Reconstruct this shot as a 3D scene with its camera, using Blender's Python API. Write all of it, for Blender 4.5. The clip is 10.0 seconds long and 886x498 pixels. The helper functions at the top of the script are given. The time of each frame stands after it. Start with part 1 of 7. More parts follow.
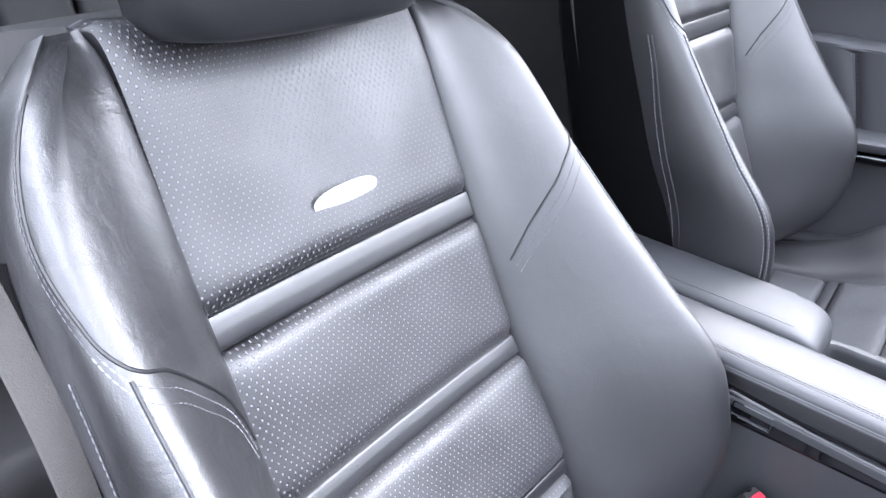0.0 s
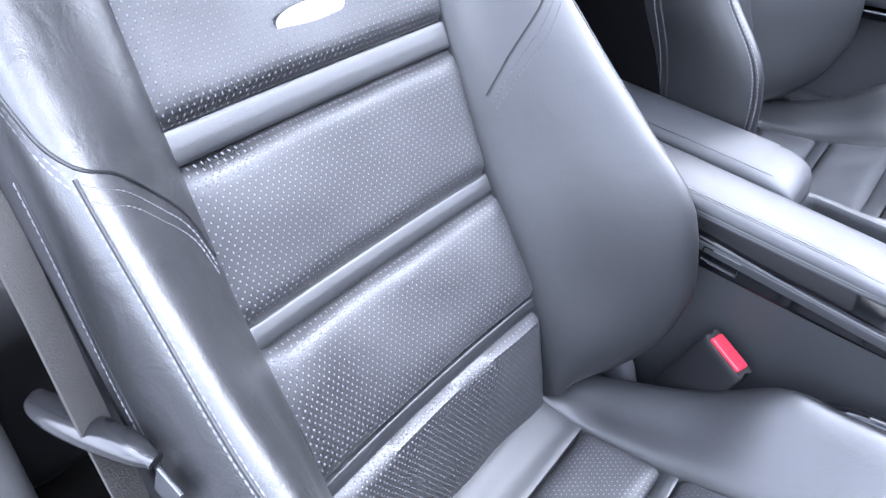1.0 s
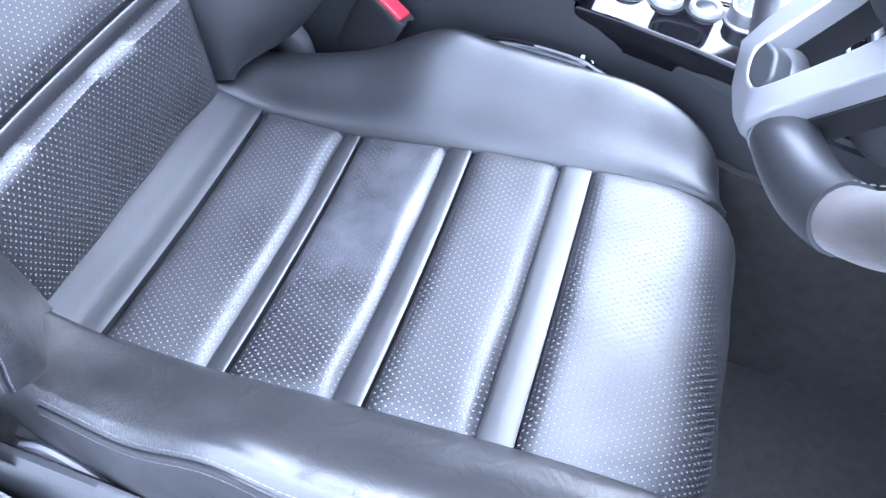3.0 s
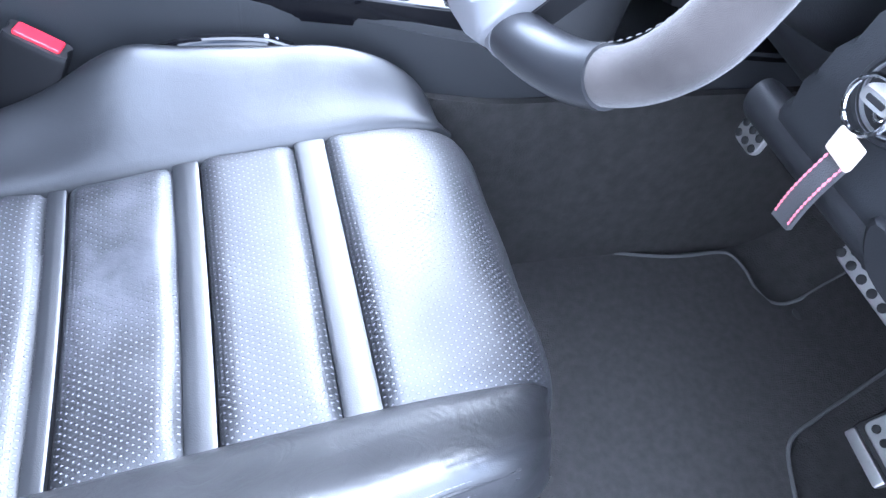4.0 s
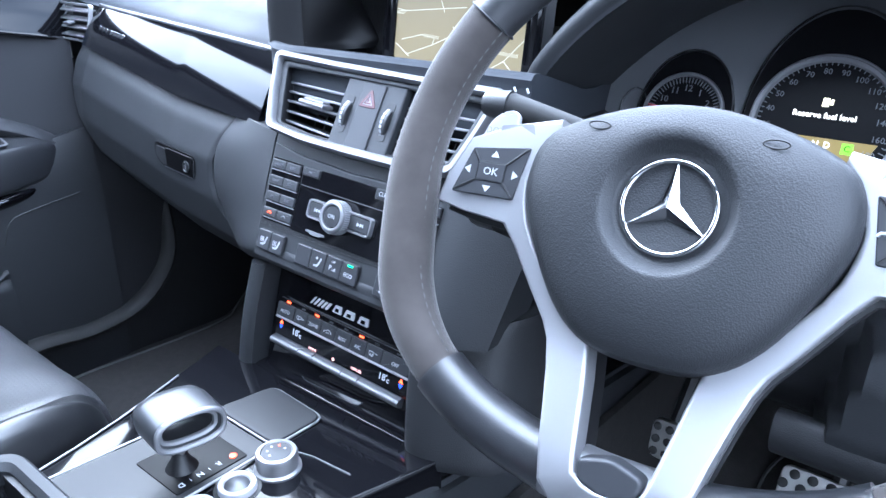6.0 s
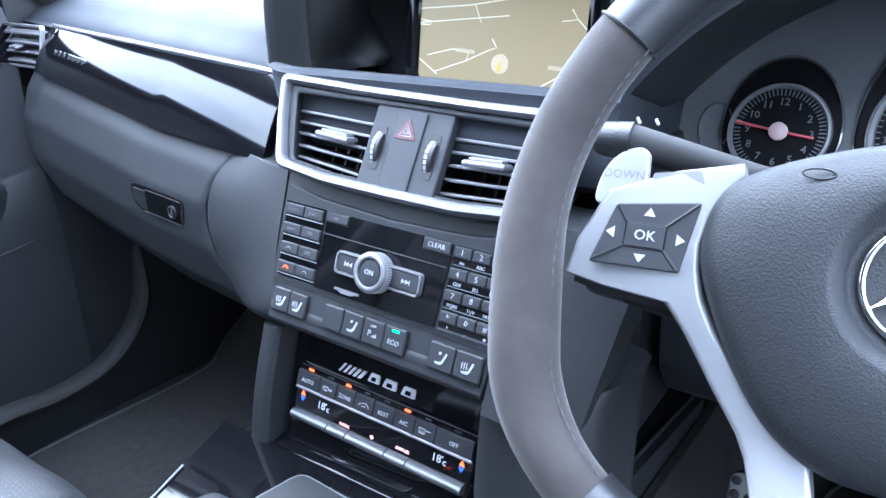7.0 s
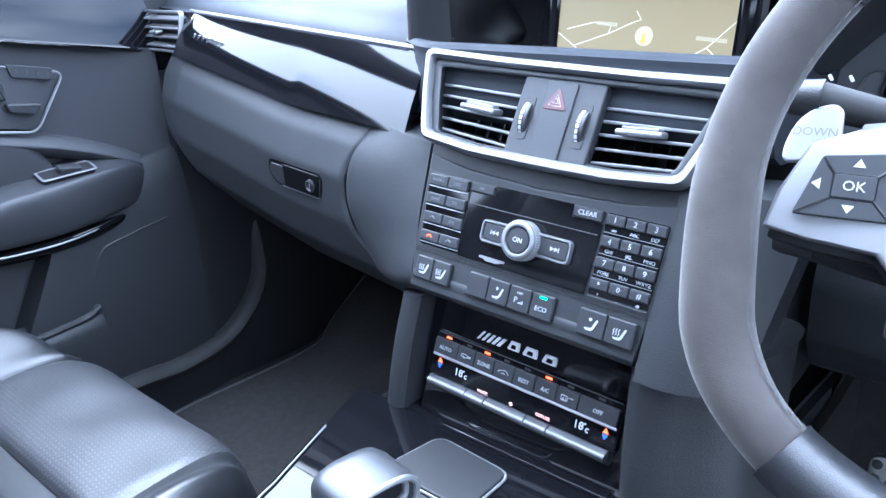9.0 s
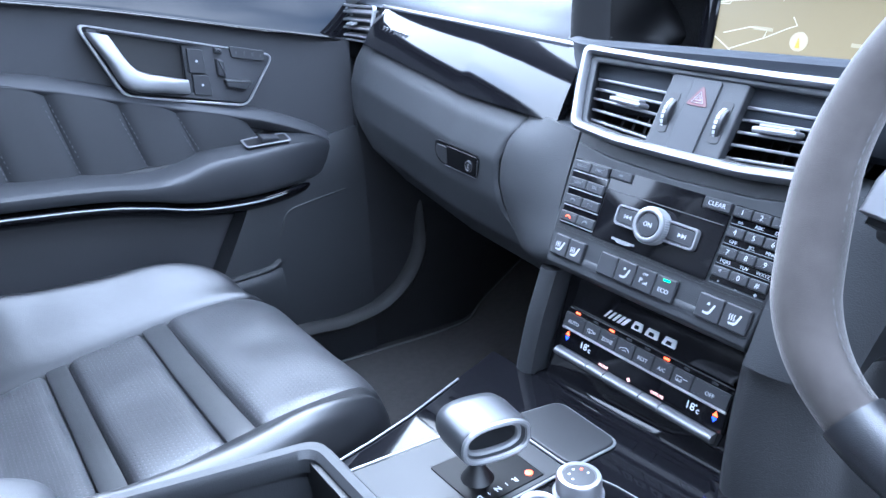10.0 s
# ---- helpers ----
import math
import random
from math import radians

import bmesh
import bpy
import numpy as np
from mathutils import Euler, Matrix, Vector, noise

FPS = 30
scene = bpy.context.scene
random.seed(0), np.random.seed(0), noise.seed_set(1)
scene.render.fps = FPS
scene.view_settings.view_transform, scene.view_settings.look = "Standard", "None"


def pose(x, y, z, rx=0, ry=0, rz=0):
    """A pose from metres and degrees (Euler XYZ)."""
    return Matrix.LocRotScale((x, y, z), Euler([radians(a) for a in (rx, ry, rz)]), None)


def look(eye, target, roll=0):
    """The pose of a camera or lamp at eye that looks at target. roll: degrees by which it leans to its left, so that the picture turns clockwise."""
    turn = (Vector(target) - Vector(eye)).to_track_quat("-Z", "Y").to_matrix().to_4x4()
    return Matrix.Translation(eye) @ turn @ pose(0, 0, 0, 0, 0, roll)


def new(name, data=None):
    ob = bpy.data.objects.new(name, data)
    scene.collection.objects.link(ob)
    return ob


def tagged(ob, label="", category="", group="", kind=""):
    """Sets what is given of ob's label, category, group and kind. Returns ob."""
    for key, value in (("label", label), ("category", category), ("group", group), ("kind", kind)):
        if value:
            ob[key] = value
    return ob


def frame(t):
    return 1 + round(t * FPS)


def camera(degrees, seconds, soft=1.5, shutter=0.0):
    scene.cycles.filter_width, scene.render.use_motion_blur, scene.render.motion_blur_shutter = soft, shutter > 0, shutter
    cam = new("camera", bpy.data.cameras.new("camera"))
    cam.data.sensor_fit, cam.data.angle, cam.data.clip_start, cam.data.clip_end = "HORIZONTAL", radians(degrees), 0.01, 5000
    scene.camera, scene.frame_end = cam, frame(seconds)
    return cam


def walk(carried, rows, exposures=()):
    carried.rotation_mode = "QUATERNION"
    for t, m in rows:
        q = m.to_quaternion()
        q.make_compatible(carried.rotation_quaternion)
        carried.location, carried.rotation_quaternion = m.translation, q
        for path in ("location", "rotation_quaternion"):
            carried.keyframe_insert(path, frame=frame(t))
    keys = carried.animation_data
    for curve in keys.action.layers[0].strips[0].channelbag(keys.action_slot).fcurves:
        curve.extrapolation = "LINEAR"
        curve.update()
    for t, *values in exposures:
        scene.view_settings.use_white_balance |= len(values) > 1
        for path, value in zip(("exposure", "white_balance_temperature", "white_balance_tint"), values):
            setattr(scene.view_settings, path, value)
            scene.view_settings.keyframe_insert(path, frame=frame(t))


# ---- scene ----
cam = camera(61.5, 10.0)
PATH = [
    (0, (0.778, 0.026, 0.944), (-0.659, -1.108, 0.138), -2.6),
    (0.5, (0.774, 0.033, 0.925), (-0.575, -1.077, -0.048), -2.5),
    (1, (0.769, 0.052, 0.911), (-0.529, -0.986, -0.201), -1.2),
    (1.5, (0.765, 0.134, 0.88), (-0.473, -0.857, -0.338), -0.8),
    (2, (0.768, 0.139, 0.853), (-0.47, -0.647, -0.507), 2.2),
    (2.5, (0.765, 0.152, 0.841), (-0.455, -0.424, -0.636), 3.8),
    (2.7, (0.756, 0.161, 0.84), (-0.456, -0.309, -0.68), 4.6),
    (3.8, (0.765, 0.113, 0.823), (-0.406, 0.392, -0.774), 8.6),
    (4, (0.776, 0.085, 0.823), (-0.421, 0.58, -0.701), 10.6),
    (4.2, (0.792, 0.041, 0.828), (-0.442, 0.754, -0.576), 11.8),
    (4.5, (0.786, -0.001, 0.826), (-0.493, 0.924, -0.403), 10.2),
    (4.8, (0.737, -0.028, 0.831), (-0.565, 1.051, -0.236), 7.8),
    (5, (0.691, -0.051, 0.84), (-0.601, 1.136, -0.12), 6.1),
    (5.5, (0.599, -0.081, 0.854), (-0.623, 1.279, 0.042), 2.4),
    (6, (0.507, -0.058, 0.835), (-0.666, 1.374, 0.079), -0.1),
    (6.2, (0.475, -0.053, 0.839), (-0.682, 1.399, 0.097), -0.7),
    (7.3, (0.335, -0.001, 0.821), (-0.713, 1.526, 0.067), -1.7),
    (7.5, (0.323, 0.003, 0.807), (-0.718, 1.535, 0.053), -1.7),
    (8, (0.298, 0.001, 0.803), (-0.746, 1.527, 0.041), -1.8),
    (8.5, (0.299, -0.031, 0.814), (-0.768, 1.477, 0.047), -2.0),
    (9, (0.324, -0.068, 0.819), (-0.897, 1.324, 0.064), -3.1),
    (9.5, (0.356, -0.096, 0.817), (-1.024, 1.15, 0.08), -2.9),
    (10, (0.395, -0.105, 0.816), (-1.128, 0.971, 0.092), -2.1),
]
walk(cam, [(t, look(eye, target, roll)) for t, eye, target, roll in PATH],
     [(0, 3.5, 6100, 12), (1, 3.45, 5700, 12), (2.5, 3.35, 5200, 13), (4, 3.75, 5200, 10), (4.5, 3.3, 5200, 9), (5, 3.2, 5200, 8), (6, 3.1, 5200, 6), (10, 3.25, 5050, 6)])


# ---- sky, sun, exposure ----
world = bpy.data.worlds.new("sky")
scene.world = world
world.use_nodes = True
wn = world.node_tree
sky = wn.nodes.new("ShaderNodeTexSky")
sky.sky_type = "NISHITA"
sky.sun_disc = False
sky.sun_elevation, sky.sun_rotation = radians(38), radians(-72)
sky.air_density, sky.dust_density, sky.ozone_density = 1.0, 1.5, 1.0
cloud_at = wn.nodes.new("ShaderNodeTexCoord")
cloud = wn.nodes.new("ShaderNodeTexNoise")
cloud.inputs["Scale"].default_value, cloud.inputs["Detail"].default_value = 2.2, 6.0
cloud_cut = wn.nodes.new("ShaderNodeMapRange")
cloud_cut.inputs["From Min"].default_value, cloud_cut.inputs["From Max"].default_value = 0.32, 0.50
cloud_mix = wn.nodes.new("ShaderNodeMix")
cloud_mix.data_type = "RGBA"
wn.links.new(cloud_at.outputs["Generated"], cloud.inputs["Vector"])
wn.links.new(cloud.outputs["Fac"], cloud_cut.inputs["Value"])
# clouds are brightest round the hidden sun
high = wn.nodes.new("ShaderNodeVectorMath")
high.operation = "DOT_PRODUCT"
high.inputs[1].default_value = (-0.75, 0.25, 0.61)
lift = wn.nodes.new("ShaderNodeMapRange")
lift.interpolation_type = "SMOOTHSTEP"
lift.inputs["From Min"].default_value, lift.inputs["From Max"].default_value = 0.15, 0.97
lift.inputs["To Min"].default_value, lift.inputs["To Max"].default_value = 0.93, 1.42
# an overcast sky is dimmer towards the horizon
upward = wn.nodes.new("ShaderNodeSeparateXYZ")
wn.links.new(cloud_at.outputs["Generated"], upward.inputs["Vector"])
fade = wn.nodes.new("ShaderNodeMapRange")
fade.inputs["From Min"].default_value, fade.inputs["From Max"].default_value = 0.0, 0.9
fade.inputs["To Min"].default_value, fade.inputs["To Max"].default_value = 0.36, 1.1
wn.links.new(upward.outputs["Z"], fade.inputs["Value"])
both = wn.nodes.new("ShaderNodeMath")
both.operation = "MULTIPLY"
dim = wn.nodes.new("ShaderNodeVectorMath")
dim.operation = "SCALE"
dim.inputs[0].default_value = (11.5, 11.7, 12.8)
wn.links.new(cloud_at.outputs["Generated"], high.inputs[0])
wn.links.new(high.outputs["Value"], lift.inputs["Value"])
wn.links.new(lift.outputs["Result"], both.inputs[0])
wn.links.new(fade.outputs["Result"], both.inputs[1])
wn.links.new(both.outputs[0], dim.inputs["Scale"])
wn.links.new(dim.outputs["Vector"], cloud_mix.inputs["B"])
wn.links.new(cloud_cut.outputs["Result"], cloud_mix.inputs["Factor"])
wn.links.new(sky.outputs["Color"], cloud_mix.inputs["A"])
wn.links.new(cloud_mix.outputs["Result"], wn.nodes["Background"].inputs["Color"])
wn.nodes["Background"].inputs["Strength"].default_value = 0.14

sun = new("sun", bpy.data.lights.new("sun", "SUN"))
sun.data.energy, sun.data.angle, sun.data.color = 0.6, radians(40), (1.0, 0.96, 0.9)
sun.matrix_world = look((-3.0, 1.0, 2.45), (0, 0, 0))


# ---- materials ----
def mat(name, color, rough=0.5, metal=0.0, grain=0.0, scale=900.0, vary=0.12, blotch=9.0, coat=0.0, sheen=0.0, spec=0.5, wear=0.1):
    """A plain surface: fine grain in the relief, broad uneven colour and gloss."""
    m = bpy.data.materials.new(name)
    m.use_nodes = True
    t = m.node_tree
    b = t.nodes["Principled BSDF"]
    b.inputs["Metallic"].default_value = metal
    b.inputs["Specular IOR Level"].default_value = spec
    b.inputs["Coat Weight"].default_value = coat
    b.inputs["Coat Roughness"].default_value = 0.04
    b.inputs["Sheen Weight"].default_value = sheen
    b.inputs["Sheen Roughness"].default_value = 0.4
    at = t.nodes.new("ShaderNodeTexCoord")
    big = t.nodes.new("ShaderNodeTexNoise")
    big.inputs["Scale"].default_value, big.inputs["Detail"].default_value = blotch, 5.0
    t.links.new(at.outputs["Object"], big.inputs["Vector"])
    mix = t.nodes.new("ShaderNodeMix")
    mix.data_type = "RGBA"
    mix.inputs["A"].default_value = (*[c * (1 - vary) for c in color], 1)
    mix.inputs["B"].default_value = (*[min(1, c * (1 + vary)) for c in color], 1)
    t.links.new(big.outputs["Fac"], mix.inputs["Factor"])
    t.links.new(mix.outputs["Result"], b.inputs["Base Color"])
    ro = t.nodes.new("ShaderNodeMapRange")
    ro.inputs["From Min"].default_value, ro.inputs["From Max"].default_value = 0.3, 0.7
    ro.inputs["To Min"].default_value, ro.inputs["To Max"].default_value = rough * (1 - wear), min(1, rough * (1 + wear))
    t.links.new(big.outputs["Fac"], ro.inputs["Value"])
    t.links.new(ro.outputs["Result"], b.inputs["Roughness"])
    if grain:
        fine = t.nodes.new("ShaderNodeTexVoronoi")
        fine.inputs["Scale"].default_value = scale
        t.links.new(at.outputs["Object"], fine.inputs["Vector"])
        bump = t.nodes.new("ShaderNodeBump")
        bump.inputs["Strength"].default_value, bump.inputs["Distance"].default_value = grain, 0.0006
        t.links.new(fine.outputs["Distance"], bump.inputs["Height"])
        t.links.new(bump.outputs["Normal"], b.inputs["Normal"])
    return m


def glow(name, color, strength):
    m = bpy.data.materials.new(name)
    m.use_nodes = True
    b = m.node_tree.nodes["Principled BSDF"]
    b.inputs["Base Color"].default_value = (*[c * 0.3 for c in color], 1)
    b.inputs["Emission Color"].default_value = (*color, 1)
    b.inputs["Emission Strength"].default_value = strength * 0.25
    b.inputs["Roughness"].default_value = 0.3
    return m


def big_of(t):
    """A fresh broad noise for uneven wear."""
    n = t.nodes.new("ShaderNodeTexNoise")
    n.inputs["Scale"].default_value, n.inputs["Detail"].default_value = 16, 4
    at = t.nodes.new("ShaderNodeTexCoord")
    t.links.new(at.outputs["Object"], n.inputs["Vector"])
    r = t.nodes.new("ShaderNodeMapRange")
    r.inputs["From Min"].default_value, r.inputs["From Max"].default_value = 0.38, 0.6
    t.links.new(n.outputs["Fac"], r.inputs["Value"])
    return r.outputs["Result"]


def leather(name, color, rough, wrinkle=0.25, punched=False, worn=(), rubbed=None):
    """Grained hide with soft creases; punched: rows of small staggered holes laid out in metres by the UV map. worn:
    (centre, reach) of creased, rubbed places. rubbed: the middle of a spot polished by wear, where the holes have
    closed; its pale sheen is put into the colour.
    """
    m = mat(name, color, rough, grain=0.0, vary=0.18, blotch=7.0, wear=0.16, spec=0.72)
    t = m.node_tree
    b = t.nodes["Principled BSDF"]
    at = t.nodes.new("ShaderNodeTexCoord")
    grain = t.nodes.new("ShaderNodeTexVoronoi")
    grain.inputs["Scale"].default_value = 1000
    fold = t.nodes.new("ShaderNodeTexNoise")
    fold.inputs["Scale"].default_value, fold.inputs["Detail"].default_value, fold.inputs["Distortion"].default_value = 26, 6, 1.2
    for n in (grain, fold):
        t.links.new(at.outputs["Object"], n.inputs["Vector"])
    b1 = t.nodes.new("ShaderNodeBump")
    b1.inputs["Strength"].default_value, b1.inputs["Distance"].default_value = wrinkle, 0.004
    b2 = t.nodes.new("ShaderNodeBump")
    b2.inputs["Strength"].default_value, b2.inputs["Distance"].default_value = 0.22, 0.0004
    t.links.new(fold.outputs["Fac"], b1.inputs["Height"])
    t.links.new(grain.outputs["Distance"], b2.inputs["Height"])
    t.links.new(b1.outputs["Normal"], b2.inputs["Normal"])
    last = b2
    if worn:
        # fine crackle of rubbed hide: pale creases inside soft-edged patches
        warp = t.nodes.new("ShaderNodeTexNoise")
        warp.inputs["Scale"].default_value, warp.inputs["Detail"].default_value = 30, 3
        t.links.new(at.outputs["Object"], warp.inputs["Vector"])
        push = t.nodes.new("ShaderNodeVectorMath")
        push.operation = "MULTIPLY_ADD"
        push.inputs[1].default_value = (0.02, 0.02, 0.02)
        t.links.new(warp.outputs["Color"], push.inputs[0])
        t.links.new(at.outputs["Object"], push.inputs[2])
        crack = t.nodes.new("ShaderNodeTexVoronoi")
        crack.feature = "DISTANCE_TO_EDGE"
        crack.inputs["Scale"].default_value = 330
        t.links.new(push.outputs["Vector"], crack.inputs["Vector"])
        line = t.nodes.new("ShaderNodeMapRange")
        line.inputs["From Min"].default_value, line.inputs["From Max"].default_value = 0.0, 0.11
        line.inputs["To Min"].default_value, line.inputs["To Max"].default_value = 1.0, 0.0
        t.links.new(crack.outputs["Distance"], line.inputs["Value"])
        total = None
        for centre, reach in worn:
            far = t.nodes.new("ShaderNodeVectorMath")
            far.operation = "DISTANCE"
            far.inputs[1].default_value = centre
            t.links.new(at.outputs["Object"], far.inputs[0])
            near = t.nodes.new("ShaderNodeMapRange")
            near.inputs["From Min"].default_value, near.inputs["From Max"].default_value = reach, reach * 0.3
            t.links.new(far.outputs["Value"], near.inputs["Value"])
            if total is None:
                total = near.outputs["Result"]
            else:
                add = t.nodes.new("ShaderNodeMath")
                add.operation = "MAXIMUM"
                t.links.new(total, add.inputs[0])
                t.links.new(near.outputs["Result"], add.inputs[1])
                total = add.outputs[0]
        patch = t.nodes.new("ShaderNodeMath")
        patch.operation = "MULTIPLY"
        t.links.new(total, patch.inputs[0])
        t.links.new(big_of(t), patch.inputs[1])
        amount = t.nodes.new("ShaderNodeMath")
        amount.operation = "MULTIPLY"
        t.links.new(patch.outputs[0], amount.inputs[0])
        t.links.new(line.outputs["Result"], amount.inputs[1])
        old = b.inputs["Base Color"].links[0].from_socket
        rub = t.nodes.new("ShaderNodeMix")
        rub.data_type = "RGBA"
        rub.inputs["B"].default_value = (0.05, 0.049, 0.05, 1)
        t.links.new(amount.outputs[0], rub.inputs["Factor"])
        t.links.new(old, rub.inputs["A"])
        t.links.new(rub.outputs["Result"], b.inputs["Base Color"])
        bw = t.nodes.new("ShaderNodeBump")
        bw.inputs["Strength"].default_value, bw.inputs["Distance"].default_value = 0.35, 0.0006
        bw.invert = True
        t.links.new(amount.outputs[0], bw.inputs["Height"])
        t.links.new(b2.outputs["Normal"], bw.inputs["Normal"])
        last = bw
    if punched:
        uv = t.nodes.new("ShaderNodeUVMap")
        sep = t.nodes.new("ShaderNodeSeparateXYZ")
        t.links.new(uv.outputs["UV"], sep.inputs["Vector"])

        def calc(op, a, c=None):
            n = t.nodes.new("ShaderNodeMath")
            n.operation = op
            for i, v in enumerate((a, c)):
                if v is None:
                    continue
                if isinstance(v, (int, float)):
                    n.inputs[i].default_value = v
                else:
                    t.links.new(v, n.inputs[i])
            return n.outputs[0]

        def dots(du, dv):
            px, py = 0.0062, 0.0088
            fx = calc("SUBTRACT", calc("FRACT", calc("ADD", calc("DIVIDE", sep.outputs["X"], px), du)), 0.5)
            fy = calc("SUBTRACT", calc("FRACT", calc("ADD", calc("DIVIDE", sep.outputs["Y"], py), dv)), 0.5)
            fx, fy = calc("MULTIPLY", fx, px * 1.2), calc("MULTIPLY", fy, py * 0.8)
            return calc("SQRT", calc("ADD", calc("MULTIPLY", fx, fx), calc("MULTIPLY", fy, fy)))

        d = calc("MINIMUM", dots(0, 0), dots(0.5, 0.5))
        hole = t.nodes.new("ShaderNodeMapRange")
        hole.inputs["From Min"].default_value, hole.inputs["From Max"].default_value = 0.0011, 0.0013
        t.links.new(d, hole.inputs["Value"])
        flat = hole.outputs["Result"]
        if rubbed:
            far = t.nodes.new("ShaderNodeVectorMath")
            far.operation = "DISTANCE"
            far.inputs[1].default_value = rubbed
            t.links.new(at.outputs["Object"], far.inputs[0])
            near = t.nodes.new("ShaderNodeMapRange")
            near.inputs["From Min"].default_value, near.inputs["From Max"].default_value = 0.075, 0.01
            t.links.new(far.outputs["Value"], near.inputs["Value"])
            spot = calc("MULTIPLY", near.outputs["Result"], big_of(t))
            flat = calc("MAXIMUM", flat, calc("MULTIPLY", spot, 1.4))
            old_rough = b.inputs["Roughness"].links[0].from_socket
            t.links.new(calc("SUBTRACT", old_rough, calc("MULTIPLY", spot, 0.10)), b.inputs["Roughness"])
            # the worn spot's lighter sheen, painted into the base colour
            rub_haze = t.nodes.new("ShaderNodeMix")
            rub_haze.data_type = "RGBA"
            rub_haze.inputs["B"].default_value = (0.085, 0.085, 0.096, 1)
            reach = t.nodes.new("ShaderNodeMapRange")
            reach.inputs["From Min"].default_value, reach.inputs["From Max"].default_value = 0.16, 0.03
            t.links.new(far.outputs["Value"], reach.inputs["Value"])
            t.links.new(calc("MULTIPLY", calc("MULTIPLY", reach.outputs["Result"], big_of(t)), 0.55), rub_haze.inputs["Factor"])
            t.links.new(b.inputs["Base Color"].links[0].from_socket, rub_haze.inputs["A"])
            t.links.new(rub_haze.outputs["Result"], b.inputs["Base Color"])
        b3 = t.nodes.new("ShaderNodeBump")
        b3.inputs["Strength"].default_value, b3.inputs["Distance"].default_value = 0.35, 0.0006
        t.links.new(flat, b3.inputs["Height"])
        t.links.new(b2.outputs["Normal"], b3.inputs["Normal"])
        last = b3
        old = b.inputs["Base Color"].links[0].from_socket
        dark = t.nodes.new("ShaderNodeMix")
        dark.data_type = "RGBA"
        # pale backing in each hole; the dark ring paints the shade under its rim
        core = t.nodes.new("ShaderNodeMapRange")
        core.inputs["From Min"].default_value, core.inputs["From Max"].default_value = 0.0008, 0.0011
        t.links.new(d, core.inputs["Value"])
        backing_and_rim_shade = t.nodes.new("ShaderNodeMix")
        backing_and_rim_shade.data_type = "RGBA"
        backing_and_rim_shade.inputs["A"].default_value = (0.13, 0.13, 0.14, 1)
        backing_and_rim_shade.inputs["B"].default_value = (0.004, 0.004, 0.005, 1)
        t.links.new(core.outputs["Result"], backing_and_rim_shade.inputs["Factor"])
        t.links.new(backing_and_rim_shade.outputs["Result"], dark.inputs["A"])
        t.links.new(flat, dark.inputs["Factor"])
        t.links.new(old, dark.inputs["B"])
        t.links.new(dark.outputs["Result"], b.inputs["Base Color"])
        matt = t.nodes.new("ShaderNodeMapRange")
        matt.inputs["To Min"].default_value, matt.inputs["To Max"].default_value = 0.05, 0.8
        t.links.new(flat, matt.inputs["Value"])
        t.links.new(matt.outputs["Result"], b.inputs["Specular IOR Level"])
    t.links.new(last.outputs["Normal"], b.inputs["Normal"])
    return m


hide = leather("leather", (0.0068, 0.0072, 0.0085), 0.43, 0.11)
hide_worn = leather("worn_leather", (0.011, 0.011, 0.012), 0.38, 0.34, False, (((0.245, -0.16, 0.46), 0.17), ((0.24, -0.12, 0.32), 0.16)))
hide_worn.node_tree.nodes["Principled BSDF"].inputs["Specular IOR Level"].default_value = 0.82
hide_smooth = leather("smooth_leather", (0.0085, 0.009, 0.0105), 0.42, 0.05)
hide_wheel = mat("wheel_leather", (0.015, 0.0155, 0.0175), 0.36, grain=0.15, scale=1500, vary=0.15, spec=0.8)
hide_punched = leather("perforated_leather", (0.006, 0.0064, 0.0076), 0.50, 0.06, True)
hide_rubbed = leather("rubbed_perforated_leather", (0.006, 0.0064, 0.0076), 0.45, 0.14, True, rubbed=(-0.055, -0.03, 0.29))
hide_arm = leather("armrest_leather", (0.020, 0.021, 0.024), 0.5, 0.06)
hide_arm.node_tree.nodes["Principled BSDF"].inputs["Specular IOR Level"].default_value = 0.5
thread = mat("thread", (0.11, 0.11, 0.12), 0.7)
suede_thread = mat("grey_thread", (0.075, 0.073, 0.073), 0.9)
pad_plastic = mat("horn_pad_plastic", (0.015, 0.016, 0.018), 0.5, grain=0.3, scale=1000, vary=0.08, spec=0.4)
surround_grey = mat("dial_surround_grey", (0.085, 0.088, 0.095), 0.5, grain=0.15, vary=0.06)
sill_grey = mat("sill_grey_plastic", (0.05, 0.049, 0.053), 0.5, grain=0.3, scale=900, vary=0.08)
suede = mat("suede", (0.051, 0.0455, 0.043), 0.95, grain=0.35, scale=2200, vary=0.8, blotch=26, sheen=0.2, spec=0.2)
soft = mat("soft_plastic", (0.020, 0.0212, 0.0235), 0.5, grain=0.22, scale=900, vary=0.08, spec=0.4)
# soft plastic, painted lighter for the daylight that falls on the far door
door_skin_lit = mat("door_skin_lit", (0.036, 0.037, 0.041), 0.62, grain=0.22, scale=900, vary=0.08, spec=0.35)
pad_top = mat("dashboard_skin", (0.024, 0.027, 0.033), 0.72, grain=0.25, scale=900, vary=0.08, spec=0.25)
hard = mat("hard_plastic", (0.014, 0.0145, 0.016), 0.45, grain=0.25, scale=900, vary=0.1)
dark = mat("dark_plastic", (0.006, 0.006, 0.007), 0.5, vary=0.1)
gloss = mat("piano_black", (0.004, 0.004, 0.005), 0.05, coat=0.0, vary=0.05, wear=0.3, spec=0.36)
deck_black = mat("piano_black_deck", (0.004, 0.004, 0.005), 0.05, vary=0.05, wear=0.3, spec=0.2)
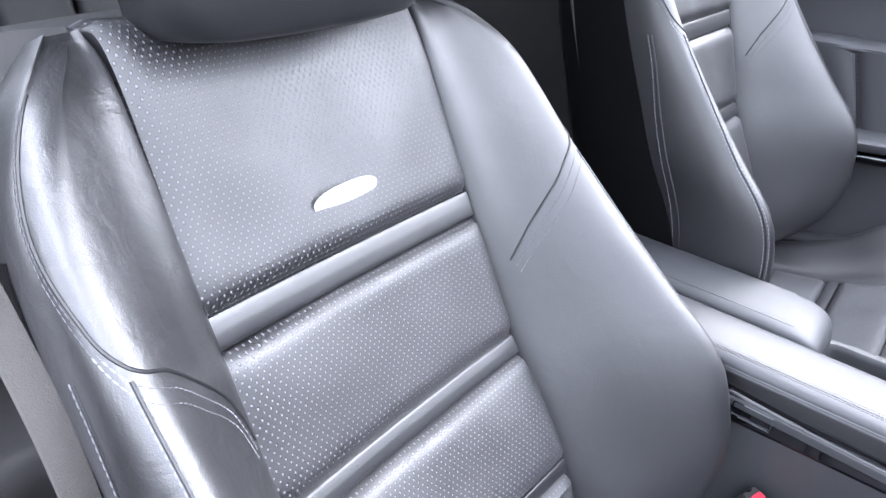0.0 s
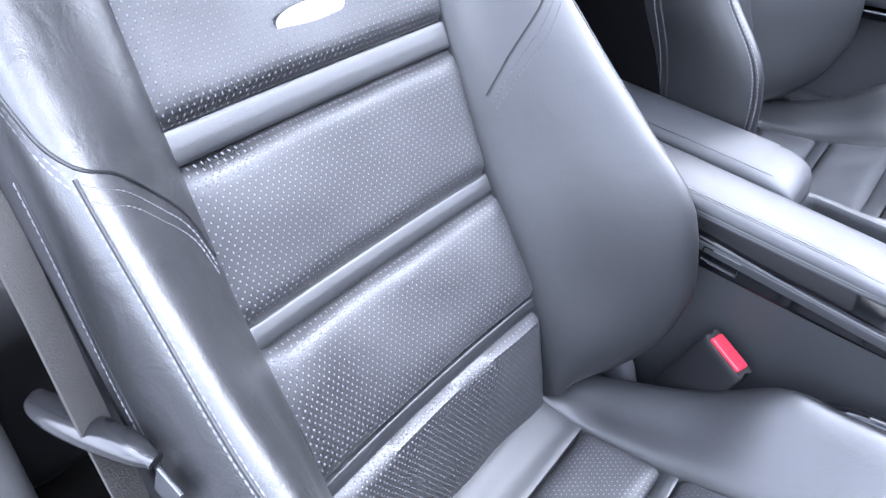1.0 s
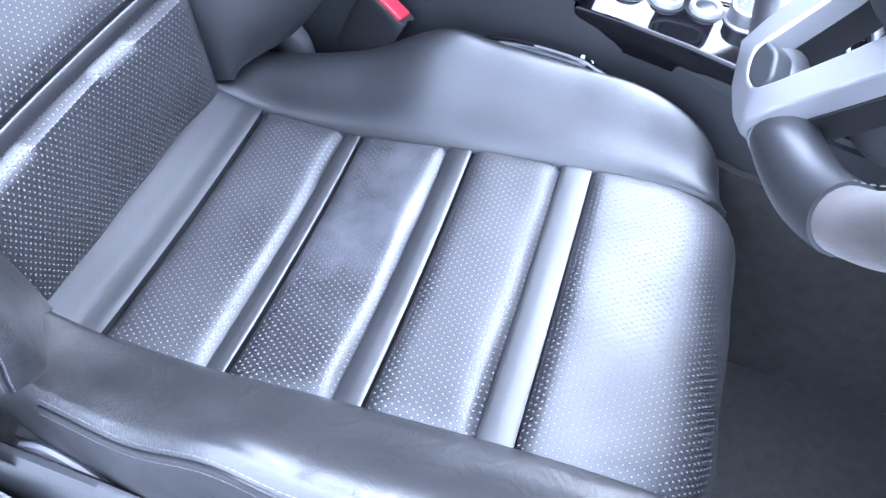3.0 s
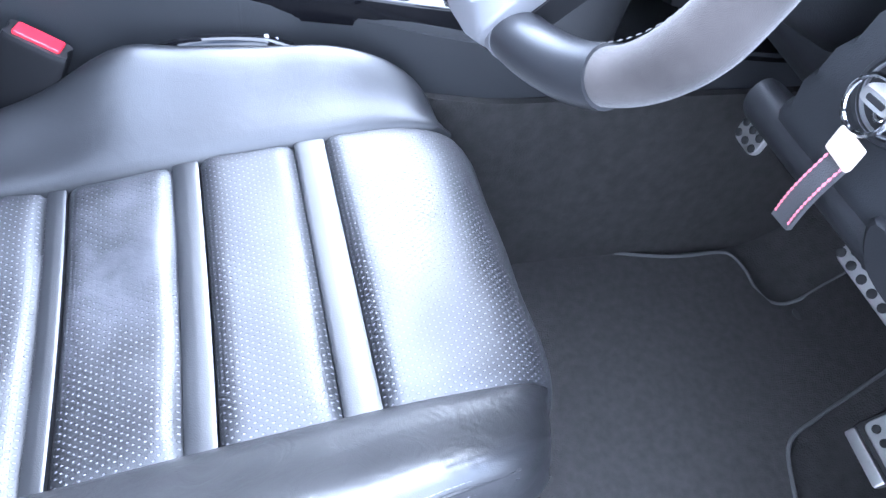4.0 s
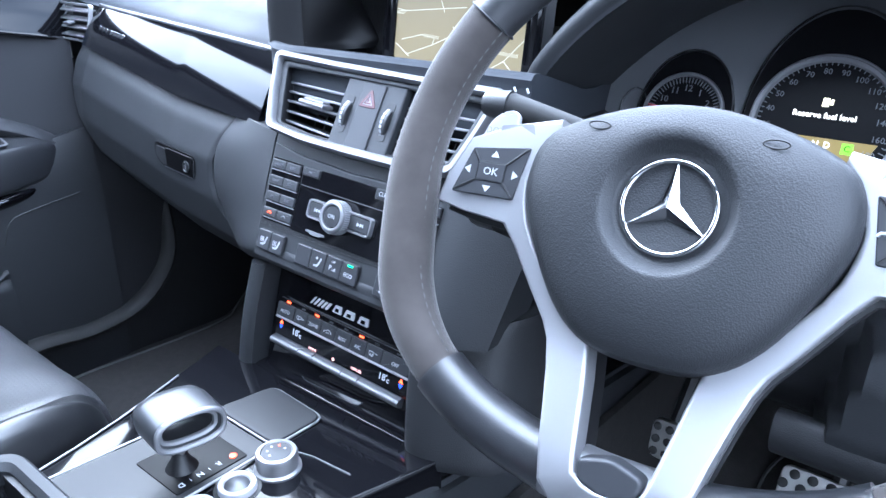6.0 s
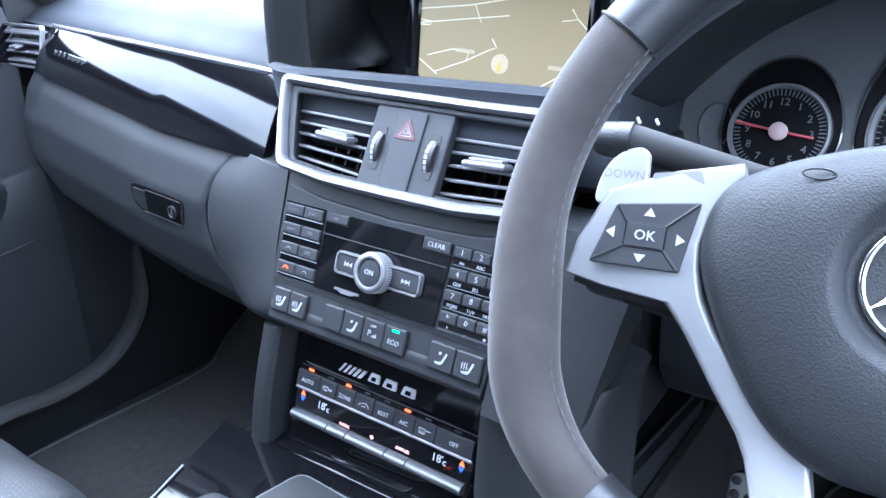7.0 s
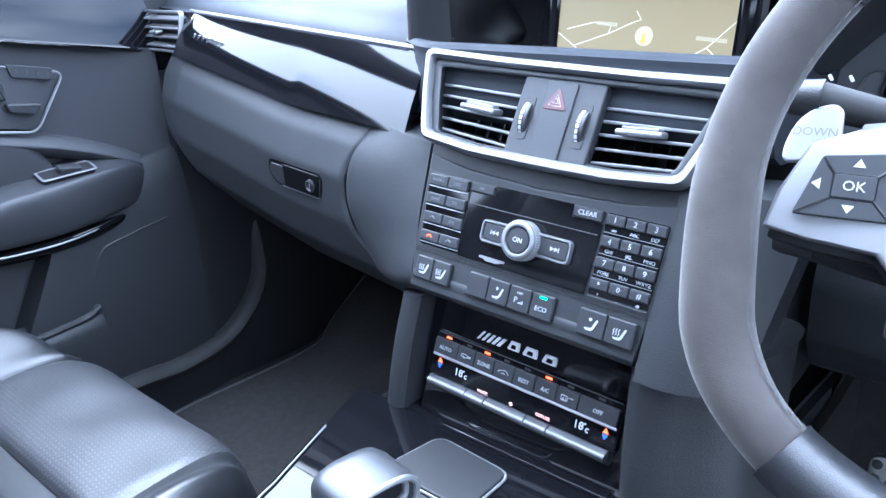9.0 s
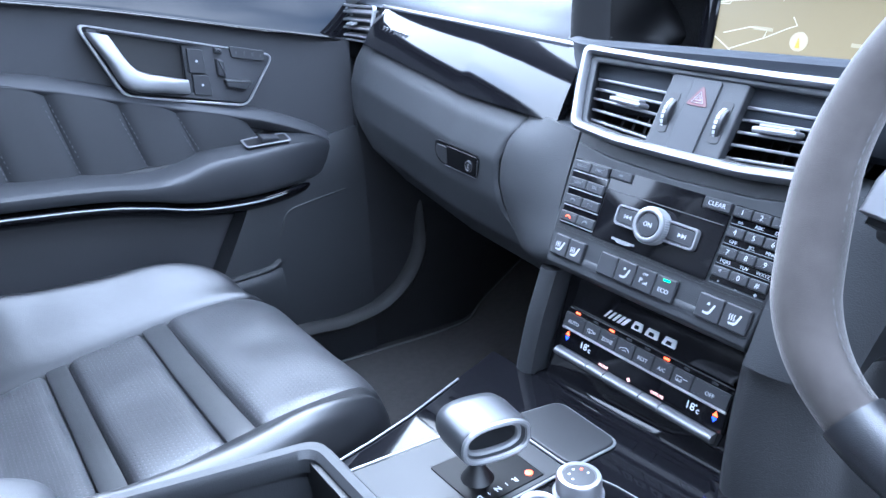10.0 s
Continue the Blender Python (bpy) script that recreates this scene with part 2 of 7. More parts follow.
key_plastic = mat("button_plastic", (0.026, 0.027, 0.030), 0.45, vary=0.06, spec=0.35)
plate_satin = mat("satin_plate", (0.014, 0.0145, 0.016), 0.42, vary=0.06, spec=0.3)
gate_black = mat("gate_black", (0.004, 0.004, 0.0045), 0.35, vary=0.05, spec=0.08)
silver = mat("satin_silver", (0.24, 0.24, 0.25), 0.42, 0.7, vary=0.05)
bar_silver = mat("bar_silver", (0.12, 0.122, 0.128), 0.4, 0.6, vary=0.06)
spoke_silver = mat("spoke_silver", (0.35, 0.35, 0.36), 0.4, 0.7, vary=0.05)
chrome = mat("chrome", (0.62, 0.62, 0.63), 0.08, 1.0, vary=0.03)
bare = mat("brushed_steel", (0.46, 0.45, 0.435), 0.36, 0.85, grain=0.15, scale=1200, vary=0.12)
paint_silver = mat("silver_paint", (0.37, 0.37, 0.385), 0.4, 0.3, vary=0.05)
badge_silver = mat("badge_silver", (0.6, 0.6, 0.61), 0.35, 0.2, vary=0.04)
clamp_cream = mat("cream_hide", (0.5, 0.42, 0.34), 0.55, vary=0.06)
pale_plastic = mat("pale_plastic", (0.24, 0.24, 0.26), 0.45, vary=0.06)
rubber = mat("rubber", (0.012, 0.012, 0.012), 0.75, vary=0.2)
carpet = mat("carpet", (0.028, 0.027, 0.0265), 0.98, grain=1.0, scale=420, vary=0.45, blotch=60, spec=0.1)
mat_cloth = mat("mat_carpet", (0.032, 0.0305, 0.030), 0.98, grain=1.0, scale=520, vary=0.4, blotch=90, spec=0.1)
webbing = mat("belt_webbing", (0.032, 0.030, 0.028), 0.8, grain=0.5, scale=700, vary=0.2, blotch=40)
trim_cloth = mat("pillar_trim", (0.07, 0.07, 0.072), 0.85, grain=0.4, scale=900)
roof_cloth = mat("black_headliner", (0.02, 0.02, 0.021), 0.95, grain=0.4, scale=900)
head_cloth = mat("grey_headliner", (0.3, 0.3, 0.305), 0.95, grain=0.4, scale=900)
grey_satin = mat("grey_satin", (0.07, 0.072, 0.077), 0.36, 0.6, vary=0.06)
white_ink = mat("white_print", (0.36, 0.37, 0.39), 0.5)
red_plastic = mat("red_plastic", (0.5, 0.015, 0.03), 0.35)
asphalt = mat("asphalt", (0.06, 0.06, 0.062), 0.9, grain=0.6, scale=120, vary=0.3)
glass = mat("glass", (1, 1, 1), 0.0)
glass.node_tree.nodes["Principled BSDF"].inputs["Transmission Weight"].default_value = 1.0
lamp_red = glow("red_lamp", (1.0, 0.08, 0.02), 3.0)
lamp_green = glow("green_lamp", (0.1, 1.0, 0.3), 2.0)
lamp_white = glow("lit_print", (0.8, 0.84, 0.95), 0.3)
lamp_blue = glow("blue_lamp", (0.05, 0.1, 1.0), 1.5)


# ---- tools ----
BASES = {}


def thing(name, at=(0, 0, 0), label="", category="", group="", kind="", local=False, m=None):
    """A thing's Empty at its base. local: its parts are drawn in its own space, else in the world's."""
    ob = new(name)
    ob.empty_display_size = 0.02
    ob.matrix_basis = m if m is not None else Matrix.Translation(at)
    BASES[ob] = None if (local or m is not None) else Vector(at)
    return tagged(ob, label, category, group, kind)


def flatten(me, near):
    """Shade by face area, so that broad faces stay flat beside their eased edges."""
    normals = [p.normal.copy() for p in me.polygons]
    weighted = [n * p.area for n, p in zip(normals, me.polygons)]
    round_vert = [[] for _ in me.vertices]
    for p in me.polygons:
        for v in p.vertices:
            round_vert[v].append(p.index)
    out = []
    for p in me.polygons:
        n = normals[p.index]
        for v in p.vertices:
            total = Vector((0, 0, 0))
            for k in round_vert[v]:
                if normals[k].dot(n) > near:
                    total += weighted[k]
            out.append(total.normalized() if total.length > 0 else n)
    me.normals_split_custom_set(out)


def part(name, bm, material, parent=None, label="", sharp=40):
    """A bmesh as one mesh object under a thing or a part."""
    root = parent
    while root is not None and root.parent is not None:
        root = root.parent
    base = BASES.get(root)
    if base is not None:
        bmesh.ops.translate(bm, verts=bm.verts, vec=-base)
    bmesh.ops.recalc_face_normals(bm, faces=bm.faces)
    me = bpy.data.meshes.new(name)
    bm.to_mesh(me)
    bm.free()
    me.materials.append(material)
    me.polygons.foreach_set("use_smooth", [True] * len(me.polygons))
    me.set_sharp_from_angle(angle=radians(sharp))
    if len(me.polygons) < 900:
        flatten(me, math.cos(radians(sharp)))
    ob = new(name, me)
    ob.parent = parent
    return tagged(ob, label)


def setting(name, bm, material, label, category):
    return tagged(part(name, bm, material, None, label), "", category, "", "structure")


def curve(points, n, closed=False):
    """n points along a smooth line through the given ones."""
    p = np.array(points, float)
    k = len(p)
    out = []
    spans = k if closed else k - 1
    for i in range(n):
        x = i * spans / (n if closed else n - 1)
        j = min(int(x), spans - 1)
        f = x - j
        if closed:
            a, b, c, d = (p[(j + o) % k] for o in (-1, 0, 1, 2))
        else:
            b, c = p[j], p[j + 1]
            a = p[j - 1] if j > 0 else 2 * b - c
            d = p[j + 2] if j + 2 < k else 2 * c - b
        out.append(0.5 * (2 * b + (c - a) * f + (2 * a - 5 * b + 4 * c - d) * f * f + (3 * b - a - 3 * c + d) * f ** 3))
    return out


def skin(rows, nu=24, nv=20, closed=True, caps=True):
    """A smooth body through cross-sections that have the same number of points."""
    rows = np.array([curve(r, nu, closed) for r in rows])
    cols = np.array([curve(rows[:, i], nv) for i in range(nu)])
    bm = bmesh.new()
    v = [[bm.verts.new(cols[i, j]) for i in range(nu)] for j in range(nv)]
    for j in range(nv - 1):
        for i in range(nu if closed else nu - 1):
            k = (i + 1) % nu
            bm.faces.new((v[j][i], v[j][k], v[j + 1][k], v[j + 1][i]))
    if caps and closed:
        bm.faces.new(v[0])
        bm.faces.new(v[-1])
    return bm


def surf(f, nu, nv, back, uv=None):
    """A sheet f(u, v), u and v from 0 to 1, given thickness by the vector back. uv(u, v): its layout in metres."""
    bm = bmesh.new()
    lay = bm.loops.layers.uv.new("UVMap")
    back = Vector(back)
    spot = {}
    top, low = [], []
    for j in range(nv + 1):
        top.append([])
        low.append([])
        for i in range(nu + 1):
            u, w = i / nu, j / nv
            p = Vector(f(u, w))
            a, b = bm.verts.new(p), bm.verts.new(p + back)
            spot[a] = spot[b] = uv(u, w) if uv else (u, w)
            top[-1].append(a)
            low[-1].append(b)
    for j in range(nv):
        for i in range(nu):
            bm.faces.new((top[j][i], top[j][i + 1], top[j + 1][i + 1], top[j + 1][i]))
            bm.faces.new((low[j][i], low[j + 1][i], low[j + 1][i + 1], low[j][i + 1]))
    rim = [(0, i) for i in range(nu)] + [(j, nu) for j in range(nv)] + [(nv, i) for i in range(nu, 0, -1)] + [(j, 0) for j in range(nv, 0, -1)]
    for (j, i), (l, k) in zip(rim, rim[1:] + rim[:1]):
        bm.faces.new((top[j][i], low[j][i], low[l][k], top[l][k]))
    for face in bm.faces:
        for loop in face.loops:
            loop[lay].uv = spot[loop.vert]
    return bm


def rbox(at, size, r=0.003, seg=2, turn=(0, 0, 0)):
    """A box with rounded edges about its middle, turned by Euler degrees."""
    bm = bmesh.new()
    bmesh.ops.create_cube(bm, size=1)
    bmesh.ops.scale(bm, vec=size, verts=bm.verts)
    if r:
        bmesh.ops.bevel(bm, geom=bm.edges[:], offset=min(r, 0.49 * min(size)), segments=seg, profile=0.5, affect="EDGES")
    bmesh.ops.transform(bm, matrix=pose(*at, *turn), verts=bm.verts)
    return bm


def rounded(points, r, n=5):
    """A polygon with rounded corners."""
    out = []
    k = len(points)
    for i in range(k):
        a, b, c = (Vector((*points[(i + o) % k], 0)) for o in (-1, 0, 1))
        e, f = (a - b), (c - b)
        rr = min(r, e.length * 0.49, f.length * 0.49)
        p, q = b + e.normalized() * rr, b + f.normalized() * rr
        for s in range(n):
            x = s / (n - 1)
            w = p * (1 - x) ** 2 + b * 2 * x * (1 - x) + q * x * x
            out.append((w.x, w.y))
    return out


def slab(points, h, m=None, r=0.0, lip=0.0):
    """A flat plate of outline points in the XY plane, h thick upwards, its upper edge eased by lip; placed by m."""
    pts = rounded(points, r) if r else points
    bm = bmesh.new()
    levels = [(0, 0.0), (h - lip, 0.0), (h - 0.3 * lip, lip * 0.35), (h, lip)] if lip else [(0, 0.0), (h, 0.0)]
    k = len(pts)
    rings = []
    for z, inset in levels:
        ring = []
        for i in range(k):
            a, b, c = (Vector((*pts[(i + o) % k], 0)) for o in (-1, 0, 1))
            t = (c - a).normalized()
            ring.append(bm.verts.new((b.x - t.y * inset, b.y + t.x * inset, z)))
        rings.append(ring)
    for a, b in zip(rings, rings[1:]):
        for i in range(k):
            bm.faces.new((a[i], a[(i + 1) % k], b[(i + 1) % k], b[i]))
    bm.faces.new(rings[0][::-1])
    bm.faces.new(rings[-1])
    if m is not None:
        bmesh.ops.transform(bm, matrix=m, verts=bm.verts)
    return bm


def bezel(outer, inner, h, m=None, round_=0.0):
    """A frame between two outlines with the same number of points, slightly domed."""
    if round_:
        outer, inner = rounded(outer, round_), rounded(inner, round_ * 0.7)
    bm = bmesh.new()
    k = len(outer)
    rings = []
    for f, z in ((0, 0), (0.0, h * 0.7), (0.25, h), (0.75, h), (1.0, h * 0.7), (1.0, 0)):
        rings.append([bm.verts.new((o[0] + (i[0] - o[0]) * f, o[1] + (i[1] - o[1]) * f, z)) for o, i in zip(outer, inner)])
    for a, b in zip(rings, rings[1:] + rings[:1]):
        for i in range(k):
            bm.faces.new((a[i], a[(i + 1) % k], b[(i + 1) % k], b[i]))
    if m is not None:
        bmesh.ops.transform(bm, matrix=m, verts=bm.verts)
    return bm


def lathe(profile, n=32, m=None):
    """A turned body of (radius, height) pairs about z."""
    bm = bmesh.new()
    rings = [[bm.verts.new((max(r, 1e-5) * math.cos(2 * math.pi * i / n), max(r, 1e-5) * math.sin(2 * math.pi * i / n), z)) for i in range(n)] for r, z in profile]
    for a, b in zip(rings, rings[1:]):
        for i in range(n):
            bm.faces.new((a[i], a[(i + 1) % n], b[(i + 1) % n], b[i]))
    bm.faces.new(rings[0][::-1])
    bm.faces.new(rings[-1])
    if m is not None:
        bmesh.ops.transform(bm, matrix=m, verts=bm.verts)
    return bm


def tube(points, r, n=10, closed=False, flat=1.0, up=(0, 0, 1)):
    """A round bar along a line; flat squeezes it along its own upright."""
    p = [Vector(q) for q in points]
    bm = bmesh.new()
    k = len(p)
    rings = []
    side = Vector(up)
    for i in range(k):
        a, c = (p[(i - 1) % k], p[(i + 1) % k]) if closed else (p[max(i - 1, 0)], p[min(i + 1, k - 1)])
        t = (c - a).normalized()
        side = (side - t * side.dot(t)).normalized()
        o = t.cross(side)
        rr = r(i / max(k - 1, 1)) if callable(r) else r
        rings.append([bm.verts.new(p[i] + (o * math.cos(x) + side * math.sin(x) * flat) * rr) for x in (2 * math.pi * s / n for s in range(n))])
    for a, b in zip(rings, rings[1:] + (rings[:1] if closed else [])):
        for i in range(n):
            bm.faces.new((a[i], a[(i + 1) % n], b[(i + 1) % n], b[i]))
    if not closed:
        bm.faces.new(rings[0][::-1])
        bm.faces.new(rings[-1])
    return bm


def joined(*bodies):
    """Several bodies in one mesh, for what is one piece."""
    out = bmesh.new()
    for b in bodies:
        me = bpy.data.meshes.new("piece")
        b.to_mesh(me)
        b.free()
        out.from_mesh(me)
        bpy.data.meshes.remove(me)
    return out


def lettering(body, size, m, depth=0.0003):
    """Raised letters in the built-in font, middle at the origin of m."""
    cu = bpy.data.curves.new("letters", "FONT")
    cu.body, cu.size, cu.extrude, cu.align_x, cu.align_y = body, size, depth, "CENTER", "CENTER"
    cu.resolution_u = 2
    tmp = bpy.data.objects.new("letters", cu)
    me = bpy.data.meshes.new_from_object(tmp)
    bm = bmesh.new()
    bm.from_mesh(me)
    bmesh.ops.transform(bm, matrix=m, verts=bm.verts)
    bpy.data.objects.remove(tmp)
    bpy.data.curves.remove(cu)
    bpy.data.meshes.remove(me)
    return bm


def stitches(points, length=0.0042, gap=0.0022, r=0.0006):
    """A row of single stitches along a line, as one run of thread."""
    p = [Vector(q) for q in points]
    bm = bmesh.new()
    i, left, at = 0, 0.0, 0.0
    lens = [(b - a).length for a, b in zip(p, p[1:])]
    total = sum(lens)

    def spot(d):
        for (a, b), l in zip(zip(p, p[1:]), lens):
            if d <= l:
                return a.lerp(b, d / l if l else 0)
            d -= l
        return p[-1]

    while at + length < total:
        a, b = spot(at), spot(at + length)
        t = (b - a).normalized()
        o = t.orthogonal().normalized()
        q = t.cross(o)
        ends = [[bm.verts.new(c + (o * math.cos(x) + q * math.sin(x)) * r * f) for x in (0, 2.1, 4.2)] for c, f in ((a, 0.5), (a.lerp(b, 0.5), 1.2), (b, 0.5))]
        for e, f in zip(ends, ends[1:]):
            for k in range(3):
                bm.faces.new((e[k], e[(k + 1) % 3], f[(k + 1) % 3], f[k]))
        at += length + gap
    return bm


def face_on(x, y, z, tilt=0.0, turn=0.0):
    """A pose on an upright face that looks to the rear of the car: X to the right, Y up, Z out of the face. tilt: degrees it leans back."""
    return Matrix.Translation((x, y, z)) @ Euler((radians(90 - tilt), 0, radians(turn))).to_matrix().to_4x4()


def box_poly(w, h):
    return [(-w / 2, -h / 2), (w / 2, -h / 2), (w / 2, h / 2), (-w / 2, h / 2)]


# ---- the setting: ground, car floor, roof, pillars ----
g = bmesh.new()
bmesh.ops.create_grid(g, x_segments=2, y_segments=2, size=400)
bmesh.ops.translate(g, verts=g.verts, vec=(0, 0, -0.36))
setting("ground", g, asphalt, "grey asphalt ground outside the car", "ground")

# floor pan: footwells with a toe board that rises to the front
def floor_rows(x):
    return [(x, -1.3, -0.008), (x, -0.45, -0.008), (x, 0.3, -0.01), (x, 0.7, -0.008), (x, 0.86, 0.02), (x, 1.02, 0.2), (x, 1.1, 0.5)]


def floor_sheet(u, v):
    p = curve(floor_rows(-0.76 + 1.5 * u), 40)[int(round(v * 39))]
    return tuple(p)


setting("floor", surf(floor_sheet, 12, 39, (0, 0, -0.05)), carpet, "black carpet of the car's footwells", "floor")
# unseen roof; its light grey is chosen to reflect light onto the seats
setting("ceiling", skin([[(-0.58, y, z - 0.03), (-0.3, y, z), (0.3, y, z), (0.58, y, z - 0.03), (0.58, y, z + 0.01), (0.3, y, z + 0.04), (-0.3, y, z + 0.04), (-0.58, y, z + 0.01)]
                         for y, z in ((-0.02, 1.21), (-0.3, 1.25), (-0.9, 1.22), (-1.3, 1.12))], 32, 12), head_cloth, "light grey headliner over the cabin", "ceiling")
setting("wall_rear", rbox((0, -1.42, 0.55), (1.5, 0.12, 1.1), 0.02), roof_cloth, "dark rear shelf and boot wall", "wall")
setting("wall_front", rbox((0, 1.16, 0.35), (1.5, 0.06, 0.8), 0.01), carpet, "black firewall behind the footwells", "wall")
for sx, nm in ((0.69, "sill_near"), (-0.74, "sill_far")):
    setting(nm, skin([[(sx - 0.06, y, -0.05), (sx - 0.05, y, 0.05), (sx, y, 0.075), (sx + 0.06, y, 0.06), (sx + 0.07, y, -0.1), (sx, y, -0.12)] for y in (-1.2, -0.4, 0.3, 0.95)], 24, 8), hard, "black plastic door sill trim", "sill")
# unseen; added to keep sky light from leaking down into the footwells
setting("scuttle", rbox((0.0, 1.11, 0.775), (1.56, 0.22, 0.03), 0.01), hard, "unseen black scuttle panel that blocks light at the foot of the windscreen", "panel")
# centre pillar beside the driver, with its two-piece trim
setting("pillar_near", skin([[(0.66, -0.62 + s, z), (0.66, -0.50 + s, z), (0.70, -0.48 + s, z), (0.74, -0.50 + s, z), (0.74, -0.64 + s, z), (0.70, -0.66 + s, z)]
                             for z, s in ((-0.05, 0), (0.4, -0.0), (0.75, -0.02), (1.0, -0.05), (1.2, -0.1))], 24, 12), trim_cloth, "light grey centre pillar trim", "pillar")
setting("pillar_far", skin([[(-0.66, -0.62 + s, z), (-0.66, -0.50 + s, z), (-0.70, -0.48 + s, z), (-0.74, -0.50 + s, z), (-0.74, -0.64 + s, z), (-0.70, -0.66 + s, z)]
                            for z, s in ((-0.05, 0), (0.4, -0.0), (0.75, -0.02), (1.0, -0.05), (1.2, -0.1))], 24, 12), trim_cloth, "light grey centre pillar trim", "pillar")

# ---- seats ----
CU = [(-0.26, 0.293), (-0.225, 0.280), (-0.19, 0.274), (-0.085, 0.277), (0.03, 0.298), (0.15, 0.315), (0.225, 0.322), (0.280, 0.318), (0.312, 0.297), (0.328, 0.255), (0.331, 0.20)]
BK = [(-0.245, 0.262), (-0.252, 0.35), (-0.265, 0.426), (-0.293, 0.49), (-0.328, 0.554), (-0.355, 0.63), (-0.38, 0.698), (-0.414, 0.80), (-0.436, 0.858), (-0.452, 0.884), (-0.475, 0.892)]
CU_FINE = [Vector((0, *p)) for p in curve(CU, 200)]
BK_FINE = [Vector((0, *p)) for p in curve(BK, 200)]


def run(fine):
    d = [0.0]
    for a, b in zip(fine, fine[1:]):
        d.append(d[-1] + (b - a).length)
    return d


CU_RUN, BK_RUN = run(CU_FINE), run(BK_FINE)


def on_line(fine, lengths, s):
    """The point and the outward normal at s metres along a seat's middle line."""
    i = min(max(int(np.searchsorted(lengths, s)) - 1, 0), len(fine) - 2)
    f = (s - lengths[i]) / (lengths[i + 1] - lengths[i])
    p = fine[i].lerp(fine[i + 1], f)
    a, b = fine[max(i - 3, 0)], fine[min(i + 4, len(fine) - 1)]
    t = (b - a).normalized()
    return p, t


def cu_s(y):
    return CU_RUN[min(range(200), key=lambda i: abs(CU_FINE[i].y - y))]


def bk_s(z):
    return BK_RUN[min(range(200), key=lambda i: abs(BK_FINE[i].z - z))]


def seat_pad(fine, lengths, s0, s1, w0, w1, puff, flip, sink=0.0, nv=14, bow=0.0):
    """An upholstered panel across the seat between two places along its middle line."""
    def f(u, v):
        s = s0 + (s1 - s0) * v
        p, t = on_line(fine, lengths, s)
        n = Vector((0, -t.z, t.y)) if not flip else Vector((0, t.z, -t.y))
        w = w0 + (w1 - w0) * v
        x = (2 * u - 1)
        edge = min(v, 1 - v) * (s1 - s0) / 0.020
        side = min(u, 1 - u) * 2 * w / 0.016
        ease = math.sqrt(1 - max(0, 1 - edge) ** 2) * math.sqrt(1 - 0.7 * max(0, 1 - side) ** 2)
        dent = noise.noise((x * 2.2, s * 14.0, puff * 99)) * 0.0032 * ease if puff > 0.005 else 0.0
        q = p + n * (puff * ease - puff - sink + 0.006 - 0.006 * (1 - x * x) + dent)
        return (x * w, q.y - bow * abs(x) ** 5 * v ** 1.5, q.z - 0.3 * bow * abs(x) ** 5 * v)

    back = (0, 0, -0.02) if not flip else (0, -0.02, 0)
    return surf(f, 30, nv, back, lambda u, v: ((2 * u - 1) * (w0 + (w1 - w0) * v), s0 + (s1 - s0) * v))


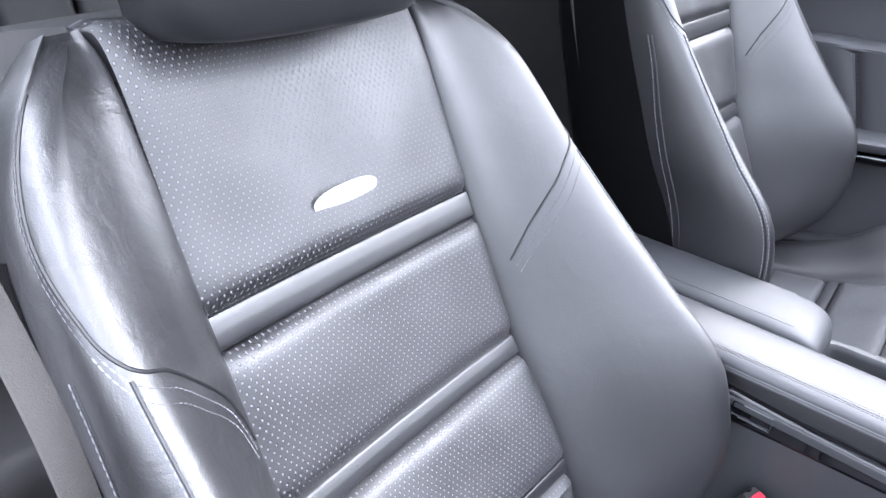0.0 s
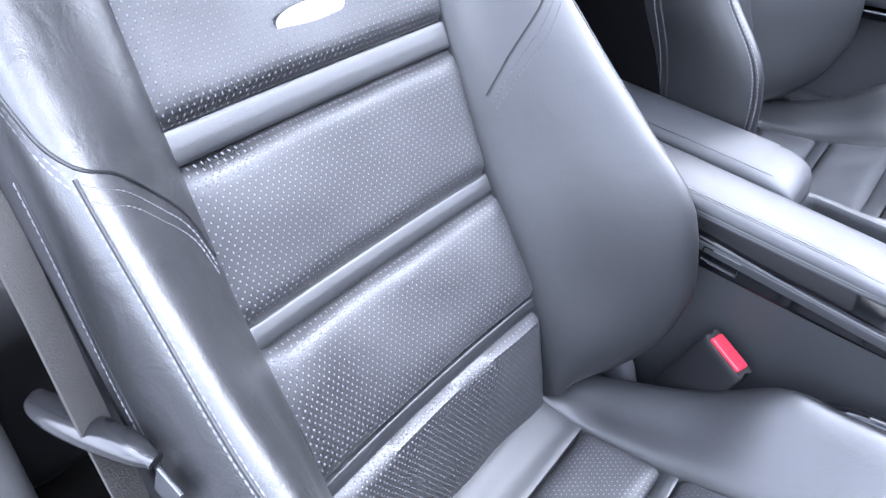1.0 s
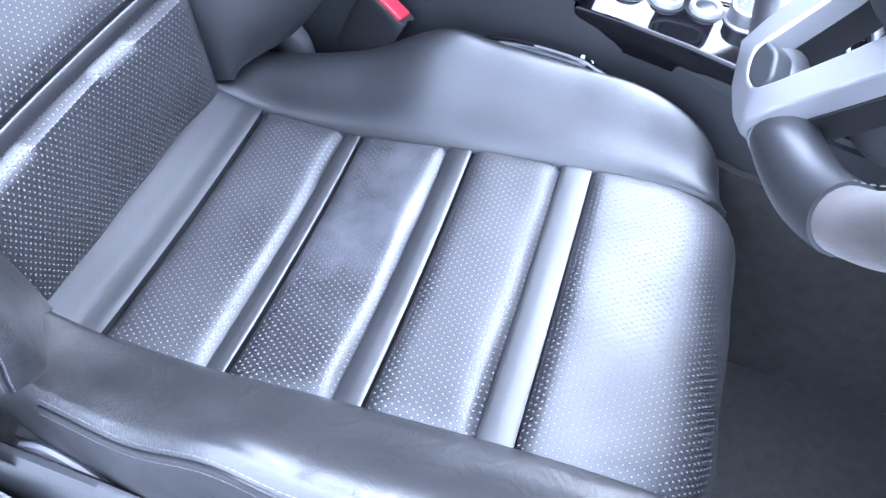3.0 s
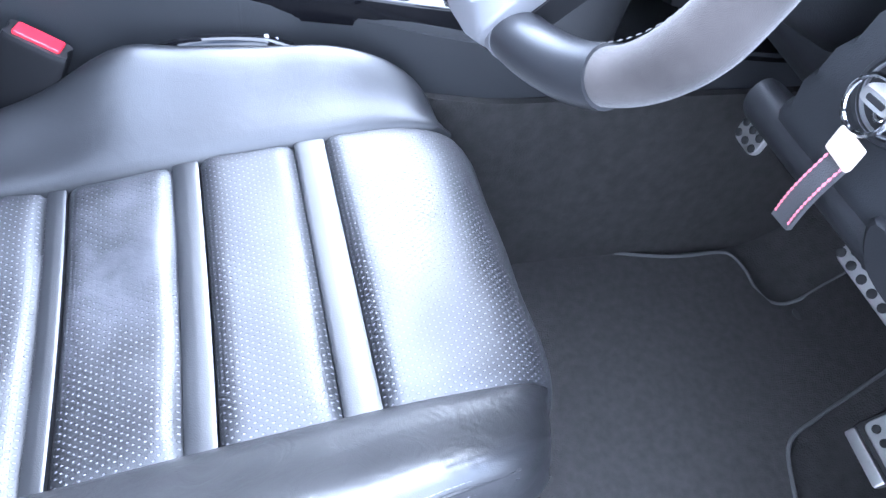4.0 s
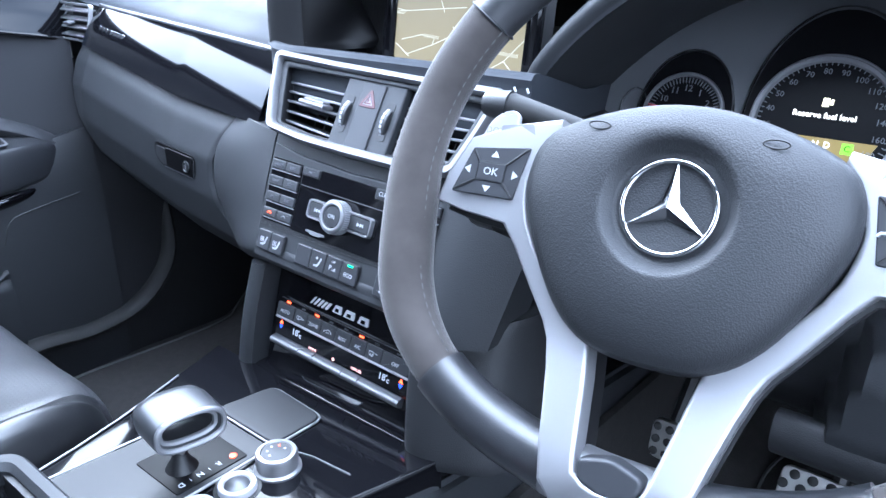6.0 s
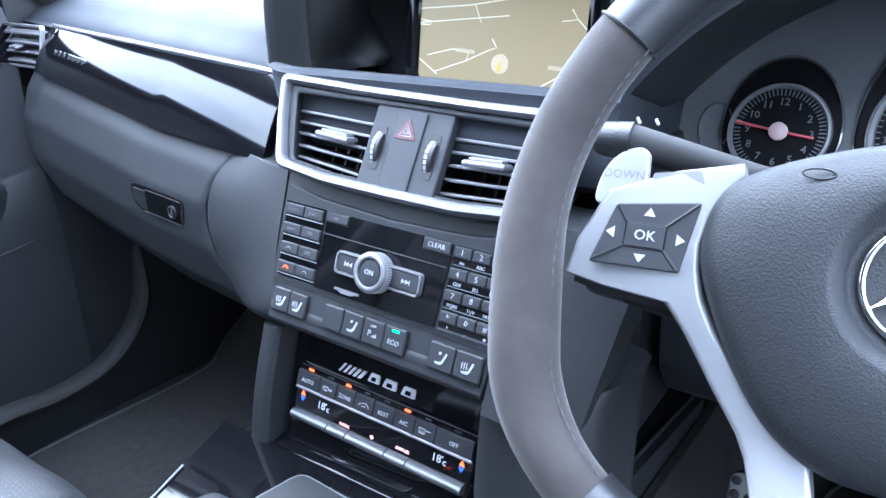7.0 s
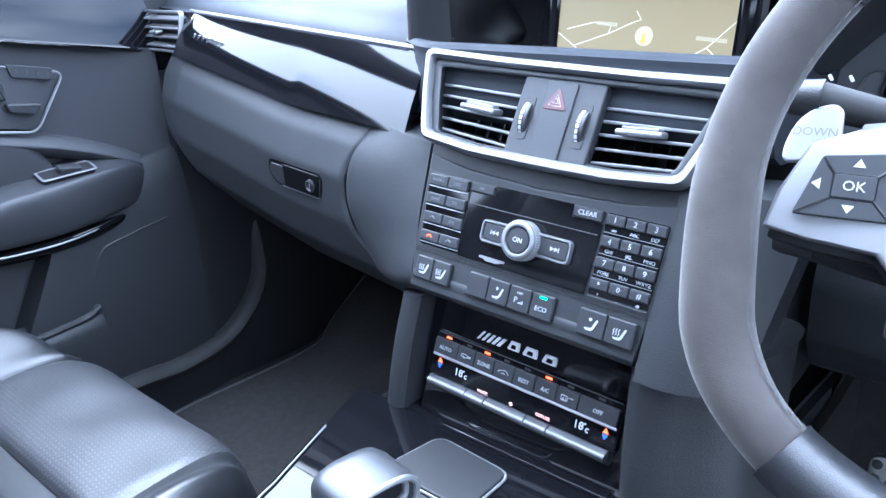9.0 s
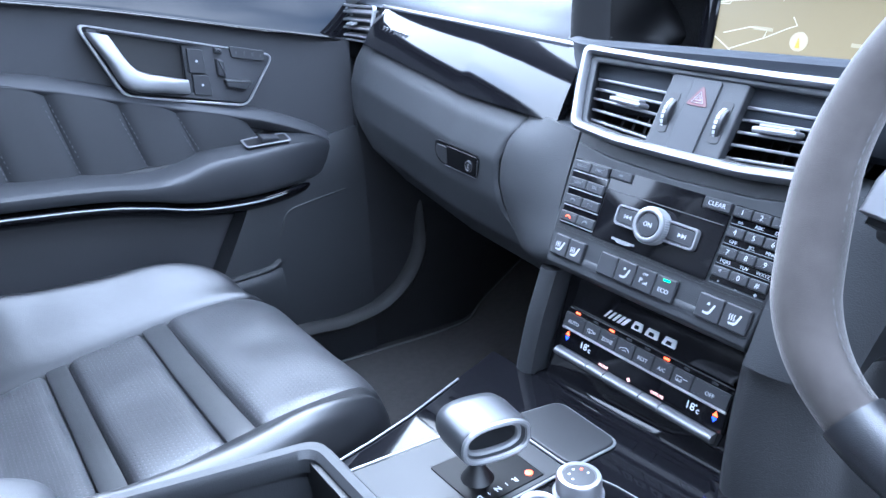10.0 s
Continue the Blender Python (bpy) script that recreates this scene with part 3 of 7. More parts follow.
def front_seat(at, label, lean=0.0):
    """lean: degrees by which the backrest stands more upright than the driver's."""
    swing = Matrix.Translation((0, -0.25, 0.28)) @ pose(0, 0, 0, -lean) @ Matrix.Translation((0, 0.25, -0.28))

    def up(bm):
        bmesh.ops.transform(bm, matrix=swing, verts=bm.verts)
        return bm

    seat = thing("bucket_seat", at, label, "car seat", "front seats", local=True)
    # cushion: plain strip at the rear, then punched pads with sunk plain bands between them
    cuts = [(-0.25, -0.193, 0, hide_smooth), (-0.193, -0.094, 1, hide_punched), (-0.094, -0.076, 2, hide_smooth), (-0.076, 0.019, 1, hide_punched), (0.019, 0.045, 2, hide_smooth),
            (0.045, 0.139, 1, hide_punched), (0.139, 0.165, 2, hide_smooth)]
    for a, b, kind, m in cuts:
        part("cushion_panel" if kind == 1 else "cushion_band", seat_pad(CU_FINE, CU_RUN, cu_s(a), cu_s(b), 0.155, 0.153, 0.012 if kind == 1 else 0.002, False, 0.005 if kind == 2 else 0.002), hide_rubbed if a == -0.076 and not lean else m, seat)
    part("cushion_nose", seat_pad(CU_FINE, CU_RUN, cu_s(0.165), CU_RUN[-1], 0.153, 0.160, 0.012, False, nv=30, bow=0.032), hide_punched, seat)
    # backrest from the foot up
    cuts = [(0.268, 0.412, 1), (0.412, 0.427, 2), (0.427, 0.537, 1), (0.537, 0.555, 2), (0.555, 0.677, 1), (0.677, 0.699, 2)]
    for a, b, kind in cuts:
        part("backrest_panel" if kind == 1 else "backrest_band", up(seat_pad(BK_FINE, BK_RUN, bk_s(a), bk_s(b), 0.154, 0.154, 0.013 if kind == 1 else 0.002, True, 0.006 if kind == 2 else 0.0)), hide_punched if kind == 1 else hide_smooth, seat)
    part("backrest_top", up(seat_pad(BK_FINE, BK_RUN, bk_s(0.699), BK_RUN[-1], 0.154, 0.150, 0.013, True, nv=30)), hide_punched, seat)
    # cushion bolsters: height over the panel, outer half-width
    for side in (1, -1):
        rows = []
        for y, h, o, z0 in ((-0.25, 0.012, 0.225, 0.19), (-0.19, 0.030, 0.235, 0.17), (-0.10, 0.050, 0.248, 0.16), (-0.02, 0.082, 0.255, 0.15), (0.04, 0.069, 0.258, 0.15), (0.12, 0.055, 0.255, 0.15), (0.19, 0.050, 0.245, 0.15), (0.245, 0.034, 0.232, 0.16), (0.28, 0.008, 0.215, 0.17), (0.300, -0.03, 0.198, 0.19)):
            zc = float(np.interp(y, [p[0] for p in CU[:-1]], [p[1] for p in CU[:-1]]))
            w = 0.1515
            rows.append([(side * x, y, z) for x, z in ((w, zc - 0.03), (w, zc + 0.002), (w + 0.35 * (o - w), zc + 0.45 * h), (w + 0.7 * (o - w), zc + 0.93 * h), (o - 0.012, zc + h - 0.004), (o, zc + h - 0.03), (o + 0.004, 0.5 * (zc + z0)), (o - 0.012, z0), (w + 0.02, z0), (w, 0.5 * (zc + z0)))])
        pad = part("cushion_bolster", skin(rows, 40, 44), hide_worn if side > 0 and not lean else hide, seat)
        if side > 0 and not lean:
            ring = np.array([curve(r, 40, True) for r in rows])
            for lane, kind in ((18, 0), (17, 1), (19, 1)):
                edge = curve(ring[1:8, lane], 90)
                if kind:
                    part("stitching", stitches(edge, 0.0044, 0.0010, 0.0006), thread, pad, "seam thread")
                else:
                    part("piping", tube(edge, 0.0014, 6), dark, pad)
        # backrest bolsters: depth forward of the panel, outer half-width
        rows = []
        for z, d, o in ((0.298, 0.018, 0.205), (0.304, 0.042, 0.224), (0.318, 0.070, 0.242), (0.345, 0.101, 0.254), (0.376, 0.120, 0.258), (0.42, 0.135, 0.260), (0.5, 0.150, 0.264), (0.57, 0.128, 0.264), (0.64, 0.098, 0.262), (0.72, 0.068, 0.26), (0.78, 0.05, 0.255), (0.82, 0.040, 0.243), (0.851, 0.026, 0.223), (0.872, 0.010, 0.200), (0.889, -0.008, 0.174)):
            yc = float(np.interp(z, [p[1] for p in BK], [p[0] for p in BK]))
            w = 0.153
            bulb = max(0.0, 1 - (z - 0.298) / 0.13)
            rows.append([(side * x, yc + dd, z + 0.25 * dd) for x, dd in ((w, -0.02), (w + 0.002, 0.003 + 0.02 * bulb), (w + 0.3 * (o - w), (0.33 + 0.35 * bulb) * d), (w + 0.62 * (o - w), (0.8 + 0.16 * bulb) * d), (o - 0.018 - 0.008 * bulb, d), (o - 0.002, (0.86 - 0.08 * bulb) * d), (o + 0.003, 0.3 * d), (o - 0.005, -0.07), (o - 0.04, -0.1), (w, -0.09))])
        bol = part("backrest_bolster", up(skin(rows, 44, 44)), hide_worn if side > 0 and not lean else hide, seat)
        # sewn seams, as places on the wing: lane round its section, step up its height
        mid = np.array([curve(r, 44, True) for r in rows])
        cols = np.array([curve(mid[:, i], 60) for i in range(44)])

        def sewn(places, shift=0.0):
            flat = np.array(curve(places, 90))
            way = np.gradient(flat, axis=0)
            way /= np.linalg.norm(way, axis=1)[:, None]
            out = []
            for lane, j in flat + shift * np.stack([way[:, 1], -way[:, 0]], 1):
                i, k = int(lane), int(j)
                a = cols[i][k] * (1 - j % 1) + cols[i][k + 1] * (j % 1)
                b = cols[i + 1][k] * (1 - j % 1) + cols[i + 1][k + 1] * (j % 1)
                out.append(tuple(a * (1 - lane % 1) + b * (lane % 1)))
            return out

        # the shoulder's lower edge, sweeping up along its outer edge; the wing's crest; the outer flank
        shoulder = [(5.2, 32.4), (7, 34.5), (10.5, 36), (13.5, 37), (17, 37.5), (18.8, 37.9), (20.3, 38.6), (21.2, 39.6), (22, 40.7), (22.6, 41.8), (23, 43.5), (23.1, 48), (23, 52)]
        if side < 0:
            shoulder = [(6.3, 33), (9.2, 34.6), (12, 36), (14.8, 37.1), (17.5, 37.8), (20, 38.4), (23, 39), (26, 39.4)]
        crest = [(18.7, 37.4), (19.3, 34), (20.0, 30), (20.3, 26), (20.5, 23), (20.9, 20), (21.2, 16), (21.2, 11), (20.8, 6), (20.2, 2.5)]
        flank = [(25, 37.5), (25.2, 36), (25.8, 33), (26.2, 28), (26.5, 25), (27, 20.5), (27, 12), (26.6, 5)]
        for places, sews in ((shoulder, (0.5, 0.95)), (crest, (-0.42, 0.42)), (flank, (-0.35,))):
            part("piping", up(tube(sewn(places), 0.0013, 6)), dark, bol)
            for k in sews:
                part("stitching", up(stitches(sewn(places, k), 0.0044, 0.0010, 0.0006)), thread, bol, "seam thread")
        # black panel added behind the flank's seam for the shell's side and its deep shade
        shell = surf(lambda u, v: tuple(Vector(cols[27 + int(round(7 * u))][2 + int(round(40 * v))]) + Vector((side * 0.0018, 0, 0))), 7, 40, (-side * 0.004, 0, 0))
        part("flank_shade", up(shell), gate_black, seat, "black side of the seat shell with its deep shade painted in")
    # hard back shell and lower frame
    part("back_shell", up(skin([[(x * w, yc + dd - 0.0, z) for x, dd in ((-1, -0.07), (-0.6, -0.105), (0, -0.12), (0.6, -0.105), (1, -0.07), (0.6, -0.03), (0, -0.025), (-0.6, -0.03))]
                             for z, yc, w in ((0.27, -0.245, 0.22), (0.45, -0.275, 0.255), (0.65, -0.36, 0.26), (0.82, -0.42, 0.25), (0.89, -0.45, 0.2))], 40, 24)), rubber, seat)
    part("seat_base", rbox((0, 0.02, 0.17), (0.44, 0.52, 0.1), 0.02), dark, seat)
    for side in (1, -1):
        part("side_cover", skin([[(side * x, y, z) for x, z in ((0.25, 0.1), (0.275, 0.12), (0.28, 0.2), (0.27, zt), (0.25, zt))] for y, zt in ((-0.34, 0.235), (-0.2, 0.235), (0.0, 0.215), (0.2, 0.2), (0.28, 0.17))], 20, 16), hard, seat)
        part("rail", rbox((side * 0.19, 0.0, 0.06), (0.035, 0.66, 0.05), 0.006), dark, seat)
    # badge set in the upper panel
    p, t = on_line(BK_FINE, BK_RUN, bk_s(0.742))
    m = face_on(0, p.y + 0.0035, p.z, 20)
    part("badge", up(slab([(0.036 * math.copysign(abs(math.cos(a)) ** 0.8, math.cos(a)), 0.0125 * math.copysign(abs(math.sin(a)) ** 0.9, math.sin(a))) for a in np.linspace(0, 2 * math.pi, 40, endpoint=False)], 0.003, m, lip=0.0015)), badge_silver, seat, "oval silver badge")
    # head restraint on two chrome posts
    hr = part("headrest", up(skin([[(x * (0.135 if z > 0.9 else 0.118 if z > 0.88 else 0.09), -0.47 + b + dy * 0.055, z) for x, dy in ((-1, 0), (-0.9, 0.75), (-0.4, 1.0), (0, 1.0), (0.4, 1.0), (0.9, 0.75), (1, 0), (0.85, -0.8), (0, -1), (-0.85, -0.8))]
                                for z, b in ((0.874, 0.02), (0.882, 0.032), (0.92, 0.045), (0.99, 0.045), (1.06, 0.02), (1.075, 0.01))], 44, 24)), hide, seat)
    for sx in (-0.108, 0.108):
        part("headrest_post", up(tube([(sx, -0.47, 0.84), (sx, -0.468, 0.98)], 0.006, 12)), chrome, seat)
    return seat


DX = 0.372
driver = front_seat((DX, 0, 0), "black leather car seat with perforated centre panels beside the steering wheel")
front_seat((-DX, -0.067, 0.075), "black leather car seat with perforated centre panels beside the far door", 9.5)
part("hinge_cover", skin([[(-0.262 + a, -0.205 + b * w, z) for a, b in ((0, -1), (0.016, -0.8), (0.02, 0), (0.016, 0.8), (0, 1), (-0.006, 0))] for z, w in ((0.2, 0.03), (0.26, 0.028), (0.295, 0.02), (0.31, 0.010))], 24, 14), sill_grey, driver, "grey hinge cover")
strip = part("switch_strip", skin([[(-0.276, y, zt - 0.05), (-0.274, y, zt - 0.004), (-0.252, y, zt + 0.004), (-0.240, y, zt - 0.05)] for y, zt in ((0.0, 0.340), (0.03, 0.353), (0.07, 0.357), (0.12, 0.354), (0.152, 0.344))], 16, 14), gloss, driver, "black strip of seat memory buttons")
for y, l in ((0.045, 0.006), (0.062, 0.01), (0.083, 0.013), (0.104, 0.008), (0.125, 0.006), (0.135, 0.006)):
    part("switch", rbox((-0.262, y, 0.3585 if 0.05 < y < 0.13 else 0.354), (0.0065, 0.75 * l, 0.005), 0.001), silver if l > 0.012 else paint_silver, strip)


# ---- centre console ----
console = thing("centre_console", (0, 0, 0), "black centre console with piano-black trim between the front seats", "console")
XL = -0.016  # the console's own middle


def side_half(y):
    """Half the console's width along the car."""
    return float(np.interp(y, [-0.6, 0.02, 0.1, 0.2, 0.3, 0.37, 0.8], [0.1, 0.098, 0.1, 0.118, 0.15, 0.168, 0.185]))


# tunnel: soft lower walls, top edge stepping down where the gloss trim begins
rows = []
for y, zt, dip in ((-0.62, 0.50, 0.06), (-0.3, 0.470, 0.08), (-0.147, 0.446, 0.1), (-0.086, 0.436, 0.1), (-0.02, 0.425, 0.1), (0.05, 0.415, 0.1), (0.094, 0.409, 0.08), (0.102, 0.399, 0.03), (0.114, 0.382, 0.01), (0.2, 0.379, 0.006), (0.3, 0.373, 0.004), (0.38, 0.368, 0.002), (0.5, 0.36, 0.002), (0.8, 0.33, 0.002)):
    h = side_half(y)
    rows.append([(XL + x, y, z) for x, z in ((-h + 0.004, -0.01), (-h - 0.001, 0.2), (-h - 0.001, zt - 0.01), (-h + 0.004, zt), (-h + 0.011, zt - 0.6 * dip), (-h + 0.016, zt - dip), (h - 0.016, zt - dip), (h - 0.011, zt - 0.6 * dip), (h - 0.004, zt), (h + 0.001, zt - 0.01), (h + 0.001, 0.2), (h - 0.004, -0.01), (0, -0.02))])
part("tunnel", skin(rows, 90, 80), soft, console)
for s in (1, -1):
    part("tunnel_carpet", surf(lambda u, v, s=s: (XL + s * (side_half(0.05 + 0.85 * u) + 0.014 + 0.008 * (1 - v)), 0.05 + 0.85 * u, 0.305 * v - 0.01), 30, 6, (-s * 0.01, 0, 0)), carpet, console, "black carpet up the tunnel side")
# gloss deck with its raised side rails
deck = [(XL - side_half(y), y) for y in (0.104, 0.16, 0.22, 0.28, 0.33, 0.372)]
deck = [(2 * XL - x, y) for x, y in deck] + deck[::-1]
top = part("gloss_deck", slab(deck, 0.034, Matrix.Translation((0, 0, 0.366)), lip=0.004), deck_black, console, "piano-black gloss trim deck")
part("chrome_strip", tube([(XL - (side_half(y) - 0.007), y, 0.4015) for y in (0.125, 0.17, 0.22, 0.27, 0.30)], 0.0011, 8), silver, top)
# satin plate round the selector, its storage lid ahead of it
part("selector_plate", slab([(-0.094, 0.125), (0.017, 0.125), (0.019, 0.283), (-0.078, 0.283)], 0.004, Matrix.Translation((0, 0, 0.3985)), r=0.004, lip=0.001), plate_satin, top, "satin dark grey plate")
part("selector_gate", slab([(-0.055, 0.19), (0.012, 0.19), (0.014, 0.262), (-0.05, 0.262)], 0.003, Matrix.Translation((0, 0, 0.4005)), r=0.003, lip=0.0008), gate_black, top, "black selector gate")
lid = part("storage_lid", slab([(-0.071, 0.287), (0.020, 0.287), (0.022, 0.345), (-0.058, 0.350)], 0.006, Matrix.Translation((0, 0, 0.3985)), r=0.012, lip=0.0015), plate_satin, top, "satin grey storage lid with a chrome rim")
part("lid_rim", tube([(x, y, 0.4015) for x, y in rounded([(-0.072, 0.286), (0.021, 0.286), (0.023, 0.346), (-0.059, 0.351)], 0.012)], 0.0013, 6, True), silver, lid)
part("chrome_strip", tube([(0.0195, 0.125, 0.4025), (0.0215, 0.286, 0.4025)], 0.0013, 8), silver, top)
part("chrome_strip", tube([(-0.096, 0.125, 0.4025), (-0.08, 0.286, 0.4025)], 0.0013, 8), silver, top)
part("chrome_strip", tube([(0.024, 0.290, 0.4005), (0.06, 0.300, 0.4005), (0.104, 0.304, 0.4003)], 0.0009, 8), grey_satin, top)
for k, (ch, y) in enumerate((("R", 0.237), ("I", 0.2275), ("N", 0.218), ("I", 0.2085), ("D", 0.199))):
    part("selector_letter", lettering(ch, 0.008 if ch != "I" else 0.005, pose(0.004, y, 0.4037, 0, 0, -90)), lamp_white, top)
part("selector_lamp", lathe([(0.0035, 0), (0.0035, 0.0012), (0.001, 0.0016)], 16, pose(0.005, 0.252, 0.4033)), lamp_red, top, "glowing red park lamp")
# buttons and drive-mode knob
for x, y in ((0.038, 0.150), (0.040, 0.190), (0.041, 0.230)):
    part("button_gap", lathe([(0.0205, 0), (0.0205, 0.0013), (0.0, 0.0015)], 36, pose(x, y, 0.3992)), dark, top)
    ring = part("push_button", lathe([(0.0170, 0), (0.0170, 0.005), (0.0160, 0.0072), (0.0125, 0.0074), (0.0112, 0.006), (0.0112, 0)], 36, pose(x, y, 0.399)), paint_silver, top, "round button with a silver rim")
    part("button_face", lathe([(0.0110, 0), (0.0110, 0.0056), (0.009, 0.0068), (0.005, 0.0076), (0.0, 0.0079)], 30, pose(x, y, 0.399)), grey_satin, ring)
mode = part("drive_knob", lathe([(0.0215, 0), (0.0215, 0.003), (0.019, 0.0045), (0.019, 0.0165), (0.0178, 0.019), (0.0145, 0.0195), (0.0135, 0.0183), (0, 0.0183)], 40, pose(0.046, 0.270, 0.399)), silver, top, "knurled silver drive-mode knob")
part("knob_face", lathe([(0.0133, 0), (0.0133, 0.0006), (0, 0.001)], 30, pose(0.046, 0.270, 0.4173)), key_plastic, mode)
for a in range(5):
    part("mode_mark", rbox((0.046 + 0.008 * math.cos(1.2 + a * 0.9), 0.270 + 0.008 * math.sin(1.2 + a * 0.9), 0.4183), (0.002, 0.002, 0.0006), 0.0002), lamp_red if a == 1 else white_ink, mode)

def climbs(bm, k=0.21, y0=0.1):
    """Lean a level body so that it rises towards the rear of the car."""
    bmesh.ops.transform(bm, matrix=Matrix(((1, 0, 0, 0), (0, 1, 0, 0), (0, -k, 1, k * y0), (0, 0, 0, 1))), verts=bm.verts)
    return bm


# controller panel behind the deck, its knob, tab and the open bin beside it
panel = part("control_panel", climbs(slab([(0.004, -0.16), (0.086, -0.16), (0.088, 0.107), (0.074, 0.119), (0.004, 0.121)], 0.012, Matrix.Translation((0, 0, 0.4135)), r=0.006, lip=0.004)), soft, console, "satin grey controller panel")
part("controller_seat", lathe([(0.028, 0), (0.028, 0.002), (0.024, 0.003), (0, 0.003)], 40, pose(0.040, 0.083, 0.4255)), gloss, panel)
knob = part("controller_knob", lathe([(0.0225, 0), (0.0245, 0.003), (0.0245, 0.016), (0.0232, 0.0205), (0.0205, 0.0225), (0.019, 0.0218), (0, 0.022)], 48, pose(0.040, 0.083, 0.4285)), silver, panel, "knurled silver controller knob")
for a in range(60):
    x, y = math.cos(a * math.pi / 30), math.sin(a * math.pi / 30)
    part("knurl", rbox((0.040 + 0.0246 * x, 0.083 + 0.0246 * y, 0.4385), (0.0009, 0.0012, 0.0125), 0, turn=(0, 0, a * 6)), silver, knob)
part("back_tab", slab([(0.056, 0.097), (0.077, 0.092), (0.078, 0.110), (0.060, 0.113)], 0.002, Matrix.Translation((0, 0, 0.4262)), r=0.002, lip=0.0006), key_plastic, panel)
part("tab_edge", tube([(0.078, 0.092, 0.428), (0.079, 0.1105, 0.428), (0.060, 0.1145, 0.428)], 0.0014, 8), chrome, panel)
rim_o = [(-0.126, -0.10), (0.002, -0.10), (0.002, 0.124), (-0.128, 0.124)]
rim_i = [(-0.112, -0.088), (-0.012, -0.088), (-0.012, 0.106), (-0.108, 0.106)]
part("bin_rim", climbs(bezel(rim_o, rim_i, 0.02, Matrix.Translation((0, 0, 0.410)), 0.02), 0.15), soft, console, "satin grey bin surround")
part("bin", joined(rbox((-0.062, 0.01, 0.355), (0.1, 0.2, 0.01), 0), rbox((-0.115, 0.01, 0.385), (0.008, 0.2, 0.07), 0), rbox((-0.01, 0.01, 0.385), (0.008, 0.2, 0.07), 0), rbox((-0.062, 0.105, 0.385), (0.1, 0.008, 0.07), 0)), dark, console, "open black oddments bin")
# gloss band below the panel's edge, running back to a small pocket under the arm rest
band_rows = []
for y, z1, z0 in ((-0.40, 0.538, 0.484), (-0.3, 0.515, 0.468), (-0.2, 0.492, 0.453), (-0.147, 0.480, 0.444), (-0.086, 0.465, 0.434), (-0.02, 0.450, 0.423), (0.045, 0.436, 0.413), (0.085, 0.427, 0.408), (0.108, 0.421, 0.404)):
    x = XL + side_half(y) + 0.001
    band_rows.append([(x - 0.012, y, z0), (x, y, z0), (x + 0.0005, y, 0.5 * (z0 + z1)), (x, y, z1 - 0.001), (x - 0.012, y, z1 - 0.001)])
band = part("gloss_band", skin(band_rows, 20, 24), gloss, console, "piano-black band along the console's upper edge")
part("band_line", tube([(XL + side_half(y) + 0.003, y, z + 0.0005) for y, z in ((-0.147, 0.480), (-0.086, 0.465), (-0.02, 0.450), (0.045, 0.436), (0.100, 0.4235))], 0.0013, 8), grey_satin, band)
pocket_m = Matrix.Translation((0.0843, -0.121, 0.4585)) @ Euler((radians(90), 0, radians(90))).to_matrix().to_4x4() @ pose(0, 0, 0, 0, 0, -11)
slot = part("side_pocket", bezel([(-0.022, -0.0095), (0.022, -0.0095), (0.022, 0.0095), (-0.022, 0.0095)], [(-0.0195, -0.007), (0.0195, -0.007), (0.0195, 0.007), (-0.0195, 0.007)], 0.002, pocket_m, 0.003), gloss, band, "small gloss black pocket with a chrome line")
part("pocket_line", tube([pocket_m @ Vector(p) for p in ((-0.012, -0.0085, 0.0025), (0.0205, -0.0085, 0.0025), (0.0205, 0.004, 0.0025))], 0.0005, 6), key_plastic, slot)
part("pocket_lip", tube([pocket_m @ Vector(p) for p in ((-0.010, 0.0088, 0.0025), (0.0205, 0.0088, 0.0025))], 0.0006, 6), grey_satin, slot)

# two arm-rest halves, the driver's slid forward; both rise towards the rear
def arm_rest(x0, x1, y0, y1, zt, zb, label, k, lines, turned=0.0):
    """zt, zb: top and underside at the front end; turned: how far the far front corner is rounded away."""
    arm = thing("armrest", ((x0 + x1) / 2, (y0 + y1) / 2, zb), label, "armrest", "armrest lids")
    rows = []
    for y, f, dz in ((y0, 1, 0), (y0 + 0.03, 1, 0), (y1 - 0.075, 1, 0), (y1 - 0.05, 0.985, -0.001), (y1 - 0.028, 0.94, -0.002), (y1 - 0.012, 0.84, -0.006), (y1 - 0.003, 0.68, -0.013), (y1, 0.5, -0.021)):
        far = x0 + (1 - f) * turned
        c, h = (far + x1) / 2, (x1 - far) / 2 * (1 - 0.35 * (1 - f))
        rows.append([(c + x * h, y, z) for x, z in ((-1, zb + 0.012), (-1.0, zt - 0.016 + dz), (-0.88, zt - 0.004 + dz), (-0.3, zt + dz), (0.3, zt + dz), (0.88, zt - 0.004 + dz), (1.0, zt - 0.016 + dz), (0.985, zb + 0.012), (0.86, zb + 0.003), (-0.86, zb + 0.003))])
    part("pad", climbs(skin(rows, 56, 60), k, y1), hide_arm, arm)
    for inset in lines:
        line = curve([(x1 - inset, y0 + 0.02, zt - 0.0012), (x1 - inset, (y0 + y1) / 2, zt - 0.0012), (x1 - inset, y1 - 0.075, zt - 0.0012), (x1 - inset - 0.001, y1 - 0.045, zt - 0.0025), (x1 - inset - 0.004, y1 - 0.026, zt - 0.004)], 70)
        part("stitching", climbs(stitches(line, 0.0034, 0.0008, 0.00045), k, y1), hide_arm, arm)
    part("base", climbs(rbox(((x0 + x1) / 2 - 0.003, (y0 + y1) / 2 - 0.022, zb - 0.010), (x1 - x0 - 0.014, y1 - y0 - 0.055, 0.034), 0.008), k, y1), hard, arm)
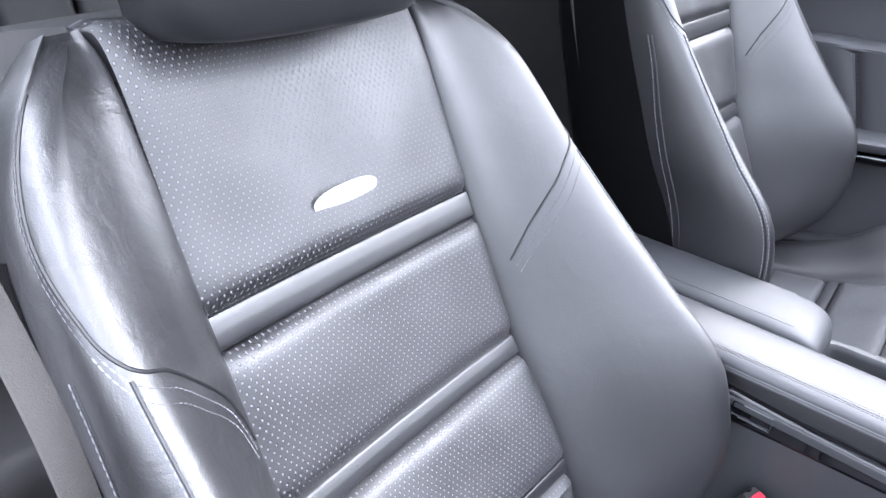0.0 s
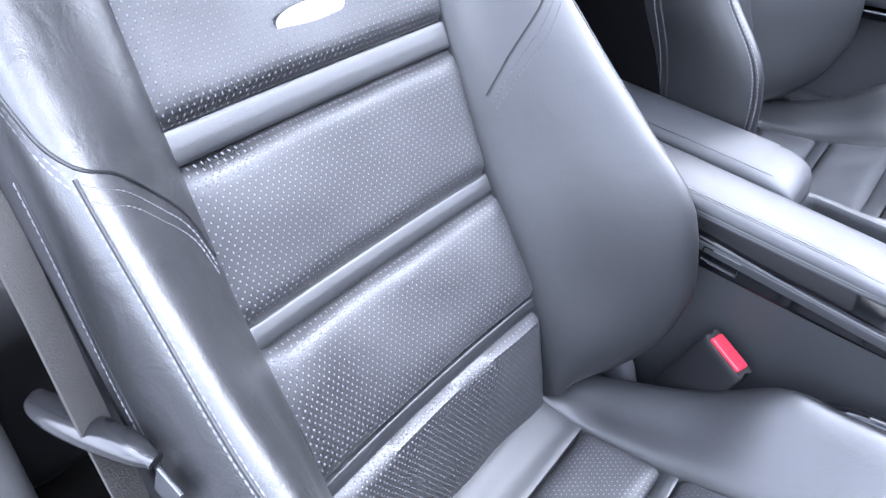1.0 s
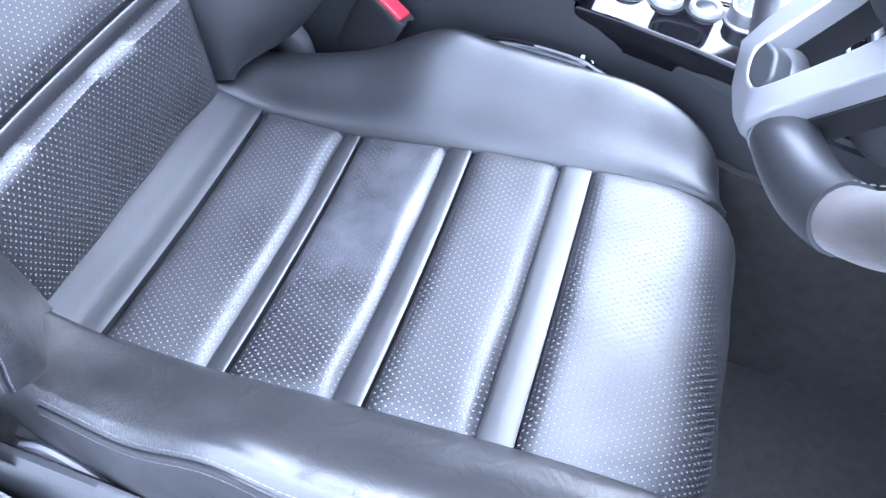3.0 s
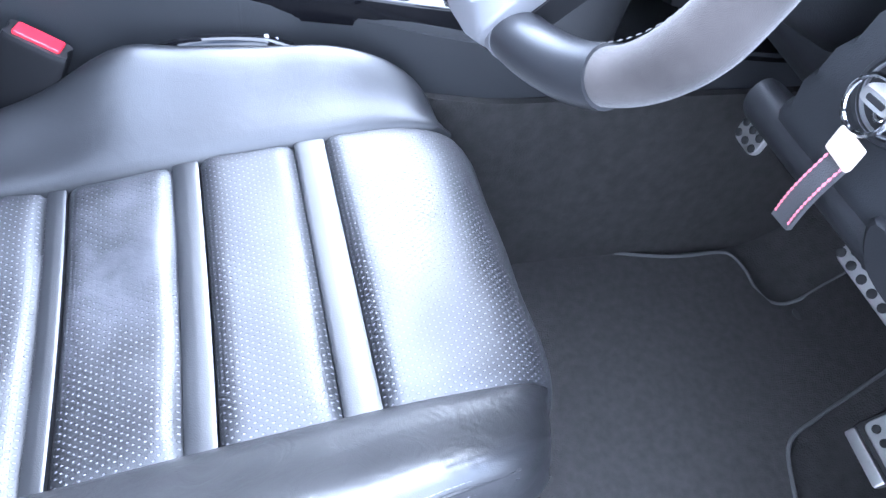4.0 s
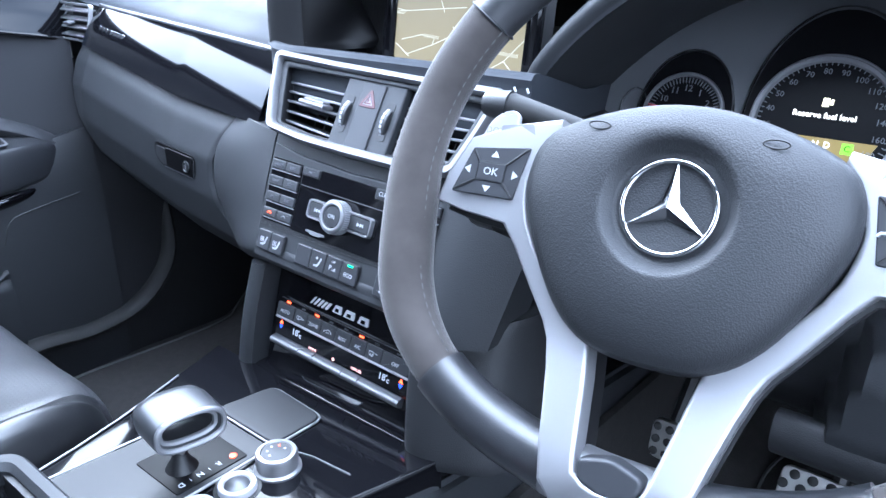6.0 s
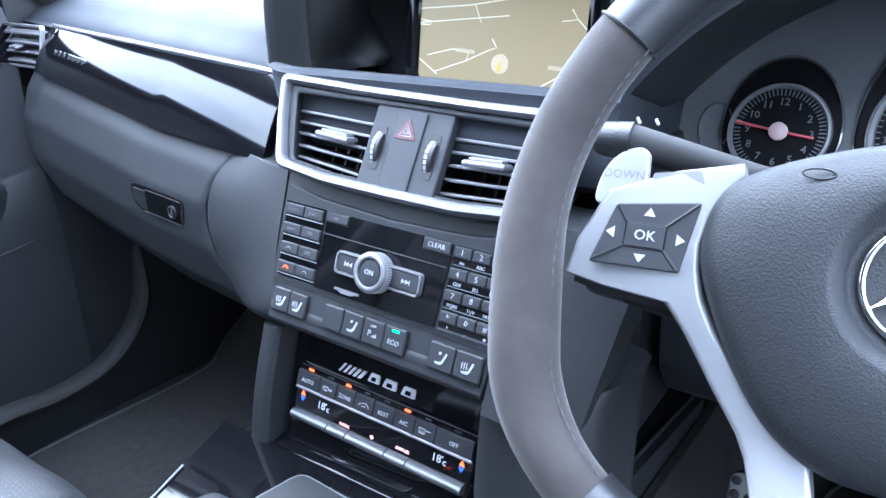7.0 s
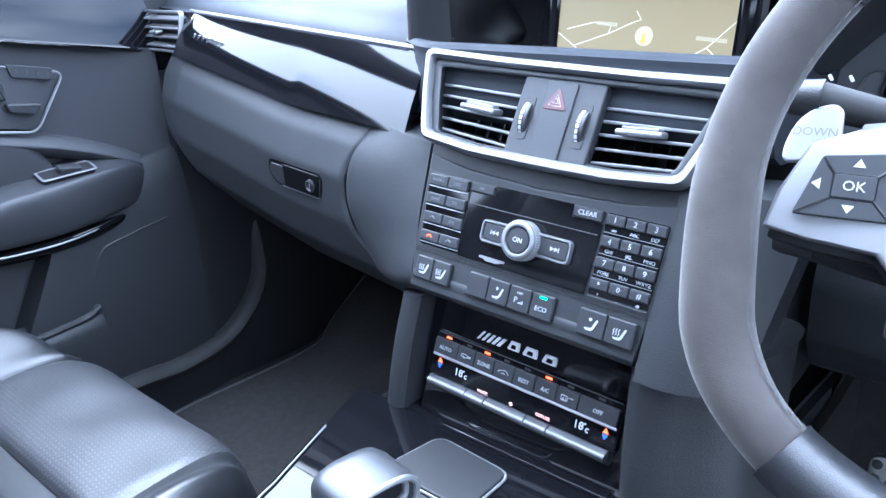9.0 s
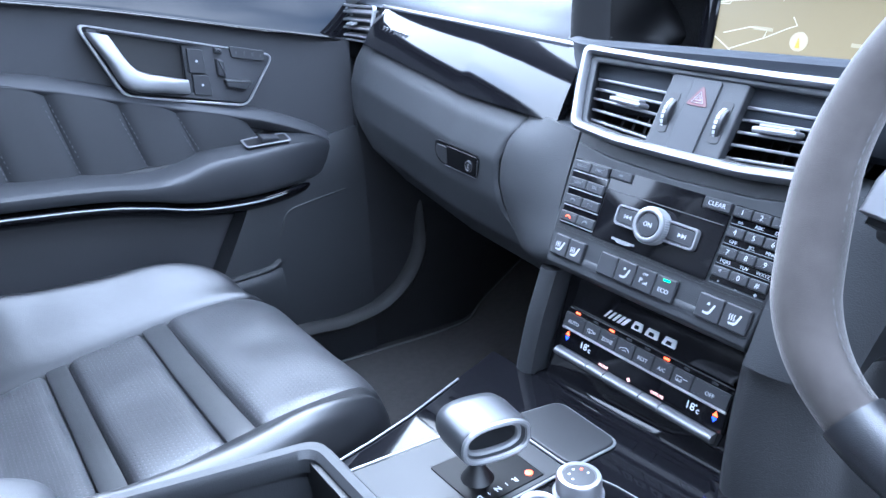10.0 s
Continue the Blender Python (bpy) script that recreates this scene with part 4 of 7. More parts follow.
    return arm


arm_rest(-0.108, -0.008, -0.46, -0.084, 0.514, 0.468, "padded black leather armrest lid on the centre console", 0.16, (0.012,), 0.03)
arm_rest(-0.004, 0.086, -0.32, 0.061, 0.484, 0.460, "padded black leather armrest lid slid forward on the console", 0.175, (0.010, 0.014, 0.018), 0.075)

# gear selector with an open loop grip
sel = thing("gear_selector", (-0.018, 0.214, 0.40), "silver gear selector with an open loop grip on the console", "gear selector")
part("gaiter", lathe([(0.016, 0), (0.013, 0.004), (0.008, 0.012), (0.006, 0.02)], 24, pose(-0.018, 0.214, 0.4015)), dark, sel)
part("stem", skin([[(-0.018 + a * w + o, 0.214 + b * w, z) for a, b in ((1, 0), (0, 1), (-1, 0), (0, -1))] for z, w, o in ((0.402, 0.008, 0), (0.42, 0.0065, 0.0), (0.442, 0.012, 0.0))], 20, 10), bare, sel)
grip_m = pose(-0.016, 0.217, 0.4545, 0, 4, 82) @ Matrix.Scale(0.92, 4)


def loop(w, hh):
    return [(w * math.copysign(abs(math.cos(a)) ** 0.75, math.cos(a)), hh * math.copysign(abs(math.sin(a)) ** 0.7, math.sin(a)) * (1.0 if math.sin(a) > 0 else 0.9)) for a in np.linspace(0, 2 * math.pi, 44, endpoint=False)]


bm = bmesh.new()
rings = []
for (w, hh), y in (((0.034, 0.0195), -0.027), ((0.0355, 0.0210), -0.023), ((0.036, 0.0215), 0.012), ((0.034, 0.0195), 0.023), ((0.028, 0.0155), 0.0275), ((0.018, 0.0085), 0.0275), ((0.022, 0.0105), 0.012), ((0.026, 0.0128), -0.016), ((0.030, 0.0155), -0.027)):
    rings.append([bm.verts.new((a, y, b)) for a, b in loop(w, hh)])
for a, b in zip(rings, rings[1:] + rings[:1]):
    for i in range(44):
        bm.faces.new((a[i], a[(i + 1) % 44], b[(i + 1) % 44], b[i]))
bmesh.ops.transform(bm, matrix=grip_m, verts=bm.verts)
part("grip", bm, grey_satin, sel, "satin grey loop grip")
part("grip_rim", tube([grip_m @ Vector((a, -0.0275, b)) for a, b in loop(0.0325, 0.0178)], 0.0026, 8, True), silver, sel, "bright silver rim")
part("grip_inside", tube([grip_m @ Vector((a, -0.02, b)) for a, b in loop(0.0275, 0.0138)], 0.003, 8, True), silver, sel)

# belt buckle beside the tunnel
buckle = thing("belt_buckle", (0.115, -0.1, 0.2), "black seat-belt buckle with a red release button", "belt buckle")
d = Vector((0.011, 0.0354, -0.0179)).normalized()
n = Vector((0, 0.45, 0.89))
n = (n - d * n.dot(d)).normalized()
o = d.cross(n)
bm_m = Matrix.Translation((0.119, -0.083, 0.374)) @ Matrix((o, d, n)).transposed().to_4x4()
hb = skin([[(x * w, y * l, z) for x, y in ((-1, -1), (0, -1.05), (1, -1), (1, 1), (0, 1.05), (-1, 1))] for z, w, l in ((-0.10, 0.011, 0.022), (-0.05, 0.0125, 0.025), (-0.01, 0.0130, 0.0255), (0.0, 0.0120, 0.0245))], 30, 16)
bmesh.ops.transform(hb, matrix=bm_m, verts=hb.verts)
part("housing", hb, dark, buckle)
part("release_button", slab(box_poly(0.0185, 0.043), 0.004, bm_m @ pose(0, 0, -0.0005), r=0.003, lip=0.0015), red_plastic, buckle, "red release button")
part("stalk", tube([(0.113, -0.115, 0.31), (0.11, -0.14, 0.22), (0.11, -0.15, 0.1)], 0.007, 10), dark, buckle)


# ---- steering wheel ----
WHEEL = Matrix.Translation((0.367, 0.297, 0.709)) @ Euler((radians(65), 0, radians(4.5))).to_matrix().to_4x4() @ pose(0, 0, 0, 0, 0, 1.3)
wheel = thing("steering_wheel", label="flat-bottomed steering wheel in grey suede, black leather and silver", category="steering wheel", m=WHEEL)


def rim_at(a):
    """A point of the rim's middle line; the foot is flattened."""
    a = radians(a)
    x, y = 0.168 * math.cos(a), math.sin(a)
    y = 0.168 * y if y > 0 else -0.154 * abs(y) ** (0.62 + 0.38 * max(0, 1 - abs(y) * 4))
    return Vector((x, y, -0.010 - 0.012 * max(0.0, min(1.0, -y / 0.15))))


def rim_piece(a0, a1, r, n=40):
    return tube([rim_at(a0 + (a1 - a0) * i / n) for i in range(n + 1)], r, 20, up=(0, 0, 1))


part("suede_grip", rim_piece(-43, 36, lambda f: 0.0158 + 0.0022 * math.sin(math.pi * min(1, f * 1.4)) ** 2), suede, wheel, "grey suede grip")
part("suede_grip", rim_piece(144, 223, lambda f: 0.0158 + 0.0022 * math.sin(math.pi * min(1, (1 - f) * 1.4)) ** 2), suede, wheel, "grey suede grip")
part("leather_rim", rim_piece(36, 144, 0.0158), hide_wheel, wheel, "smooth black leather top arc")
for a0, a1 in ((223, 258.5), (281.5, 317)):
    part("leather_foot", rim_piece(a0, a1, 0.0178), hide_wheel, wheel, "smooth black leather of the flat foot")
part("foot_core", rim_piece(256.8, 283.2, 0.0185), silver, wheel)
for a in (-43, 36, 144, 223):
    p, q = rim_at(a), rim_at(a + 1)
    t = (q - p).normalized()
    o = Vector((-t.y, t.x, 0))
    part("seam", tube([p + (o * math.cos(x) + Vector((0, 0, 1)) * math.sin(x)) * 0.0164 for x in np.linspace(0, 2 * math.pi, 28, endpoint=False)], 0.0009, 5, True), dark, wheel)
for a0, a1 in ((-43, 36), (144, 223)):
    part("stitching", stitches([rim_at(a0 + (a1 - a0) * i / 40) * 0.907 + Vector((0, 0, 0.006)) for i in range(41)], 0.004, 0.0022, 0.0005), suede_thread, wheel)
# padded centre
pad_line = [(-0.079, 0.034), (-0.04, 0.051), (0, 0.057), (0.04, 0.051), (0.079, 0.034), (0.089, 0.008), (0.082, -0.02), (0.058, -0.061), (0.032, -0.081), (0, -0.085), (-0.032, -0.081), (-0.058, -0.061), (-0.082, -0.02), (-0.089, 0.008)]
po = curve(pad_line, 70, True)
bm = bmesh.new()
rings = []
for f, z in ((1.0, -0.045), (1.0, -0.018), (0.985, -0.009), (0.95, -0.003), (0.88, 0.0015), (0.75, 0.0055), (0.6, 0.0075), (0.48, 0.0082)):
    ring = []
    for q in po:
        c = Vector((q[0], q[1], 0))
        lo = c.normalized() * 0.0375
        k = (f - 0.48) / 0.52
        w = lo.lerp(c, k)
        ring.append(bm.verts.new((w.x, w.y, z)))
    rings.append(ring)
for r_, z in ((0.034, 0.0065), (0.0305, 0.0015), (0.0275, -0.0005), (0.0, -0.0005)):
    rings.append([bm.verts.new((Vector((q[0], q[1], 0)).normalized() * max(r_, 1e-5)).to_tuple()[:2] + (z,)) for q in po])
for a, b in zip(rings, rings[1:]):
    for i in range(70):
        bm.faces.new((a[i], a[(i + 1) % 70], b[(i + 1) % 70], b[i]))
airbag = part("horn_pad", bm, pad_plastic, wheel, "grained black horn pad")
em = part("emblem", tube([(0.0245 * math.cos(a), 0.0245 * math.sin(a), 0.0015) for a in np.linspace(0, 2 * math.pi, 60, endpoint=False)], 0.0016, 10, True), chrome, airbag, "chrome ring with three spokes")
for k in range(3):
    a = radians(90 + 120 * k)
    t, o = Vector((math.cos(a), math.sin(a), 0)), Vector((-math.sin(a), math.cos(a), 0))
    bm = bmesh.new()
    tip, ridge, l, r_ = (bm.verts.new(v) for v in (t * 0.0245 + Vector((0, 0, 0.0013)), Vector((0, 0, 0.0048)), t * 0.002 + o * 0.0052 + Vector((0, 0, 0.0005)), t * 0.002 - o * 0.0052 + Vector((0, 0, 0.0005))))
    for fc in ((tip, l, ridge), (tip, ridge, r_), (tip, r_, l), (l, r_, ridge)):
        bm.faces.new(fc)
    part("emblem_spoke", bm, chrome, em)
for s in (-1, 1):
    part("pad_mark", tube([(s * 0.045 + 0.006 * math.cos(a), 0.038 + 0.002 * math.sin(a), 0.0055) for a in np.linspace(0, 2 * math.pi, 20, endpoint=False)], 0.0005, 5, True), dark, airbag)
# silver spoke frame: two upper arms that run down into the open fork and its foot
edges = [((0.076, 0.043), (0.074, 0.036)), ((0.104, 0.037), (0.081, 0.027)), ((0.134, 0.025), (0.086, 0.015)), ((0.145, 0.001), (0.088, 0.004)), ((0.149, -0.0168), (0.087, -0.006)), ((0.130, -0.0205), (0.085, -0.014)), ((0.100, -0.0235), (0.083, -0.020)),
         ((0.090, -0.035), (0.077, -0.031)), ((0.074, -0.058), (0.058, -0.056)), ((0.062, -0.074), (0.044, -0.070)), ((0.057, -0.084), (0.031, -0.080)), ((0.052, -0.1), (0.027, -0.1)), ((0.047, -0.12), (0.0235, -0.12)), ((0.043, -0.137), (0.0205, -0.137)), ((0.038, -0.157), (0.018, -0.146)), ((0.031, -0.169), (0.012, -0.1505)), ((0.014, -0.1735), (0.005, -0.152))]
LIFT_Y = [-0.175, -0.166, -0.15, -0.14, -0.11, -0.085, -0.06, -0.03, 0.0, 0.04]
LIFT_Z = [-0.006, -0.001, 0.0, -0.002, -0.010, -0.016, -0.016, -0.014, -0.0125, -0.014]
edges = edges + [((-a[0], a[1]), (-b[0], b[1])) for a, b in edges[::-1]]


def frame_body(z0, z1, lip, drop=0.0):
    """A rail between the outer and the inner line, its edges eased; the fork's foot comes forward over the rim."""
    bm = bmesh.new()
    rings = []
    for a, b in edges:
        a, b = Vector((a[0], a[1] - drop, 0)), Vector((b[0], b[1] - drop, 0))
        t = (b - a).normalized()
        e = min(lip, 0.45 * (b - a).length)
        dz = float(np.interp(0.5 * (a.y + b.y), LIFT_Y, LIFT_Z))
        tip = 0.010 if a.y < -0.165 else 0.0
        rings.append([bm.verts.new((p.x, p.y, z + dz - k * tip)) for p, z, k in ((a, z0, 1), (a, z1 - e, 1), (a + t * 0.3 * e, z1 - 0.25 * e, 0.8), (a + t * e, z1, 0.6), (b - t * e, z1, 0), (b - t * 0.3 * e, z1 - 0.25 * e, 0), (b, z1 - e, 0), (b, z0, 0))])
    for p, q in zip(rings, rings[1:]):
        for i in range(8):
            bm.faces.new((p[i], p[(i + 1) % 8], q[(i + 1) % 8], q[i]))
    bm.faces.new(rings[0])
    bm.faces.new(rings[-1][::-1])
    return bm


part("spoke_frame", frame_body(-0.014, 0.002, 0.003), spoke_silver, wheel, "satin silver spokes and fork", sharp=50)
part("spoke_back", frame_body(-0.034, -0.0145, 0.001, 0.004), dark, wheel)
for s in (1, -1):
    # the key field sinks a little towards the hub
    KM = pose(s * 0.112, 0.004, -0.0125, 0, -s * 6, 0) @ pose(-s * 0.112, -0.004, 0)
    quad = [(s * x, y) for x, y in ((0.0905, 0.0232), (0.1275, 0.0184), (0.1365, -0.0102), (0.0957, -0.0095))]
    if s > 0:
        quad = quad[::-1]
    keys = part("button_block", slab(quad, 0.003, KM @ pose(0, 0, 0.0015), r=0.0015, lip=0.0008), key_plastic, wheel, "dark multifunction buttons")
    cx, cy = s * 0.1128, 0.0050
    part("button_centre", slab([(cx + x, cy + y) for x, y in box_poly(0.0175, 0.0108)], 0.0010, KM @ pose(0, 0, 0.0042), r=0.0006, lip=0.0004), key_plastic, keys)
    for q, ex in zip(sorted(quad, key=lambda p: math.atan2(p[1] - cy, p[0] - cx)), (-1, 1, 1, -1)):
        ey = -1 if q[1] < cy else 1
        part("button_gap", tube([KM @ Vector(p) for p in ((cx + ex * 0.0088, cy + ey * 0.0054, 0.0046), (q[0] - ex * 0.0012, q[1] - ey * 0.0012, 0.0046))], 0.0008, 5), dark, keys)
    part("button_gap", tube([KM @ Vector((cx + a, cy + b, 0.0046)) for a, b in box_poly(0.0182, 0.0114)], 0.0005, 4, True), dark, keys)
    if s < 0:
        for a, dx, dy in ((0, 0.0008, 0.0108), (180, -0.001, -0.0102), (-90, 0.0155, 0.0), (90, -0.0155, 0.0)):
            part("button_arrow", slab([(-0.0026, -0.0016), (0.0026, -0.0016), (0, 0.0022)], 0.0005, KM @ pose(cx + dx, cy + dy, 0.0044, 0, 0, a)), white_ink, keys)
        part("button_word", lettering("OK", 0.0066, KM @ pose(cx, cy, 0.0054)), white_ink, keys)
    else:
        part("button_word", lettering("+", 0.0075, KM @ pose(cx, cy + 0.0105, 0.0048)), white_ink, keys)
        part("button_word", lettering("-", 0.0075, KM @ pose(cx, cy - 0.0095, 0.0048)), white_ink, keys)
        for dx, bow in ((-0.0158, 0.0012), (0.0158, -0.0012)):
            part("button_sign", tube([KM @ Vector((cx + dx + a, cy + b * bow, 0.0048)) for a, b in ((-0.0032, -0.8), (-0.0018, 0.6), (0.0018, 0.6), (0.0032, -0.8))], 0.0009, 5), white_ink, keys)
        part("button_sign", joined(slab(box_poly(0.0024, 0.0028), 0.0004, KM @ pose(cx - 0.0022, cy, 0.0053)), slab([(0, -0.0012), (0.003, -0.0032), (0.003, 0.0032), (0, 0.0012)], 0.0004, KM @ pose(cx - 0.0004, cy, 0.0053))), white_ink, keys)
    part("top_tab", slab([(s * x, y) for x, y in ((0.0905, 0.0305), (0.114, 0.0275), (0.1135, 0.0345), (0.0930, 0.0375))][::-s], 0.0007, pose(0, 0, -0.0124), r=0.001, lip=0.0003), silver, wheel)
    paddle = [(s * x, y) for x, y in ((0.127, 0.026), (0.155, 0.022), (0.1545, 0.034), (0.150, 0.046), (0.142, 0.0535), (0.134, 0.0555), (0.1285, 0.0525))]
    pd = part("shift_paddle", slab(paddle if s > 0 else paddle[::-1], 0.004, pose(0, 0, -0.062), r=0.006, lip=0.0015), paint_silver, wheel, "silver shift paddle")
    if s < 0:
        part("paddle_word", lettering("DOWN", 0.0066, pose(-0.1405, 0.0395, -0.0582, 0, 0, 0)), silver, pd)
part("fork_tab", slab(rounded([(-0.019, -0.138), (-0.017, -0.150), (0.0, -0.1555), (0.017, -0.150), (0.019, -0.138), (0.0, -0.1325)], 0.005), 0.012, pose(0, 0, -0.011), lip=0.003), key_plastic, wheel, "dark grey fork insert")
part("hub", lathe([(0.06, -0.075), (0.062, -0.03), (0.05, -0.026), (0, -0.026)], 32), dark, wheel)

# column, cowl, stalks
cowl = thing("column_cowl", (0.367, 0.45, 0.62), "black steering column cowl", "steering column")
cm = Matrix.Translation((0.367, 0.297, 0.709)) @ Euler((radians(65), 0, radians(4.5))).to_matrix().to_4x4()
bm = skin([[(x * w, y * h - 0.004, z) for x, y in ((-1, 0), (-0.8, 0.8), (0, 1), (0.8, 0.8), (1, 0), (0.8, -0.85), (0, -1), (-0.8, -0.85))] for z, w, h in ((-0.30, 0.075, 0.075), (-0.2, 0.072, 0.07), (-0.1, 0.066, 0.062), (-0.078, 0.06, 0.056))], 36, 14)
bmesh.ops.transform(bm, matrix=cm, verts=bm.verts)
part("cowl", bm, hard, cowl)


def stalk(name, s, dy, length, r0, r1, label):
    ob = thing(name, tuple(cm @ Vector((s * 0.06, dy, -0.085))), label, "stalk")
    bm = tube([cm @ Vector((s * x, dy + y, z)) for x, y, z in ((0.04, 0, -0.085), (0.08, 0.005, -0.08), (0.12, 0.012, -0.072), (length, 0.016, -0.066))], lambda f: r0 + (r1 - r0) * f, 16)
    part("arm", bm, rubber, ob)
    part("tip", tube([cm @ Vector((s * x, dy + 0.016, -0.066)) for x in (length - 0.004, length + 0.012, length + 0.016)], lambda f: r1 * (1.08 - 0.25 * f), 16), hard, ob)
    for k in (-1, 1):
        part("stalk_mark", tube([cm @ Vector((s * (length - 0.012 + k * 0.005), dy + 0.016 + r1 * 0.9, -0.061)), cm @ Vector((s * (length - 0.010 + k * 0.005), dy + 0.019 + r1 * 0.9, -0.061))], 0.0009, 5), white_ink, ob)
    return ob


stalk("indicator_stalk", -1, 0.040, 0.146, 0.0075, 0.0100, "black indicator stalk with white symbols")
stalk("cruise_stalk", -1, -0.036, 0.135, 0.007, 0.010, "short black cruise control stalk")


lever = thing("column_lever", (0.272, 0.41, 0.588), "small steering column lever with a pale grey tip", "lever")
part("arm", tube([(0.272, 0.412, 0.589), (0.30, 0.43, 0.59), (0.33, 0.45, 0.60)], 0.008, 12), dark, lever)
part("tip", rbox((0.269, 0.411, 0.588), (0.014, 0.013, 0.015), 0.004, 3, (-20, 0, 8)), grey_satin, lever, "pale grey tip")


# ---- dashboard ----
dash = thing("dashboard", (0, 0.6, 0.4), "black soft-touch dashboard with piano-black trim", "dashboard")
TX = [-0.70, -0.6, -0.35, -0.156]


def trim_line(x):
    """Top and foot of the trim strip at x: (y, z) each."""
    return (float(np.interp(x, TX, [0.54, 0.515, 0.5, 0.484])), float(np.interp(x, TX, [0.757, 0.752, 0.736, 0.725]))), (float(np.interp(x, TX, [0.512, 0.49, 0.47, 0.452])), float(np.interp(x, TX, [0.703, 0.7, 0.662, 0.653])))


# padded top, sweeping from the trim up to the windscreen
rows = []
for x in (-0.74, -0.6, -0.45, -0.32, -0.25, -0.19):
    (yt, zt), _ = trim_line(max(x, -0.7))
    rise = 0.0
    rows.append([(x, yt + 0.012, zt - 0.012), (x, yt + 0.006, zt + 0.001), (x, yt + 0.03, zt + 0.016), (x, yt + 0.1, zt + 0.04 - rise), (x, 0.8, zt + 0.055 - rise), (x, 1.06, zt + 0.05), (x, 1.06, zt - 0.1), (x, 0.7, zt - 0.1)])
part("top_pad", skin(rows, 48, 20), pad_top, dash, "slate-black padded dashboard top")
# middle ledge before the screen, with the pad running on to the instrument hood
rows = []
for x, lift in ((-0.208, -0.012), (-0.158, -0.012), (-0.1, -0.014), (0.0, -0.014), (0.13, -0.012), (0.17, -0.012)):
    fy = 0.470 if x > -0.17 else 0.498
    rows.append([(x, fy, 0.722), (x, fy, 0.732), (x, fy + 0.012, 0.735), (x, 0.53, 0.728 + lift * 0.6), (x, 0.58, 0.722 + lift), (x, 0.7, 0.73 + lift), (x, 0.7, 0.66), (x, 0.48, 0.66)])
part("screen_ledge", skin(rows, 40, 24), pad_top, dash)
# hood round the screen: left cheek, roof
part("hood_cheek", skin([[(x, y, z) for x, y, z in ((xf - 0.05, 0.50, z0), (xf - 0.006, 0.503, z0), (xf, 0.512, z0), (xf - 0.012 + 0.6 * (0.02 - lean_x), 0.56, z0), (-0.135 + lean_x, 0.60, z0), (-0.15 + lean_x, 0.64, z0), (xf - 0.05, 0.64, z0))] for z0, xf, lean_x in ((0.722, -0.150, 0.0), (0.735, -0.153, 0.004), (0.77, -0.152, -0.02), (0.80, -0.15, -0.035), (0.835, -0.146, -0.05))], 44, 20), dark, dash, "dark trimmed cheek of the screen niche")
part("niche_mesh", slab([(-0.15, 0.712), (-0.083, 0.712), (-0.080, 0.84), (-0.20, 0.84)], 0.004, Matrix.Translation((0, 0.604, 0)) @ Euler((radians(90), 0, 0)).to_matrix().to_4x4()), mat("speaker_mesh", (0.010, 0.010, 0.011), 0.6, grain=1.0, scale=420), dash, "fine black speaker mesh")
part("stitching", stitches(curve([(-0.158, 0.5025, 0.845), (-0.160, 0.503, 0.80), (-0.1605, 0.503, 0.765), (-0.159, 0.5035, 0.740), (-0.150, 0.508, 0.7335)], 60), 0.0036, 0.002, 0.0006), suede_thread, dash)
part("hood_roof", skin([[(x, 0.515, 0.832), (x, 0.53, 0.854), (x, 0.7, 0.86), (x, 1.06, 0.81), (x, 1.06, 0.78), (x, 0.64, 0.82)] for x in (-0.27, -0.2, 0.0, 0.16)], 30, 10), soft, dash)
# trim strip
def trim_face(u, v):
    x = -0.618 + u * (-0.160 + 0.618)
    (yt, zt), (yb, zb) = trim_line(x)
    y, z = yb + (yt - yb) * v, zb + (zt - zb) * v
    return (x, y - 0.0035 * math.sin(math.pi * v) - 0.003 - 0.013 * (1 - v), z)


strip_ob = part("trim_strip", surf(trim_face, 60, 12, (0, 0.012, 0)), gloss, dash, "piano-black gloss trim strip")
part("chrome_edge", tube([(x, trim_line(x)[0][0] - 0.003, trim_line(x)[0][1] + 0.001) for x in np.linspace(-0.616, -0.160, 40)], 0.0026, 8), silver, strip_ob, "thin silver edge strip")
for k in range(7):
    x = -0.572 + k * 0.0105 - (0.004 if k < 3 else 0)
    (yt, zt), (yb, zb) = trim_line(x)
    part("trim_badge_bar", rbox((x, yb + (yt - yb) * 0.55 - 0.0135, zb + (zt - zb) * 0.5), (0.0032 if k < 3 else 0.0085, 0.002, 0.010), 0.0006, turn=(-18, 12, 0)), chrome, strip_ob)
# side vent at the far end
vm = face_on(-0.682, 0.504, 0.727, 14, -4)
vent = part("side_vent", bezel(box_poly(0.126, 0.056), box_poly(0.118, 0.049), 0.006, vm, 0.008), silver, dash, "silver side air vent")
part("vent_back", slab(box_poly(0.122, 0.054), 0.002, vm @ pose(0, 0, -0.02)), dark, vent)
for k in range(4):
    part("slat", rbox((0, 0, 0), (0.116, 0.0028, 0.014), 0.001), silver, vent).matrix_basis = Matrix.Translation((0, -0.6, -0.4)) @ vm @ pose(0, -0.018 + k * 0.012, 0.0, 25) @ Matrix.Translation((0, 0.6, 0.4))
part("slat_tab", rbox((0, 0, 0), (0.022, 0.004, 0.012), 0.0015), silver, vent).matrix_basis = Matrix.Translation((0, -0.6, -0.4)) @ vm @ pose(0, -0.002, 0.008, 25) @ Matrix.Translation((0, 0.6, 0.4))

# glove box below the trim
glove = thing("glove_box", (-0.43, 0.45, 0.45), "closed black glove box with a recessed latch", "glove box")
GZ = [0.0, 0.12, 0.3, 0.5, 0.7, 0.86, 1.0]


